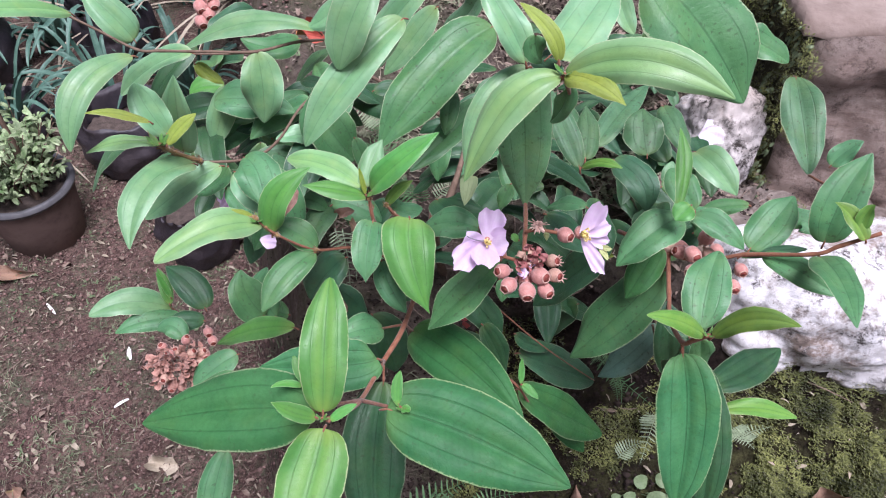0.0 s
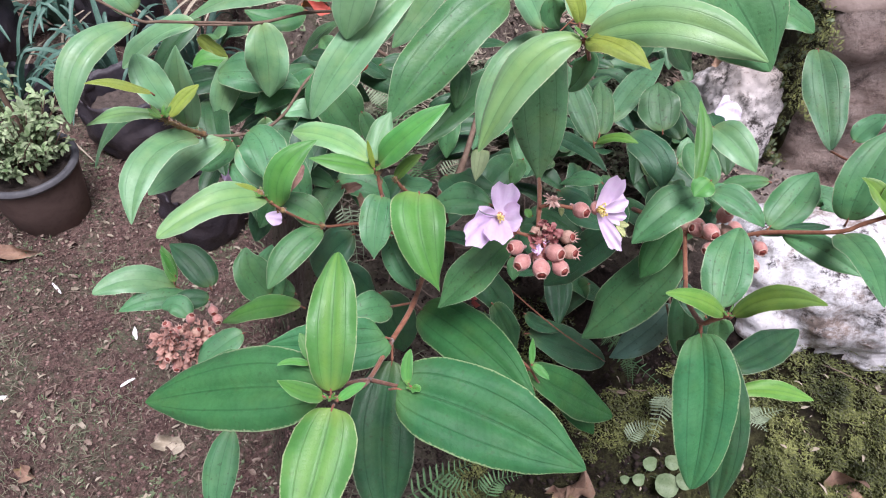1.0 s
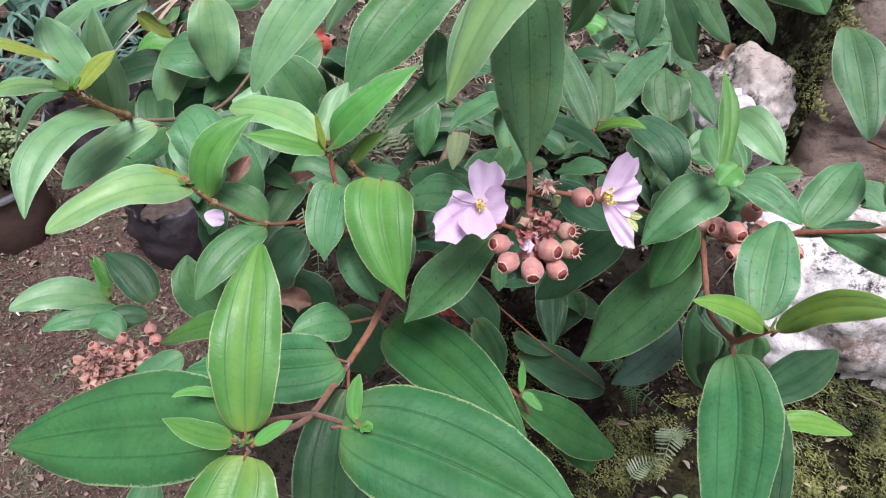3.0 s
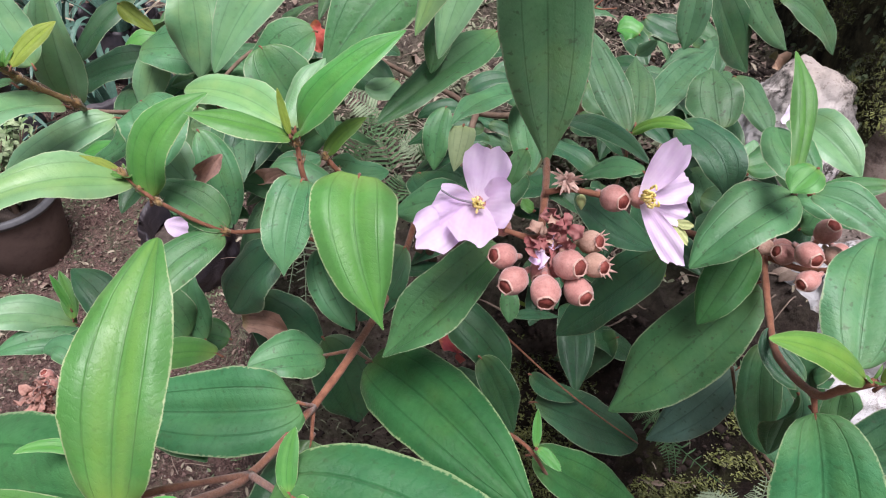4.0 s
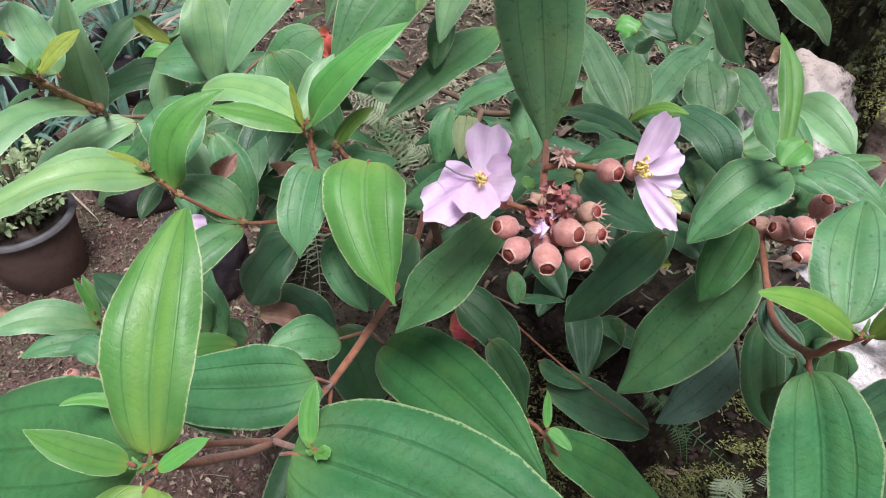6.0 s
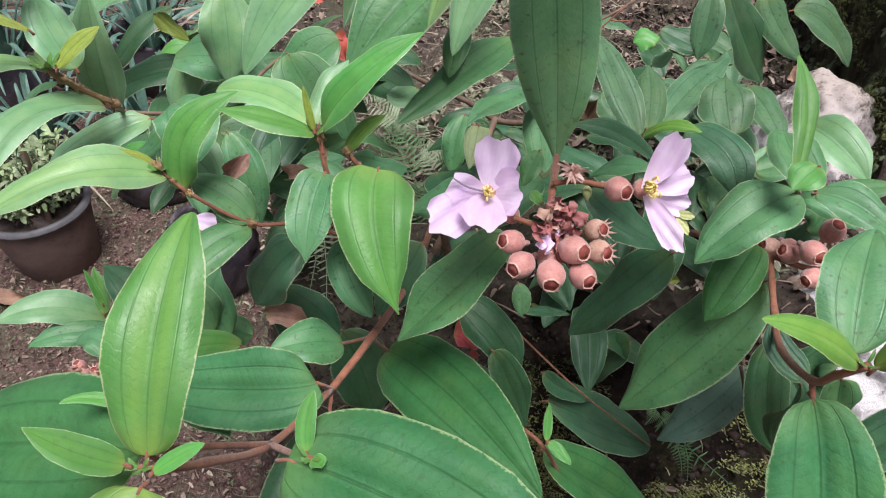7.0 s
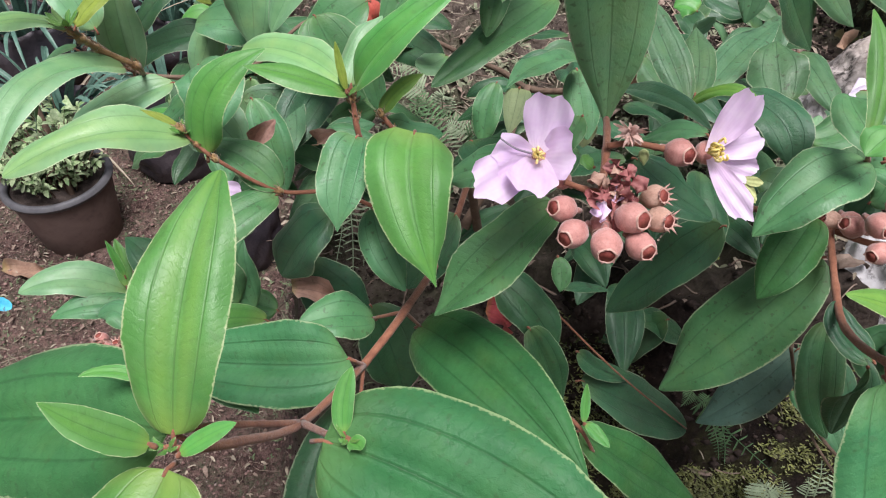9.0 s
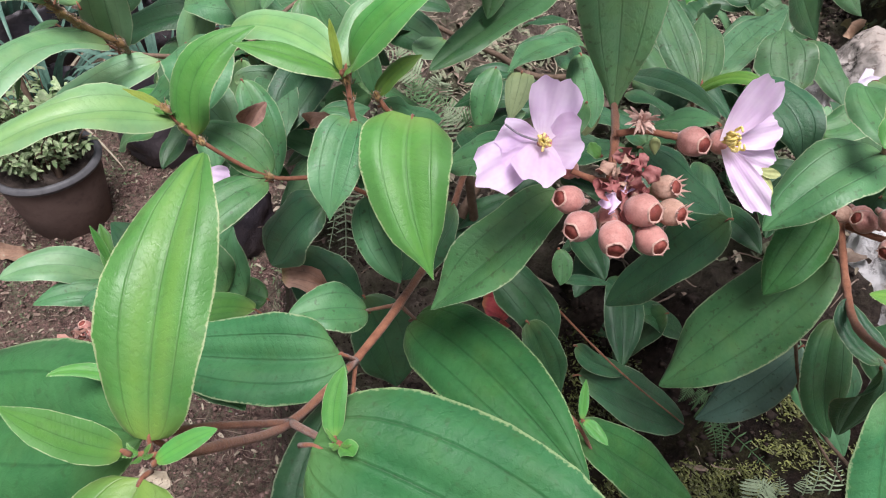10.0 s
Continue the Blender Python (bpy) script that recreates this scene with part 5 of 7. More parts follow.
def foliage(name, n, seed, low, high, kinds, steep, size, flat, label, skip=None):
    """Many leaves deep in the shrub, too many to count, as one body."""
    rng = random.Random(seed)
    bm = bmesh.new()
    for k in range(n):
        at = Vector([rng.uniform(a, b) for a, b in zip(low, high)])
        if skip and skip(at):
            continue
        a = rng.uniform(0, 6.28)
        d = Vector((math.cos(a), math.sin(a) - 0.3, rng.uniform(*steep))).normalized() * rng.uniform(*size)
        mid = at + d * 0.5 + Vector((0, 0, 0.009))
        face = (EYE_SIDE - mid).normalized() * (1 - flat) + Vector((0, 0, 1)) * flat
        n0 = len(bm.faces)
        blade(bm, at, mid, at + d, d.length * rng.uniform(0.34, 0.48), face, rng.uniform(-30, 30), 14, 10, rng.uniform(0.10, 0.26), rng.uniform(0.10, 0.26), 0.010, rng.uniform(0.05, 0.16), k, (rng.uniform(0.40, 0.54), rng.uniform(0.56, 0.72)), rng.uniform(-25, 25), point=0.3)
        bm.faces.ensure_lookup_table()
        for f in bm.faces[n0:]:
            f.material_index = k % len(kinds)
    return tagged(part(name, to_local(bm, shrub), [LEAF[m] for m in kinds], shrub, label), kind="stuff")


# inner leaves between the outer ones and the earth, coloured dark for shade
foliage("inner_foliage", 100, 11, (-0.2, 0.40, 0.83), (0.26, 0.80, 0.95), ("dark",), (-0.7, 0.1), (0.05, 0.09), 0.75, "inner leaves coloured dark green for shade",
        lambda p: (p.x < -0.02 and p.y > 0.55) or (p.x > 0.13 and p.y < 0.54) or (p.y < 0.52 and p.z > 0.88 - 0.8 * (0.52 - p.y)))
# dull and dark greens here stand in for shade between the leaves
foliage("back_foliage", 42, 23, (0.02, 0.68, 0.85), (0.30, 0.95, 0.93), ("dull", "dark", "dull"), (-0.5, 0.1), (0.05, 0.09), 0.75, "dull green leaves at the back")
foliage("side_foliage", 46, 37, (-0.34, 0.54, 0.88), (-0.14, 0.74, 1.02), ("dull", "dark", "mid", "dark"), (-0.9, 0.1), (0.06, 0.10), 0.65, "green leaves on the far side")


def seed_cup(owner, place, axis, r, dry=False):
    """A barrel-shaped hairy seed cup with a five-sided pale lip and a hollow red mouth."""
    bm = bmesh.new()
    a = Vector(axis).normalized()
    wall = ((0.28 * r, -1.10 * r), (0.60 * r, -0.96 * r), (0.88 * r, -0.55 * r), (1.0 * r, -0.08 * r), (0.97 * r, 0.32 * r), (0.82 * r, 0.70 * r), (0.62 * r, 0.93 * r))
    lathe(bm, wall, place, a, 20, 0, 5, 0.035, False)
    lathe(bm, ((0.62 * r, 0.92 * r), (0.61 * r, 1.04 * r), (0.55 * r, 1.07 * r), (0.49 * r, 1.00 * r)), place, a, 20, 2, 5, 0.06, None)
    lathe(bm, ((0.50 * r, 1.01 * r), (0.44 * r, 0.74 * r), (0.36 * r, 0.62 * r), (0.30 * r, 0.82 * r), (0.22 * r, 0.82 * r), (0.14 * r, 0.55 * r)), place, a, 20, 1, 5, 0.05)
    x = a.orthogonal().normalized()
    y = a.cross(x)
    rng = random.Random(int(r * 1e6))
    for k in range(10 if dry else 5):
        ang = 2 * math.pi * (k + rng.uniform(-0.2, 0.2)) / (10 if dry else 5) + r * 900
        d = x * math.cos(ang) + y * math.sin(ang)
        s = a.cross(d)
        lo = Vector(place) + a * 1.0 * r + d * 0.58 * r
        reach = rng.uniform(0.4, 1.0) if dry else 0.22
        tipv = bm.verts.new(lo + d * reach * 0.5 * r + a * reach * 0.7 * r + s * rng.uniform(-0.3, 0.3) * reach * r)
        fv = [bm.verts.new(lo + s * 0.15 * r), bm.verts.new(lo - s * 0.15 * r), bm.verts.new(lo - d * 0.10 * r)]
        for q in ((fv[0], fv[1], tipv), (fv[1], fv[2], tipv), (fv[2], fv[0], tipv)):
            bm.faces.new(q).material_index = 2
    tube(bm, [Vector(place) - a * 1.05 * r, Vector(place) - a * 1.9 * r], 0.3 * r, 0.24 * r, 6, 2)
    return part("seed_cup", to_local(bm, owner), [M_DRY if dry else M_BERRY, M_MOUTH, M_LIP], owner)


def bud(owner, place, axis, r):
    """A small closed pointed bud."""
    bm = bmesh.new()
    lathe(bm, ((0.3 * r, -1.2 * r), (0.8 * r, -0.8 * r), (1.0 * r, -0.1 * r), (0.8 * r, 0.7 * r), (0.35 * r, 1.4 * r), (0.08 * r, 1.8 * r)), place, axis, 12, 0, 5, 0.06)
    return part("bud", to_local(bm, owner), M_BUD, owner)


def cluster(place):
    ob = new("seed_cluster")
    ob.parent = shrub
    ob.location = Vector(place) - shrub.location
    ob.empty_display_size = 0.01
    return ob


def petal(owner, base, mid, tip, width, hint, seed, mat=None, end=0.16):
    """A fan-shaped petal, broad and ragged at its outer end."""
    bm = bmesh.new()
    uv = bm.loops.layers.uv.verify()
    base, mid, tip, hint = Vector(base), Vector(mid), Vector(tip), Vector(hint).normalized()
    ctrl = 2 * mid - 0.5 * (base + tip)
    ph = seed * 1.7
    rows, cols = 16, 16
    grid = []
    for i in range(rows + 1):
        row = []
        for j in range(cols + 1):
            u = 2 * j / cols - 1
            reach = 1 - end * abs(u) ** 2.4 + 0.035 * math.sin(5.1 * u + ph) + 0.014 * math.sin(13 * u + 2 * ph) + 0.008 * math.sin(23 * u + ph)
            s = i / rows * reach
            p = (1 - s) ** 2 * base + 2 * s * (1 - s) * ctrl + s * s * tip
            t = (2 * (1 - s) * (ctrl - base) + 2 * s * (tip - ctrl)).normalized()
            n = (hint - hint.dot(t) * t).normalized()
            side = t.cross(n)
            half = 0.5 * width * max(math.sin(math.pi * min(0.04 + 0.60 * s, 1.0)), 0.03) ** 0.9
            lift = 0.10 * u * u + 0.05 * math.sin(7 * u + 4 * s + ph) * s + 0.05 * math.sin(9 * s + 3 * u + ph) * abs(u)
            row.append((bm.verts.new(p + side * half * u + n * half * 2 * lift), (0.5 + u / 2, i / rows)))
        grid.append(row)
    for i in range(rows):
        for j in range(cols):
            quad = (grid[i][j], grid[i][j + 1], grid[i + 1][j + 1], grid[i + 1][j])
            f = bm.faces.new([q[0] for q in quad])
            for loop, q in zip(f.loops, quad):
                loop[uv].uv = q[1]
    return part("petal", to_local(bm, owner), mat or M_PETAL, owner)


def flower(centre, facing, tips, widths, cup=0.10, reach=(0, 0, 0), size=0.008):
    """An open flower: calyx, petals by their tips, a tuft of long yellow stamens and a thin style."""
    ob = new("flower")
    ob.parent = shrub
    ob.location = Vector(centre) - shrub.location
    ob.empty_display_size = 0.01
    tagged(ob, "lilac-pink open flower with yellow stamens")
    c, f = Vector(centre), Vector(facing).normalized()
    for k, (t, w) in enumerate(zip(tips, widths)):
        t = Vector(t)
        mid = (c + t) / 2 - f * cup * (t - c).length
        petal(ob, c - f * 0.0007 * k, mid, t, w, f, k + 3)
    rng = random.Random(4)
    out = (f + Vector(reach)).normalized()
    x = out.orthogonal().normalized()
    y = out.cross(x)
    bm = bmesh.new()
    for k in range(26):
        a = 2 * math.pi * k / 26
        d = (x * math.cos(a) + y * math.sin(a)) * rng.uniform(0.15, 0.6)
        p = c + f * 0.0008
        ln = size * rng.uniform(0.6, 1.25)
        e = p + (out + d) * ln * 0.6
        tube(bm, [p, p + (out * 0.9 + d * 0.5) * ln * 0.3, e], 0.0003, 0.0003, 5, 3)
        tube(bm, [e, e + (out + d * 0.5) * ln * 0.25, e + (out * 0.7 - d * 0.4) * ln * 0.5], 0.0006, 0.0004, 5, 3)
    part("stamen_tuft", to_local(bm, ob), M_STAMEN, ob, "yellow stamens")
    bm = bmesh.new()
    lathe(bm, ((0.0012, -0.013), (0.0035, -0.011), (0.0050, -0.0065), (0.0044, -0.002), (0.0025, 0.0)), c, f, 14)
    part("calyx", to_local(bm, ob), M_BERRY, ob, "rose-brown calyx")
    return ob


main_cluster = cluster((0.0440, 0.2981, 1.1021))
seed_cup(main_cluster, (0.0298, 0.2953, 1.1043), (-0.64, -0.47, 0.40), 0.0052)
seed_cup(main_cluster, (0.0347, 0.2863, 1.1005), (-0.49, -0.72, 0.12), 0.0055)
seed_cup(main_cluster, (0.0469, 0.2825, 1.1004), (0.05, -0.88, -0.01), 0.0059)
seed_cup(main_cluster, (0.0595, 0.2854, 1.0994), (0.43, -0.74, 0.21), 0.0054)
seed_cup(main_cluster, (0.0549, 0.2910, 1.1076), (0.55, -0.57, 0.39), 0.0059)
seed_cup(main_cluster, (0.0654, 0.2949, 1.1049), (0.53, -0.57, 0.43), 0.0049, True)
seed_cup(main_cluster, (0.0639, 0.3066, 1.1059), (0.52, -0.43, 0.57), 0.0048, True)
seed_cup(main_cluster, (0.0280, 0.3064, 1.1095), (-0.56, -0.29, 0.62), 0.0039)
seed_cup(main_cluster, (0.0458, 0.2962, 1.0972), (-0.12, -0.88, -0.04), 0.0051)
seed_cup(main_cluster, (0.0505, 0.3042, 1.1038), (0.38, -0.21, 0.77), 0.0040, True)
seed_cup(main_cluster, (0.0716, 0.3217, 1.1171), (0.50, -0.66, 0.30), 0.0055)
for k in range(34):
    rng = random.Random(k)
    at = Vector((0.0473, 0.2981, 1.1117)) + Vector((rng.uniform(-0.005, 0.007), rng.uniform(-0.005, 0.005), rng.uniform(-0.007, 0.009)))
    bm = bmesh.new()
    d = Vector((rng.uniform(-1, 1), rng.uniform(-1, 1), rng.uniform(-1, 1))).normalized()
    blade(bm, at, at + d * 0.003, at + d * 0.0065 + Vector((0, 0, -0.002)), 0.0052, (0.1, -0.8, 0.6), 40 * (k % 5), 8, 6, 0.35, 0.5, 0, 0.5, k, (0.4, 0.25), 90, 0.15)
    part("withered_petal", to_local(bm, main_cluster), M_PETAL if k % 9 == 4 else M_DRY if k % 5 == 1 else M_PINK, main_cluster)
star = random.Random(8)
bm = bmesh.new()
hub, face = Vector((0.0521, 0.3245, 1.1215)), Vector((-0.1, -0.8, 0.6)).normalized()
across = face.orthogonal().normalized()
for k in range(26):
    way = Matrix.Rotation(2.4 * k, 3, face) @ across
    d = (way * star.uniform(0.5, 1.0) + face * star.uniform(0.1, 1.0)).normalized() * star.uniform(0.0035, 0.0085)
    blade(bm, hub, hub + d * 0.55 + face * 0.0006, hub + d + Vector((0, 0, -0.0008)), star.uniform(0.0010, 0.0026), face, star.uniform(-50, 50), 6, 4, 0.3, 0.3, 0, 0.3, k, (0.4, 0.6), 70)
lathe(bm, ((0.0011, -0.007), (0.0022, -0.004), (0.0030, -0.001), (0.0022, 0.001)), hub, face, 12)
part("dried_flower", to_local(bm, main_cluster), M_WITHER, main_cluster, "pale pink dried flower star")
side_cluster = cluster((0.1899, 0.3885, 1.0364))
seed_cup(side_cluster, (0.1821, 0.4088, 1.0221), (-0.80, -0.21, 0.31), 0.0060, True)
seed_cup(side_cluster, (0.1887, 0.3972, 1.0291), (-0.79, -0.14, 0.38), 0.0061)
seed_cup(side_cluster, (0.1916, 0.3808, 1.0452), (0.24, -0.81, 0.25), 0.0067)
seed_cup(side_cluster, (0.1929, 0.3715, 1.0353), (-0.71, -0.52, -0.04), 0.0058)
seed_cup(side_cluster, (0.2064, 0.4007, 1.0456), (0.06, -0.24, 0.85), 0.0067)
seed_cup(side_cluster, (0.2064, 0.3842, 1.0426), (0.15, -0.86, 0.15), 0.0054, True)
seed_cup(side_cluster, (0.2310, 0.3703, 1.0206), (0.08, -0.86, 0.19), 0.0060)
seed_cup(side_cluster, (0.2357, 0.3796, 1.0317), (0.08, -0.86, 0.17), 0.0056)
seed_cup(side_cluster, (0.2205, 0.4019, 1.0292), (0.11, -0.86, 0.15), 0.0061)
seed_cup(side_cluster, (0.1934, 0.4088, 1.0220), (0.15, -0.86, 0.15), 0.0065)
left_cluster = cluster((-0.2821, 0.3609, 0.8424))
seed_cup(left_cluster, (-0.3034, 0.3700, 0.8494), (-0.20, -0.06, 0.86), 0.0051)
seed_cup(left_cluster, (-0.2699, 0.3731, 0.8345), (0.74, 0.04, 0.48), 0.0051, True)
seed_cup(left_cluster, (-0.2685, 0.3569, 0.8432), (0.81, -0.18, 0.31), 0.0050)
seed_cup(left_cluster, (-0.2885, 0.3561, 0.8593), (-0.22, -0.07, 0.85), 0.0049)
seed_cup(left_cluster, (-0.2881, 0.3376, 0.8254), (0.19, -0.83, 0.22), 0.0051)
seed_cup(left_cluster, (-0.2725, 0.3669, 0.8480), (0.63, 0.17, 0.60), 0.0050, True)
seed_cup(left_cluster, (-0.2642, 0.3626, 0.8364), (0.80, -0.15, 0.34), 0.0050, True)
seed_cup(left_cluster, (-0.2889, 0.3665, 0.8476), (0.01, 0.14, 0.87), 0.0050, True)
seed_cup(left_cluster, (-0.2911, 0.3382, 0.8426), (-0.07, -0.81, 0.36), 0.0050, True)
seed_cup(left_cluster, (-0.2657, 0.3739, 0.8404), (0.71, 0.08, 0.52), 0.0051, True)
seed_cup(left_cluster, (-0.2795, 0.3772, 0.8561), (0.32, 0.23, 0.79), 0.0050)
for k in range(120):
    rng = random.Random(k + 50)
    d = Vector((rng.uniform(-1, 1), rng.uniform(-1, 0.4), rng.uniform(-0.7, 1))).normalized()
    at = Vector((-0.2870, 0.3597, 0.8402)) + d * rng.uniform(0.010, 0.024)
    bm = bmesh.new()
    blade(bm, at, at + d * 0.005, at + d * 0.011 + Vector((0, 0, -0.003)), 0.0078, (0.1, -0.6, 0.7), 35 * (k % 5), 6, 5, 0.35, 0.4, 0, 0.4, k, (0.4, 0.3), 60, 0.12)
    part("dried_calyx", to_local(bm, left_cluster), M_FLUFF, left_cluster)
seed_cup(left_cluster, (-0.2632, 0.3944, 0.8485), (0.42, -0.77, 0.10), 0.0053)
seed_cup(left_cluster, (-0.2579, 0.3883, 0.8423), (0.42, -0.77, 0.11), 0.0053)
seed_cup(left_cluster, (-0.2630, 0.3743, 0.8357), (0.43, -0.76, 0.12), 0.0053)
seed_cup(left_cluster, (-0.2581, 0.3644, 0.8277), (0.43, -0.76, 0.14), 0.0053)
seed_cup(left_cluster, (-0.2654, 0.3655, 0.8314), (0.43, -0.76, 0.13), 0.0053)
top_cluster = cluster((-0.3416, 0.7779, 1.0072))
seed_cup(top_cluster, (-0.3555, 0.7750, 1.0130), (0.42, -0.73, -0.27), 0.0088)
seed_cup(top_cluster, (-0.3468, 0.7742, 1.0049), (0.42, -0.73, -0.26), 0.0088)
seed_cup(top_cluster, (-0.3548, 0.7664, 0.9976), (0.42, -0.73, -0.25), 0.0088)
seed_cup(top_cluster, (-0.3413, 0.7823, 1.0149), (0.41, -0.73, -0.27), 0.0088)
seed_cup(top_cluster, (-0.3449, 0.7849, 1.0224), (0.42, -0.73, -0.28), 0.0088)
flower((0.0178, 0.3098, 1.1173), (0.01, -0.80, 0.59), ((0.0207, 0.3210, 1.1373), (0.0017, 0.3019, 1.1206), (-0.0030, 0.2874, 1.1145), (0.0167, 0.2887, 1.1152), (0.0313, 0.3068, 1.1224)), (0.0190, 0.0170, 0.0190, 0.0195, 0.0200), 0.09, (-0.03, -0.26, 0.15), 0.0065)
flower((0.0822, 0.3240, 1.1169), (-0.23, -0.80, 0.55), ((0.0941, 0.3298, 1.1411), (0.1020, 0.3294, 1.1221), (0.0968, 0.2967, 1.1086), (0.1029, 0.3243, 1.1094)), (0.0128, 0.0128, 0.0104, 0.0105), 0.05, (0.91, -0.38, 0.68), 0.0095)
for a, b, c in (((0.0178, 0.3098, 1.1173), (0.0097, 0.3056, 1.1221), (0.0038, 0.3039, 1.1270)),):
    bm = bmesh.new()
    tube(bm, [a, b, c], 0.0005, 0.0004, 6, 4)
    part("style", to_local(bm, main_cluster), M_STYLE, main_cluster)
bud(main_cluster, (0.0597, 0.3262, 1.1107), (0.14, -0.60, -0.79), 0.0022)
petal(main_cluster, (0.0978, 0.3237, 1.1068), (0.1006, 0.3188, 1.1050), (0.1039, 0.3154, 1.1022), 0.0045, (0, -0.7, 0.7), 0, M_BUD, 0.5)
petal(main_cluster, (0.0978, 0.3237, 1.1068), (0.0993, 0.3197, 1.1056), (0.1012, 0.3172, 1.1032), 0.0045, (0, -0.7, 0.7), 1, M_BUD, 0.5)
petal(main_cluster, (0.0978, 0.3237, 1.1068), (0.1013, 0.3209, 1.1081), (0.1052, 0.3195, 1.1083), 0.0045, (0, -0.7, 0.7), 2, M_BUD, 0.5)
flower((-0.3117, 0.6262, 0.8145), (0.33, -0.67, 0.67), ((-0.3229, 0.6242, 0.8333), (-0.2978, 0.6342, 0.8309), (-0.2868, 0.6142, 0.8204), (-0.3009, 0.6026, 0.8157), (-0.3205, 0.6094, 0.8172)), (0.0221, 0.0205, 0.0221, 0.0205, 0.0189), 0.05)


# ---- pots, bags and plants on the garden soil ----
M_POTSOIL = plain("potting_soil", (0.050, 0.038, 0.033), (0.11, 0.085, 0.072), 60, 0.95, 0.9, 0.004)

def tapered_pot(place, r_top, r_low, height, label, side=None, lean=0.0):
    """A plastic nursery pot with a rolled rim, filled with soil."""
    x, y = place
    z = ground_height(x, y) - 0.012
    ob = thing("plant_pot", (x, y, z), label, "pot", "plant pots")
    up = Vector((lean, 0, 1)).normalized()
    bm = bmesh.new()
    t = 0.004
    prof = ((r_low * 0.96, 0.0), (r_low, 0.004), (r_low + (r_top - r_low) * 0.5, height * 0.5), (r_top - t, height - 0.022), (r_top - t, height), (r_top - 2 * t, height), (r_top - 2 * t, height - 0.05), (r_low, 0.01))
    lathe(bm, prof, (0, 0, 0), up, 40)
    part("body", bm, side or M_POTSIDE, ob)
    bm = bmesh.new()
    rim = [(r_top - t + 0.010 * math.cos(a), height - 0.008 + 0.012 * math.sin(a)) for a in [2 * math.pi * k / 8 for k in range(9)]]
    lathe(bm, rim, (0, 0, 0), up, 40, lid=None)
    part("rim", bm, M_POT, ob, "grey worn plastic rim")
    bm = bmesh.new()
    bmesh.ops.create_circle(bm, cap_ends=True, segments=32, radius=r_top - 0.012)
    bmesh.ops.triangulate(bm, faces=bm.faces)
    bmesh.ops.subdivide_edges(bm, edges=bm.edges, cuts=3, use_grid_fill=True)
    for v in bm.verts:
        v.co.z += height - 0.016 + 0.012 * noise.noise(v.co * 40)
    part("soil", bm, M_POTSOIL, ob, "dark potting soil")
    return ob, z + height


def bushy_plant(place, z, spread, tall, n, seed, label):
    """Thin stems with many small pale leaves."""
    ob = thing("potted_plant", (place[0], place[1], z), label, "plant")
    rng = random.Random(seed)
    stems, leaves = bmesh.new(), bmesh.new()
    for k in range(n):
        a, r = rng.uniform(0, 6.28), spread * rng.random() ** 0.6
        root = Vector((0.4 * r * math.cos(a), 0.4 * r * math.sin(a), -0.03))
        top = Vector((r * math.cos(a), r * math.sin(a), tall * rng.uniform(0.25, 1.0)))
        mid = (root + top) / 2 + Vector((rng.uniform(-0.02, 0.02), rng.uniform(-0.02, 0.02), 0.03))
        tube(stems, [root, mid, top], 0.0022, 0.0012, 5, 3)
        for q in range(14):
            s = rng.uniform(0.3, 1.0)
            at = root.lerp(top, s) + Vector((0, 0, 0.02 * s))
            d = Vector((rng.uniform(-1, 1), rng.uniform(-1, 1), rng.uniform(-0.3, 0.7))).normalized()
            ln = rng.uniform(0.013, 0.034)
            blade(leaves, at, at + d * ln * 0.5 + Vector((0, 0, 0.005)), at + d * ln, ln * rng.uniform(0.3, 0.5), (0.1, -0.4, 1), 0, 5, 4, 0.2, 0.2, 0.0, 0.05, k * 9 + q)
    part("branching_stem", stems, M_WOOD, ob)
    part("foliage", leaves, M_POTLEAF, ob, "small pale green and cream leaves")
    return ob


pot_a, rim_a = tapered_pot((-1.185, 1.235), 0.128, 0.098, 0.205, "worn brown plastic pot with grey rim standing on soil")
bushy_plant((-1.185, 1.235), rim_a - 0.02, 0.150, 0.22, 92, 3, "low bushy plant with small pale leaves in a pot")
stick = thing("dry_stick", (-1.12, 1.19, rim_a - 0.06), "bare grey dead stick standing in the pot", "stick")
bm = bmesh.new()
tube(bm, [(0, 0, 0), (-0.004, 0.012, 0.12), (0.002, 0.02, 0.23), (-0.006, 0.03, 0.33)], 0.008, 0.006, 8, 6, 0.2)
part("stem", bm, M_WOOD, stick)


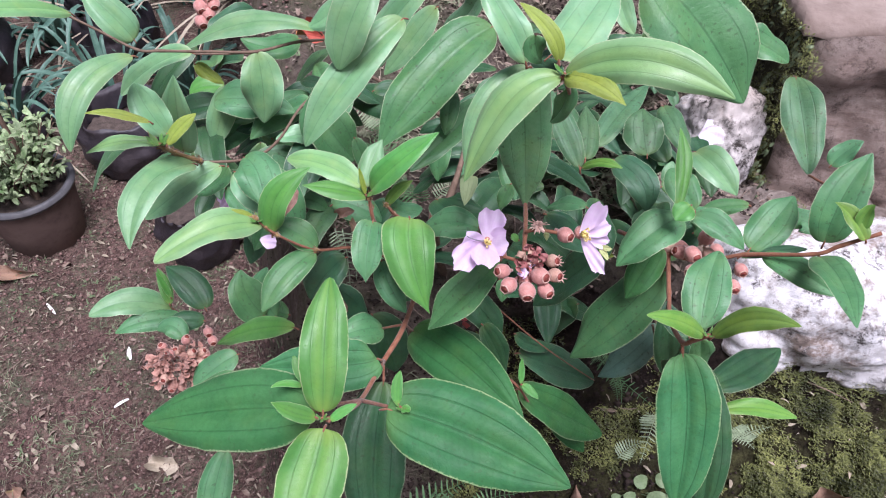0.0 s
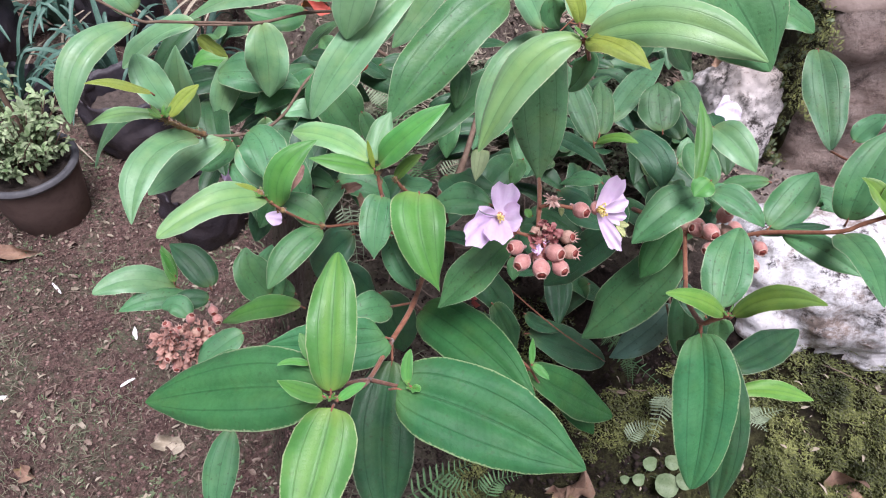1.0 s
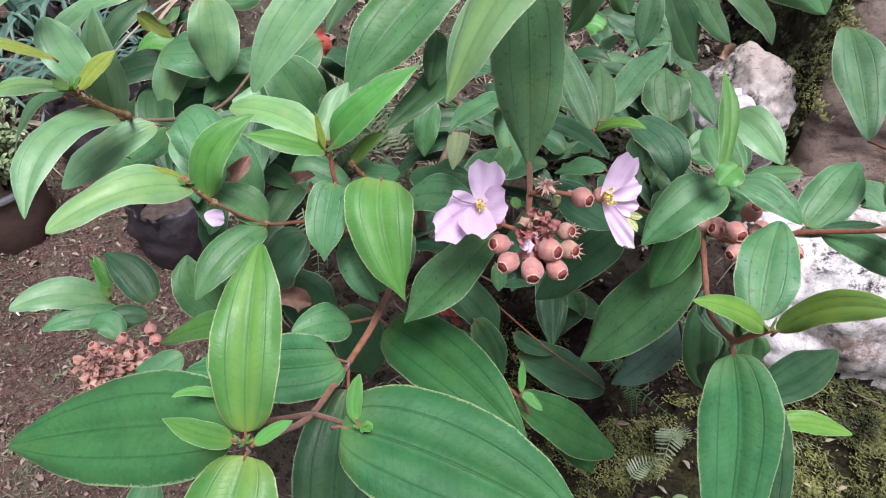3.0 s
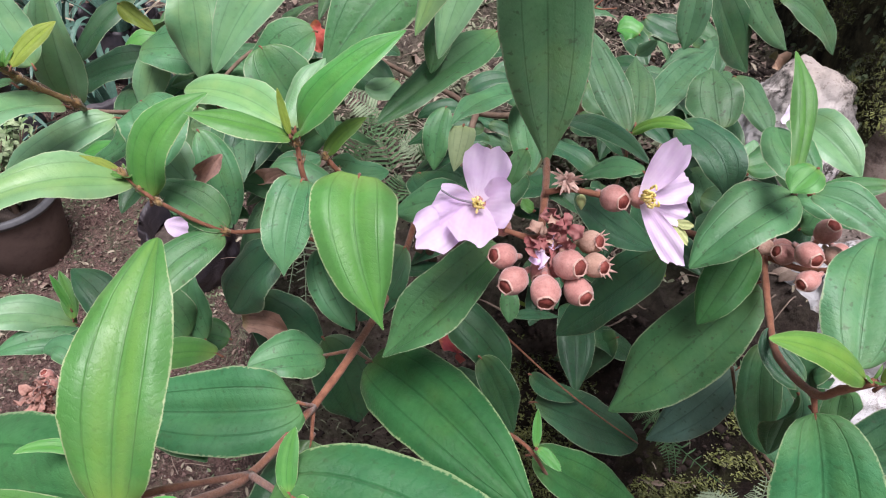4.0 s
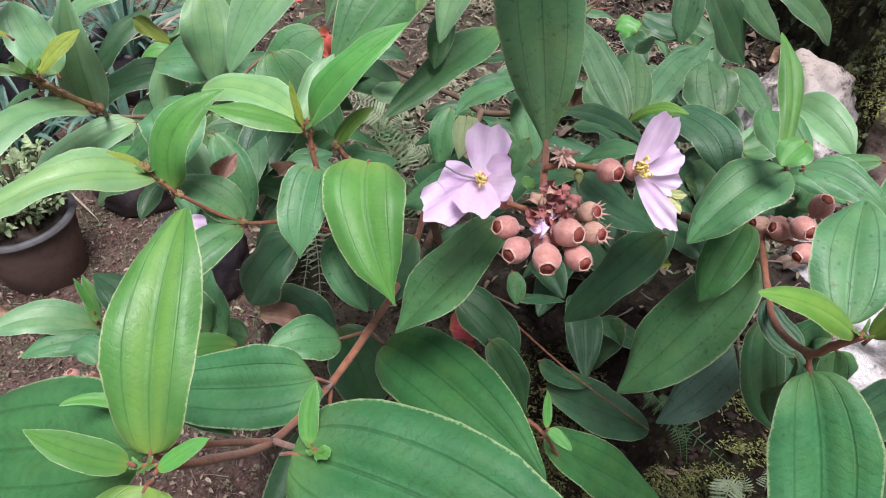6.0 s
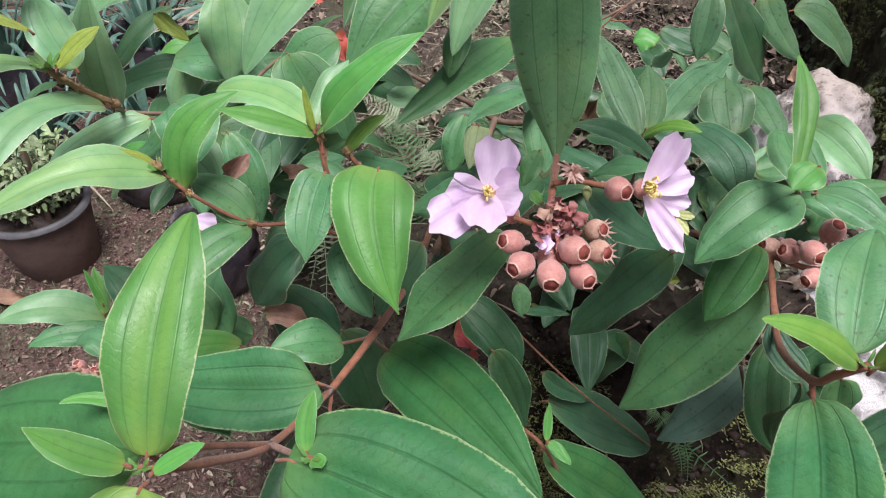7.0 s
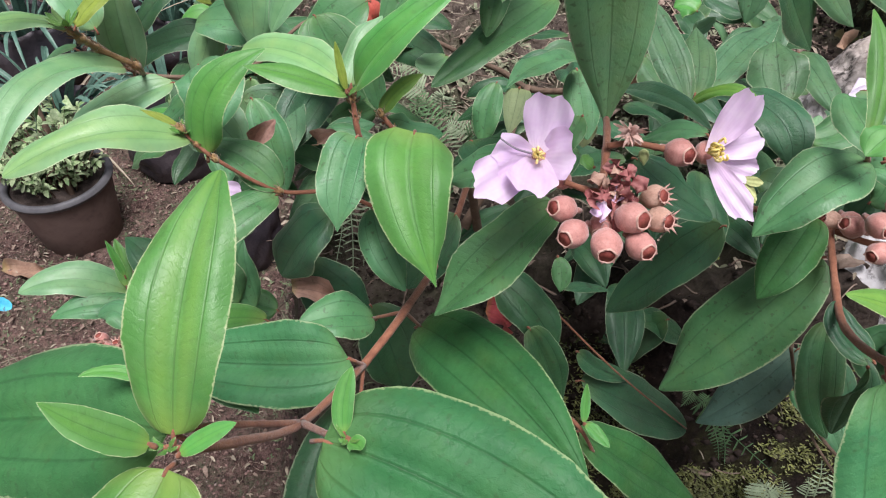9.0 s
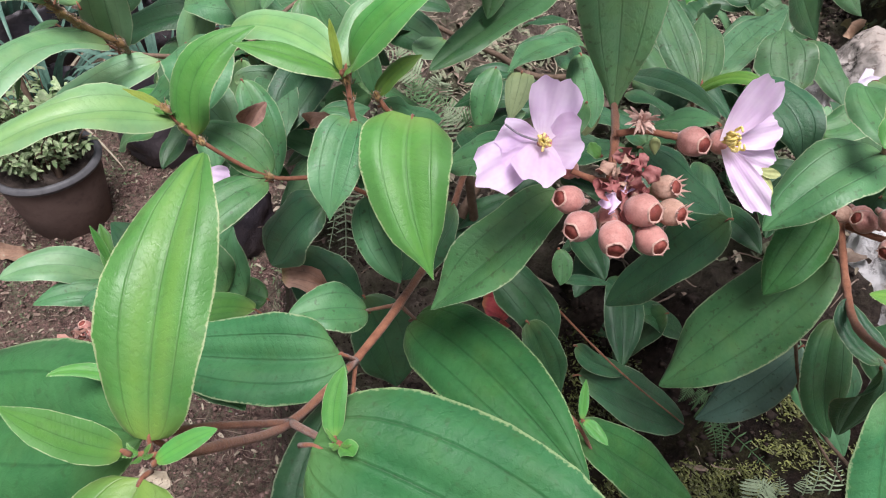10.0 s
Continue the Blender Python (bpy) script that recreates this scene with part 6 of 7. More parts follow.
def grow_bag(place, r, height, seed, label):
    """A slumped black plastic grow bag with folds, open at the top and filled with soil."""
    x, y = place
    z = ground_height(x, y) - 0.015
    ob = thing("grow_bag", (x, y, z), label, "grow bag", "black grow bags")
    bm = bmesh.new()
    rows, sides = 14, 48
    rings = []
    for i in range(rows + 3):
        s = min(i / rows, 1.0)
        ring = []
        for j in range(sides):
            a = 2 * math.pi * j / sides
            q = Vector((math.cos(a), math.sin(a), s * 1.5))
            rr = r * (0.9 + 0.16 * math.sin(math.pi * min(s, 0.9))) + 0.016 * noise.noise(q * 3 + Vector((seed, 0, 0))) + 0.006 * noise.noise(q * 11 + Vector((seed, 0, 0)))
            h = height * s + 0.02 * noise.noise(q * 2.5 + Vector((seed, 4, 0))) * s
            if i > rows:
                rr, h = rr - 0.006 * (i - rows), h - 0.02 * (i - rows) ** 2
            ring.append(bm.verts.new((rr * math.cos(a), rr * math.sin(a), h)))
        rings.append(ring)
    for a, b in zip(rings, rings[1:]):
        for j in range(sides):
            bm.faces.new((a[j], a[(j + 1) % sides], b[(j + 1) % sides], b[j]))
    bm.faces.new(rings[0][::-1])
    part("bag", bm, M_BAG, ob)
    bm = bmesh.new()
    bmesh.ops.create_circle(bm, cap_ends=True, segments=32, radius=r * 0.93)
    bmesh.ops.triangulate(bm, faces=bm.faces)
    bmesh.ops.subdivide_edges(bm, edges=bm.edges, cuts=3, use_grid_fill=True)
    for v in bm.verts:
        v.co.z += height - 0.085 + 0.012 * noise.noise(v.co * 40)
    part("soil", bm, M_POTSOIL, ob, "dark potting soil")
    return ob, z + height - 0.08


def strap_plant(place, z, n, long, seed, label, dry=5):
    """A clump of long blue-green strap leaves that arch outwards, with a few dry ones."""
    ob = thing("strap_leaf_plant", (place[0], place[1], z), label, "plant", "strap-leaf plants")
    rng = random.Random(seed)
    for k in range(n + dry):
        a = rng.uniform(0, 6.28)
        out = Vector((math.cos(a), math.sin(a), 0))
        old = k >= n
        ln = long * rng.uniform(0.6, 1.1)
        reach = rng.uniform(0.25, 0.8) if not old else rng.uniform(0.8, 1.0)
        root = out * rng.uniform(0, 0.05) + Vector((0, 0, -0.01))
        tip = root + out * ln * reach + Vector((0, 0, ln * (0.95 - reach) if not old else -0.03))
        mid = root.lerp(tip, 0.5) + Vector((0, 0, ln * rng.uniform(0.12, 0.3) * (0.4 if old else 1)))
        bm = bmesh.new()
        blade(bm, root, mid, tip, rng.uniform(0.014, 0.024) * (0.5 if old else 1), -out * 0.6 + Vector((0, 0, 1)), rng.uniform(-25, 25), 14, 4, 0.35, 0.1, 0.0, 0.02, k, (0.25, 0.45))
        part("leaf" if not old else "dry_leaf", bm, M_STRAW if old else M_STRAP, ob)
    return ob


for k, (x, y, r, h) in enumerate(((-0.73, 1.25, 0.105, 0.20), (-1.07, 1.60, 0.135, 0.20), (-1.36, 2.20, 0.14, 0.22), (-1.78, 1.95, 0.15, 0.24), (-0.86, 2.18, 0.13, 0.20), (-1.50, 1.66, 0.11, 0.14))):
    bag, top = grow_bag((x, y), r, h, k * 5 + 1, "wrinkled black plastic grow bag standing on soil")
    if k > 1:
        strap_plant((x, y), top, 34, 0.46, k, "clump of arching blue-green strap leaves growing from a black bag", 8)
for k, (x, y) in enumerate(((-1.25, 1.86), (-1.0, 1.94), (-1.62, 2.22), (-0.95, 2.5), (-1.25, 2.62), (-1.9, 2.55), (-0.72, 1.85))):
    strap_plant((x, y), ground_height(x, y), 34, 0.44, 21 + k, "clump of arching blue-green strap leaves growing in the bed", 12)


# ---- ground cover and litter ----
def scatter(name, n, seed, region, maker, mats, label, category):
    """Many small bits laid on the ground, as one body of stuff."""
    rng = random.Random(seed)
    bm = bmesh.new()
    x0, x1, y0, y1 = region
    for k in range(n):
        x, y = rng.uniform(x0, x1), rng.uniform(y0, y1)
        rim = min(x - x0, x1 - x, y - y0, y1 - y) / (0.2 * min(x1 - x0, y1 - y0))
        if rng.random() > rim + 0.1:
            continue
        maker(bm, Vector((x, y, ground_height(x, y))), rng, k)
    return tagged(mesh_object(name, bm, mats), label, category, kind="stuff")


def crumb(bm, p, rng, k):
    r = 0.0012 + 0.0062 * rng.random() ** 5
    vs = [bm.verts.new(p + Vector((dx * rng.uniform(0.6, 1.3), dy * rng.uniform(0.6, 1.3), dz * rng.uniform(0.4, 0.9) + 0.3)) * r) for dx, dy, dz in ((1, 0, 0), (-1, 0, 0), (0, 1, 0), (0, -1, 0), (0, 0, 1), (0, 0, -1))]
    for a, b, c in ((0, 2, 4), (2, 1, 4), (1, 3, 4), (3, 0, 4), (2, 0, 5), (1, 2, 5), (3, 1, 5), (0, 3, 5)):
        bm.faces.new((vs[a], vs[b], vs[c]))


def fine_crumb(bm, p, rng, k):
    n0 = len(bm.verts)
    crumb(bm, p, rng, k)
    bm.verts.ensure_lookup_table()
    for v in bm.verts[n0:]:
        v.co = p + (v.co - p) * 0.5


def twig(bm, p, rng, k):
    a = rng.uniform(0, 6.28)
    ln = 0.012 + 0.05 * rng.random() ** 2
    d = Vector((math.cos(a), math.sin(a), rng.uniform(-0.1, 0.25))) * ln
    bend = Vector((rng.uniform(-0.3, 0.3), rng.uniform(-0.3, 0.3), 0.1)) * ln
    tube(bm, [p + Vector((0, 0, 0.002)), p + d * 0.5 + bend, p + d + Vector((0, 0, 0.002))], rng.uniform(0.0006, 0.0014), 0.0005, 4, 2)


def chip(bm, p, rng, k):
    a = rng.uniform(0, 6.28)
    ln = 0.004 + 0.016 * rng.random() ** 3
    d = Vector((math.cos(a), math.sin(a), rng.uniform(0, 0.3))) * ln
    blade(bm, p + Vector((0, 0, 0.003)), p + d * 0.5 + Vector((0, 0, 0.005)), p + d + Vector((0, 0, 0.003)), ln * rng.uniform(0.15, 0.5), (rng.uniform(-0.5, 0.5), rng.uniform(-0.5, 0.5), 1), 0, 4, 3, 0.3, 0.1, 0, 0.1, k)


def weed(bm, p, rng, k):
    n = noise.noise(p * 5.5 + Vector((3, 1, 0)))
    if n < 0.05:
        return
    for q in range(rng.randint(3, 6)):
        a = rng.uniform(0, 6.28)
        ln = rng.uniform(0.004, 0.011)
        d = Vector((math.cos(a), math.sin(a), rng.uniform(0.3, 1.2))) * ln
        blade(bm, p, p + d * 0.6, p + d + Vector((0, 0, -0.002)), ln * rng.uniform(0.25, 0.5), (0, -0.3, 1), 0, 4, 2, 0.2, 0.1, 0, 0, k)


def grass(bm, p, rng, k):
    if noise.noise(p * 4.0 + Vector((9, 2, 0))) < 0.12:
        return
    a = rng.uniform(0, 6.28)
    ln = rng.uniform(0.010, 0.028)
    d = Vector((math.cos(a), math.sin(a), rng.uniform(0.4, 1.2))).normalized() * ln
    blade(bm, p, p + d * 0.6 + Vector((0, 0, 0.2 * ln)), p + d, 0.0014, (0, -0.4, 1), 0, 4, 2, 0.3, 0, 0, 0, k, (0.3, 0.6))


def moss(bm, p, rng, k):
    if noise.noise(p * 9 + Vector((1, 7, 0))) + 0.5 * noise.noise(p * 40) < -0.08:
        return
    for q in range(6):
        a = rng.uniform(0, 6.28)
        ln = rng.uniform(0.0022, 0.0072)
        d = Vector((0.8 * math.cos(a), 0.8 * math.sin(a) - 0.3, rng.uniform(0.3, 1.0))) * ln
        at = p + Vector((rng.uniform(-0.005, 0.005), rng.uniform(-0.005, 0.005), 0.006 * max(noise.noise(p * 60), 0)))
        w = Vector((math.sin(a), -math.cos(a), 0)) * ln * 0.15
        bm.faces.new([bm.verts.new(v) for v in (at, at + d * 0.5 + w, at + d, at + d * 0.5 - w)])


M_GRIT = plain("pale_grit", (0.22, 0.170, 0.150), (0.40, 0.33, 0.29), 60, 0.9)
M_GRASS = plain("grass_grey_green", (0.135, 0.160, 0.095), (0.290, 0.305, 0.200), 30, 0.7, 0.2, 0.0005, 0.3, 0.0, 0.15)
LEFT, BANK = (-1.85, -0.22, 0.12, 2.0), (-0.02, 0.85, 0.20, 0.51)
scatter("soil_crumbs", 26000, 1, LEFT, crumb, M_CRUMB, "loose crumbs of reddish-brown soil", "soil crumbs")
scatter("soil_grit", 14000, 51, LEFT, fine_crumb, M_GRIT, "pale grains of grit on the soil", "grit")
scatter("dark_crumbs", 9000, 52, LEFT, fine_crumb, M_EARTH, "dark damp crumbs of soil", "soil crumbs")
scatter("twig_litter", 2600, 2, LEFT, twig, M_LITTER, "fine dry twigs and roots lying on soil", "litter")
scatter("dry_litter", 2300, 3, LEFT, chip, M_LITTER, "small dry brown leaf bits on soil", "litter")
def litter_leaf(bm, p, rng, k):
    a = rng.uniform(0, 6.28)
    ln = rng.uniform(0.009, 0.025)
    d = Vector((math.cos(a), math.sin(a), rng.uniform(-0.05, 0.35))) * ln
    up = Vector((rng.uniform(-0.5, 0.5), rng.uniform(-0.6, 0.3), 1))
    blade(bm, p + Vector((0, 0, 0.003)), p + d * 0.5 + Vector((0, 0, rng.uniform(0.004, 0.011))), p + d + Vector((0, 0, 0.003)), ln * rng.uniform(0.25, 0.55), up, rng.uniform(-30, 30), 7, 5, rng.uniform(0.1, 0.5), 0.2, 0, 0.3, k, (0.45, 0.5), rng.uniform(-90, 90), 0.06)


scatter("leaf_litter", 300, 61, LEFT, litter_leaf, M_STRAW, "curled pale dry leaves lying on the soil", "litter")
scatter("brown_leaf_litter", 360, 62, LEFT, litter_leaf, M_LITTER, "curled brown dry leaves lying on the soil", "litter")
scatter("shade_leaf_litter", 260, 63, (-0.3, 0.35, 0.55, 1.4), litter_leaf, M_LITTER, "curled brown dry leaves under the shrub", "litter")
scatter("low_weeds", 4200, 4, LEFT, weed, M_WEED, "tiny green weeds spreading on bare soil", "weeds")
scatter("short_grass", 10000, 5, (-1.65, -0.25, 0.1, 1.1), grass, M_GRASS, "sparse short grass on the soil", "grass")
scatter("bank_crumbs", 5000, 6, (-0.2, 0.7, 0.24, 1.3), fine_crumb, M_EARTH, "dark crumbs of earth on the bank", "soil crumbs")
scatter("bank_litter", 900, 7, (-0.25, 0.45, 0.45, 1.5), twig, M_LITTER, "dry grass and twigs under the shrub", "litter")
scatter("pale_chips", 3000, 31, LEFT, chip, M_STRAW, "pale straw-coloured bits scattered on soil", "litter")
scatter("shade_weeds", 5000, 32, (-0.25, 0.42, 0.6, 1.4), weed, M_GRASS, "small grey-green weeds under the shrub", "weeds")
scatter("shade_chips", 1500, 33, (-0.25, 0.42, 0.55, 1.4), chip, M_STRAW, "pale dry leaf bits under the shrub", "litter")
scatter("bank_straw", 1500, 17, (-0.3, 0.3, 0.6, 1.6), twig, M_STRAW, "pale dry straw under the shrub", "litter")
scatter("bank_leaves", 500, 8, (-0.3, 0.45, 0.4, 1.5), chip, M_LITTER, "fallen dry leaf bits under the shrub", "litter")
scatter("moss", 60000, 9, BANK, moss, M_MOSS, "olive-green moss tufts on the bank", "moss")
scatter("gap_moss", 3500, 43, (0.40, 0.52, 0.70, 0.90), moss, M_MOSS, "dark moss between the stone and the wall", "moss")
GAP = (0.12, 0.45, 0.70, 1.35)
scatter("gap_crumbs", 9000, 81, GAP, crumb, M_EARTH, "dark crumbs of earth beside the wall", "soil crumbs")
scatter("gap_litter", 1500, 82, GAP, chip, M_LITTER, "small dry leaf bits beside the wall", "litter")
scatter("gap_grit", 1400, 83, GAP, fine_crumb, M_GRIT, "pale grit beside the wall", "grit")
scatter("gap_leaves", 170, 84, GAP, litter_leaf, M_LITTER, "curled brown dry leaves beside the wall", "litter")
scatter("gap_weeds", 3500, 85, GAP, weed, M_GRASS, "small grey-green weeds beside the wall", "weeds")
end_moss, end_weed = bmesh.new(), bmesh.new()
for k in range(5200):
    rng = random.Random(k + 900)
    p = Vector((0.436, rng.uniform(0.74, 1.30), rng.uniform(0.70, 1.015)))
    p.x -= 0.012 + 0.016 * noise.noise(p * 22)
    moss(end_moss, p, rng, k)
    if k % 9 == 0 and noise.noise(p * 11) > 0.0:
        for q in range(4):
            a, ln = rng.uniform(0, 6.28), rng.uniform(0.003, 0.009)
            d = Vector((-0.7, 0.6 * math.cos(a), 0.8 * math.sin(a))).normalized() * ln
            blade(end_weed, p, p + d * 0.5, p + d + Vector((0, 0, -0.004)), ln * 0.5, (-0.5, -0.5, 0.7), 0, 4, 3, 0.2, 0.1, 0, 0.05, k)
tagged(mesh_object("wall_moss", end_moss, M_MOSS), "olive moss growing on the dark end of the wall", "moss", kind="stuff")
tagged(mesh_object("wall_weeds", end_weed, M_WEED), "small pale weeds growing on the dark wall end", "weeds", kind="stuff")
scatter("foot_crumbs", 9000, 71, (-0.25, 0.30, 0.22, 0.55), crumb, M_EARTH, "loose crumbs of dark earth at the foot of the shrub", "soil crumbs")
scatter("foot_weeds", 2600, 72, (-0.22, 0.16, 0.22, 0.50), grass, M_GRASS, "sparse short grass at the foot of the shrub", "grass")
scatter("moss_crumbs", 6000, 41, BANK, fine_crumb, M_EARTH, "brown crumbs of earth among the moss", "soil crumbs")
scatter("moss_chips", 350, 42, BANK, chip, M_STRAW, "pale dry bits lying on the moss", "litter")
scatter("bed_straw", 1500, 10, (-1.9, -0.6, 1.5, 2.6), twig, M_STRAW, "pale dry straw among the strap leaves", "litter")
scatter("bed_chips", 500, 12, (-1.7, -0.6, 1.2, 2.3), chip, M_LITTER, "fallen brown leaf bits between the pots", "litter")


def fallen_leaf(mat, place, way, long, wide, label, category="fallen leaf", lift=0.006):
    """One fallen leaf or scrap lying on the ground."""
    x, y, z = place
    ob = thing("fallen_leaf" if category == "fallen leaf" else category, (x, y, z), label, category, "fallen leaves" if category == "fallen leaf" else "scraps and petals")
    d = Vector(way).normalized() * long
    bm = bmesh.new()
    curl = category == "fallen leaf"
    blade(bm, -d / 2 + Vector((0, 0, 0.002)), Vector((0, 0, lift)), d / 2 + Vector((0, 0, 0.004)), wide * (0.8 if curl else 1), (0.15, -0.35, 1) if curl else (0, -0.6, 0.8), 8 if curl else 0, 14, 10, 0.42 if curl else 0.1, -0.2 if curl else 0.05, 0.02, 0.55 if curl else 0.06, int(1000 * abs(x)), (0.5, 0.62) if curl else (0.42, 0.45), 60 if curl else 5, 0.06 if curl else 0.03, 0.3 if curl else 0)
    part("blade", bm, LEAF[mat] if mat in LEAF else mat, ob)
    return ob


fallen_leaf("dead", (-1.2249, 1.0690, ground_height(-1.2249, 1.0690)), (0.165, 0.019, 0.001), 0.1657, 0.0524, "dry tan leaf lying on bare soil", "fallen leaf")
fallen_leaf(M_PAPER, (-0.8033, 0.8618, ground_height(-0.8033, 0.8618)), (0.023, -0.037, 0.001), 0.0438, 0.0129, "small white paper scrap lying on soil", "scrap")
fallen_leaf(M_PAPER, (-1.0571, 0.9753, ground_height(-1.0571, 0.9753)), (0.043, -0.034, 0.002), 0.0548, 0.0077, "tiny curled white scrap on soil", "scrap")
fallen_leaf(M_PAPER, (-1.0393, 0.6637, ground_height(-1.0393, 0.6637)), (0.036, 0.002, 0.001), 0.0361, 0.0096, "small white scrap on soil", "scrap")
fallen_leaf(M_PAPER, (-0.7680, 0.7253, ground_height(-0.7680, 0.7253)), (0.027, 0.026, -0.001), 0.0380, 0.0068, "thin pale stick scrap on soil", "scrap")
fallen_leaf(M_STRAW, (-0.6173, 0.5915, ground_height(-0.6173, 0.5915)), (0.077, 0.001, 0.000), 0.0769, 0.0478, "pale dry leaf curled on the soil", "fallen leaf")
fallen_leaf("dead", (-0.9006, 0.4986, ground_height(-0.9006, 0.4986)), (0.043, -0.014, -0.002), 0.0455, 0.0350, "small brown dead leaf on soil", "fallen leaf")
fallen_leaf(M_BLUE, (-1.2365, 0.9592, ground_height(-1.2365, 0.9592)), (0.053, -0.014, 0.000), 0.0552, 0.0331, "bright blue plastic scrap on soil", "scrap")
fallen_leaf("dead", (0.1801, 0.3773, ground_height(0.1801, 0.3773)), (0.012, 0.027, 0.048), 0.0568, 0.0336, "dry pinkish-brown leaf on the bank", "fallen leaf")
fallen_leaf("dead", (0.1602, 0.3722, ground_height(0.1602, 0.3722)), (0.021, 0.007, 0.019), 0.0295, 0.0293, "dry reddish-brown leaf on the bank", "fallen leaf")
fallen_leaf("dead", (0.4864, 0.3589, ground_height(0.4864, 0.3589)), (0.038, 0.011, 0.018), 0.0434, 0.0538, "dry beige leaf lying on moss", "fallen leaf")
fallen_leaf("yellow", (0.1739, 0.5419, 0.8543), (0.019, -0.002, 0.004), 0.0191, 0.0127, "small yellow fallen leaf under the shrub", "fallen leaf")
fallen_leaf("red", (0.0045, 0.4040, 0.9000), (0.8, 0.1, -0.6), 0.0240, 0.0270, "withered red leaf low in the shrub", "fallen leaf")
fallen_leaf("red", (-0.1310, 0.5887, 1.0302), (0.011, -0.006, -0.019), 0.0225, 0.0230, "withered red leaf caught on a twig", "fallen leaf")
fallen_leaf("faded", (-0.1149, 0.3685, 0.9412), (0.6, 0.1, -0.25), 0.0300, 0.0230, "withered pinkish-brown leaf under the shrub", "fallen leaf")
fallen_leaf("faded", (-0.1590, 0.4310, 1.0150), (0.5, 0.5, 0.7), 0.0270, 0.0160, "withered pink leaf caught among stems", "fallen leaf")
fallen_leaf("faded", (-0.0951, 0.3821, 1.0556), (0.7, 0.1, 0.3), 0.0140, 0.0100, "small withered pink leaf caught on a leaf", "fallen leaf")
fallen_leaf("red", (-0.1973, 0.7035, 1.0212), (0.033, 0.005, -0.007), 0.0345, 0.0278, "withered red leaf caught on a twig", "fallen leaf")
fallen_leaf("dead", (0.0875, 0.6256, 0.9751), (0.011, 0.009, 0.018), 0.0230, 0.0246, "withered brown leaf behind the hanging leaf", "fallen leaf")
white_petal = thing("petal", (0.2875, 0.6583, 0.9566), "fallen pale petal lying on the white stone", "petal", "scraps and petals")
petal(white_petal, (0.2740, 0.6560, 0.9570), (0.2880, 0.6590, 0.9600), (0.3010, 0.6520, 0.9540), 0.0250, (0.1, -0.7, 0.7), 5, M_PALEPETAL, 0.3)
petal(white_petal, (0.2760, 0.6560, 0.9560), (0.2860, 0.6680, 0.9640), (0.2930, 0.6760, 0.9640), 0.0170, (0.1, -0.7, 0.7), 8, M_PALEPETAL, 0.4)
lilac_petal = thing("petal", (-0.1762, 0.4012, 0.9948), "fallen lilac petal caught on a leaf", "petal", "scraps and petals")
petal(lilac_petal, (-0.1825, 0.4015, 0.9980), (-0.1762, 0.4005, 0.9965), (-0.1690, 0.4020, 0.9915), 0.0140, (0.1, -0.6, 0.8), 11, M_PETAL, 0.3)
fallen_leaf("dead", (-0.0854, 0.3601, 1.0634), (0.006, -0.007, -0.008), 0.0124, 0.0069, "withered bud scale on a twig", "fallen leaf")
fallen_leaf("dead", (0.2868, 0.7521, 0.9608), (0.010, -0.009, -0.010), 0.0164, 0.0189, "pink dry leaf lying on the white stone", "fallen leaf")


def fern(root, mid, tip, wide, label, pale=False, hint=(0.0, -0.7, 0.7), n=13):
    """One fern frond: a thin rachis and two rows of narrow toothed leaflets."""
    root, mid, tip = Vector(root), Vector(mid), Vector(tip)
    ob = thing("fern_frond", root, label, "fern", "fern fronds")
    stem, leaves = bmesh.new(), bmesh.new()
    z = Vector((0, 0, 0))
    m, t = mid - root, tip - root
    tube(stem, [z, m, t], 0.0007, 0.0003, 5, 6)
    rows = points_along([z, m, t], n)
    h = Vector(hint).normalized()
    for k, (p, w) in enumerate(rows[1:-1]):
        s = (k + 1) / n
        ln = wide * 0.62 * (1.02 - s) ** 0.8 * min(1.0, 0.55 + 2.2 * s)
        side = w.cross(h).normalized()
        for sg in (-1, 1):
            d = (side * sg + w * 0.35 - h * 0.15).normalized() * ln
            blade(leaves, p, p + d * 0.5 + h * 0.06 * ln, p + d, ln * 0.15, h, 0, 5, 2, 0.1, 0, 0, 0.05, k)
            for q in range(1, 5):
                e = p + d * q / 5
                o = (w * 0.9 + side * sg * 0.4).normalized() * ln * 0.10
                for sg2 in (-1, 1):
                    blade(leaves, e, e + o * sg2 * 0.5, e + o * sg2, ln * 0.07, h, 0, 2, 2, 0, 0, 0, 0, q)
    part("rachis", stem, M_FERNPALE if pale else M_FERN, ob)
    part("frond_blade", leaves, M_FERNPALE if pale else M_FERN, ob)
    return ob


fern((-0.1352, 0.7076, 0.8003), (-0.1278, 0.7274, 0.8240), (-0.1212, 0.7685, 0.8457), 0.0475, "small green fern frond on the shady bank")
fern((-0.0993, 0.7352, 0.7921), (-0.1156, 0.7525, 0.8202), (-0.1441, 0.7600, 0.8410), 0.0417, "small green fern frond on the shady bank")
fern((-0.1391, 0.7024, 0.8285), (-0.1347, 0.7186, 0.8493), (-0.1070, 0.7316, 0.8589), 0.0331, "small green fern frond on the shady bank")
fern((-0.1287, 0.7880, 0.8409), (-0.1500, 0.7907, 0.8534), (-0.1842, 0.7895, 0.8669), 0.0427, "small green fern frond on the shady bank", True)
fern((-0.1371, 0.7988, 0.8615), (-0.1579, 0.7994, 0.8712), (-0.1900, 0.7791, 0.8529), 0.0313, "small green fern frond on the shady bank", True)
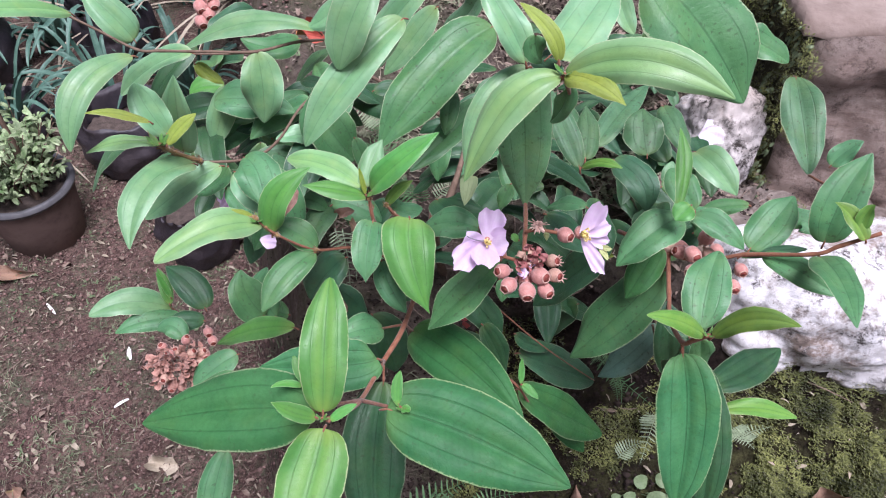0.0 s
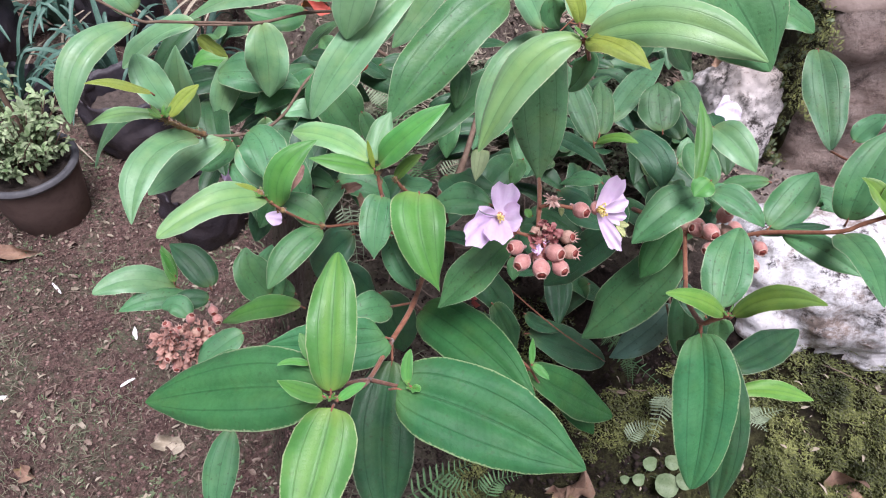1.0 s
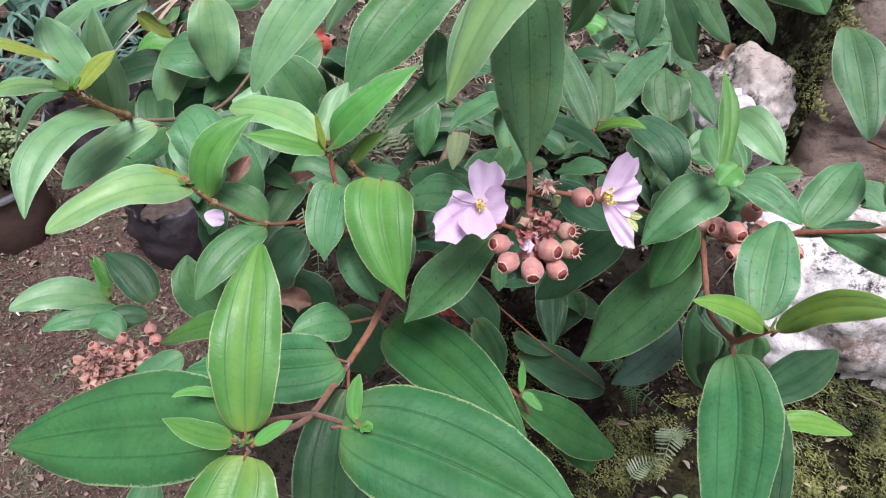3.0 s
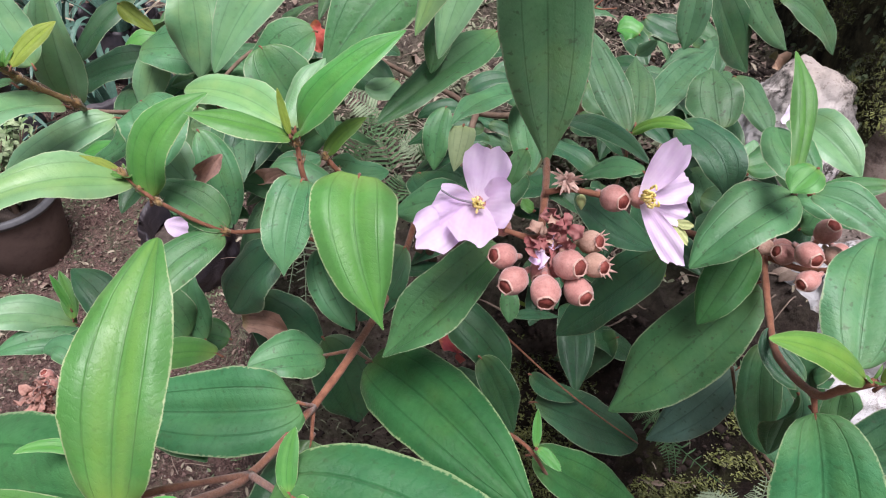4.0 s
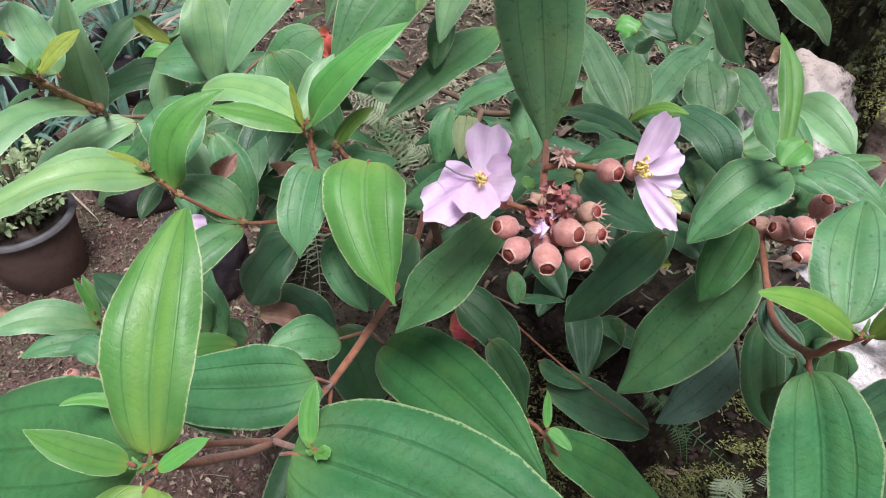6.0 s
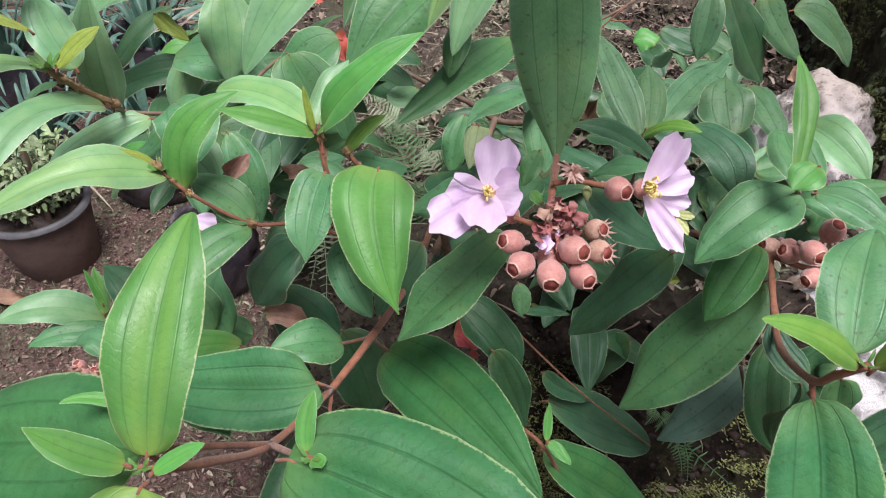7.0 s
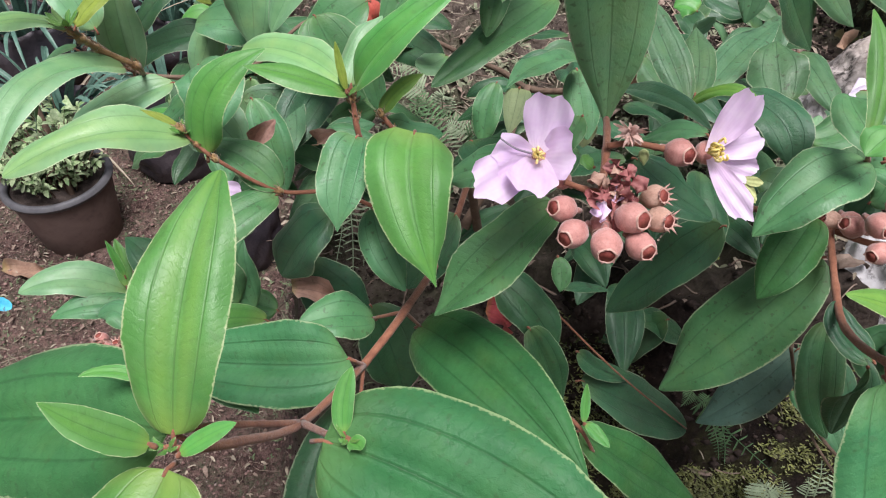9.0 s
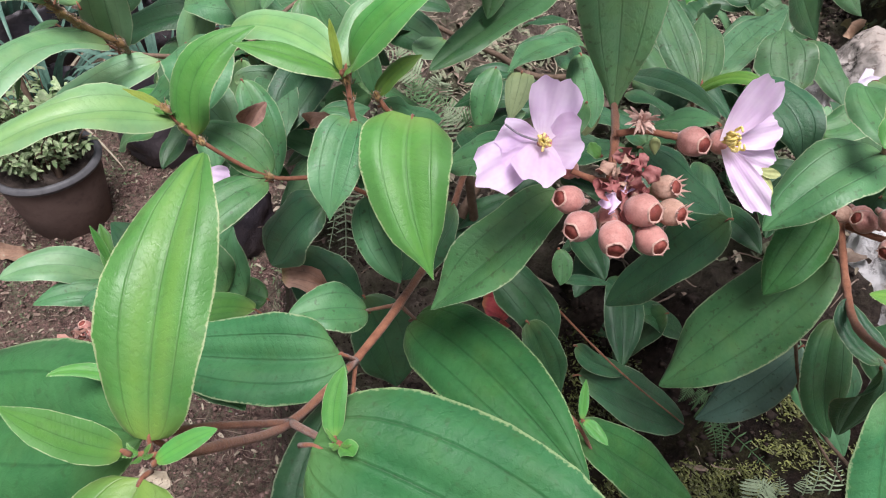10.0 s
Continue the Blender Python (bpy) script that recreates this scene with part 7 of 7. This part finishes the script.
# next three green fronds use the pale material to paint in missing light
fern((-0.1290, 0.4910, 0.9241), (-0.1195, 0.4633, 0.9064), (-0.1106, 0.4245, 0.8822), 0.0252, "small green fern frond on the shady bank", True)
fern((-0.1385, 0.4962, 0.9185), (-0.1311, 0.4742, 0.9072), (-0.1290, 0.4438, 0.8918), 0.0213, "small green fern frond on the shady bank", True)
fern((-0.1160, 0.5103, 0.9093), (-0.1144, 0.4830, 0.8949), (-0.1106, 0.4559, 0.8820), 0.0189, "small green fern frond on the shady bank", True)
fern((0.0984, 0.4683, 0.7475), (0.1298, 0.4565, 0.7446), (0.1590, 0.4589, 0.7526), 0.0224, "small green fern frond on the shady bank")
fern((-0.0793, 0.7880, 0.7910), (-0.0924, 0.7775, 0.7794), (-0.0964, 0.7547, 0.7508), 0.0292, "small green fern frond on the shady bank")
fern((-0.0251, 0.3694, 0.5041), (0.0160, 0.3588, 0.5000), (0.0704, 0.3765, 0.5097), 0.0508, "small green fern frond on the shady bank")
fern((-0.0535, 0.3386, 0.5150), (-0.0019, 0.3711, 0.5261), (0.0437, 0.3918, 0.5359), 0.0498, "small green fern frond on the shady bank")
fern((0.0561, 0.3546, 0.5002), (0.0704, 0.3765, 0.5097), (0.1093, 0.3854, 0.5172), 0.0424, "small green fern frond on the shady bank")
fern((0.2705, 0.4422, 0.6734), (0.2644, 0.4241, 0.6612), (0.2519, 0.3874, 0.6383), 0.0390, "small green fern frond on the shady bank", True)
fern((0.2301, 0.4029, 0.6162), (0.2436, 0.4153, 0.6263), (0.2638, 0.4208, 0.6356), 0.0319, "small green fern frond on the shady bank", True)
fern((0.1641, 0.4211, 0.8214), (0.1934, 0.4096, 0.7979), (0.2346, 0.3907, 0.7759), 0.0304, "small green fern frond on the shady bank")
fern((-0.2182, 0.5495, 0.8770), (-0.2170, 0.5606, 0.8890), (-0.2254, 0.5677, 0.9030), 0.0224, "small green fern frond on the shady bank")
fern((0.3519, 0.3931, 0.7114), (0.3588, 0.3959, 0.7288), (0.3755, 0.3943, 0.7493), 0.0295, "small green fern frond on the shady bank", True)
fern((0.3463, 0.4080, 0.7168), (0.3507, 0.3941, 0.7237), (0.3599, 0.3744, 0.7302), 0.0295, "small green fern frond on the shady bank", True)

fern((0.2218, 0.4286, 0.8526), (0.2353, 0.4336, 0.8622), (0.2529, 0.4279, 0.8648), 0.0420, "comb-like green fern frond on the shady bank", n=11)
fern((0.2285, 0.4231, 0.8460), (0.2396, 0.4289, 0.8568), (0.2502, 0.4363, 0.8694), 0.0300, "comb-like green fern frond on the shady bank", True, n=10)
for r, m, t in (((0.2630, 0.4168, 0.6914), (0.2560, 0.4199, 0.7013), (0.2452, 0.4221, 0.7112)), ((0.2707, 0.4172, 0.6903), (0.2711, 0.4217, 0.7005), (0.2675, 0.4255, 0.7105)), ((0.2816, 0.4027, 0.7308), (0.2831, 0.4121, 0.7456), (0.2808, 0.4207, 0.7602)), ((0.2906, 0.3998, 0.7406), (0.2920, 0.4090, 0.7551), (0.2896, 0.4173, 0.7695)), ((0.2793, 0.4062, 0.7205), (0.2794, 0.4107, 0.7307), (0.2757, 0.4145, 0.7407))):
    fern(r, m, t, 0.0200, "pale seedling fern on the mossy bank", True, n=8)
for r, m, t in (((0.1937, 0.4354, 0.7649), (0.1982, 0.4233, 0.7577), (0.1998, 0.4108, 0.7507)), ((0.2013, 0.4368, 0.7649), (0.2046, 0.4232, 0.7565), (0.2049, 0.4093, 0.7483)), ((0.1901, 0.4583, 0.7741), (0.1832, 0.4505, 0.7732), (0.1736, 0.4421, 0.7723)), ((0.1750, 0.4591, 0.7776), (0.1715, 0.4509, 0.7758), (0.1651, 0.4423, 0.7740)), ((0.1247, 0.5103, 0.7806), (0.1344, 0.5030, 0.7773), (0.1410, 0.4953, 0.7741)), ((0.1409, 0.5095, 0.7770), (0.1462, 0.4968, 0.7690), (0.1484, 0.4836, 0.7612))):
    fern(r, m, t, 0.0150, "small drooping fern frond on the shady bank", n=11)
rng = random.Random(77)
for k in range(14):
    r = Vector((rng.uniform(-0.17, -0.04), rng.uniform(0.66, 0.86), 0))
    r.z = ground_height(r.x, r.y)
    d = Vector((rng.uniform(-1, 1), rng.uniform(-0.3, 0.6), rng.uniform(0.5, 1.0))).normalized() * rng.uniform(0.035, 0.06)
    fern(r, r + d * 0.55 + Vector((0, 0, 0.006)), r + d - Vector((0, 0, 0.004)), rng.uniform(0.026, 0.040), "thin pale fern frond among dry straw", k % 3 == 0, n=12)


def rootlet(a, b):
    """A thin pale root that hangs out of the bank."""
    a, b = Vector(a), Vector(b)
    ob = thing("rootlet", a, "thin pale root hanging out of the dark bank", "root", "hanging roots")
    bm = bmesh.new()
    tube(bm, [(0, 0.012, 0.004), (0, 0, 0), (b - a) * 0.5 + Vector((0.001, -0.001, 0)), b - a], 0.0008, 0.0003, 5, 4)
    part("root", bm, M_STRAW, ob)


rootlet((0.2076, 0.4306, 0.7860), (0.2130, 0.4242, 0.7716))
rootlet((0.2117, 0.4265, 0.8239), (0.2212, 0.4202, 0.8088))
rootlet((0.2231, 0.4305, 0.8258), (0.2329, 0.4230, 0.8095))
rootlet((0.2058, 0.4222, 0.8207), (0.2132, 0.4194, 0.8094))


def clover_weed(place, spots, label):
    """A low weed with round pale leaves on thin stalks."""
    root = Vector(place)
    ob = thing("round_leaf_weed", root, label, "weed")
    for k, (dx, dy, dz, r) in enumerate(spots):
        top = Vector((dx, dy, dz))
        bm = bmesh.new()
        d = Vector((1, 0.2 * (k % 3 - 1), 0)).normalized() * r
        blade(bm, top - d, top + Vector((0, 0, 0.002)), top + d, 2 * r, (0, -0.6, 0.8), 0, 8, 8, 0.12, 0.05, 0, 0.02, k, (0.42, 0.42))
        tube(bm, [(0, 0, 0), top * 0.5 + Vector((0, 0, 0.006)), top], 0.0008, 0.0006, 5, 3)
        part("leaf", bm, M_WEEDLEAF, ob)
    return ob


M_WEEDLEAF = plain("weed_leaf_pale", (0.14, 0.21, 0.10), (0.24, 0.31, 0.17), 60, 0.5, 0.2, 0.0006, 0.35, 0.0, 0.15)
clover_weed((0.2726, 0.3945, 0.5339), ((-0.0496, 0.0273, 0.0210, 0.0067), (-0.0257, 0.0118, 0.0203, 0.0079), (0.0017, 0.0043, 0.0251, 0.0098), (0.0297, 0.0047, 0.0347, 0.0104), (-0.0305, -0.0140, 0.0077, 0.0061), (-0.0125, -0.0142, 0.0127, 0.0085), (0.0225, -0.0217, 0.0207, 0.0159), (0.0444, -0.0172, 0.0304, 0.0122), (-0.0628, 0.0205, 0.0145, 0.0049), (0.0086, 0.0325, 0.0405, 0.0055)), "low weed with round pale green leaves on the bank")
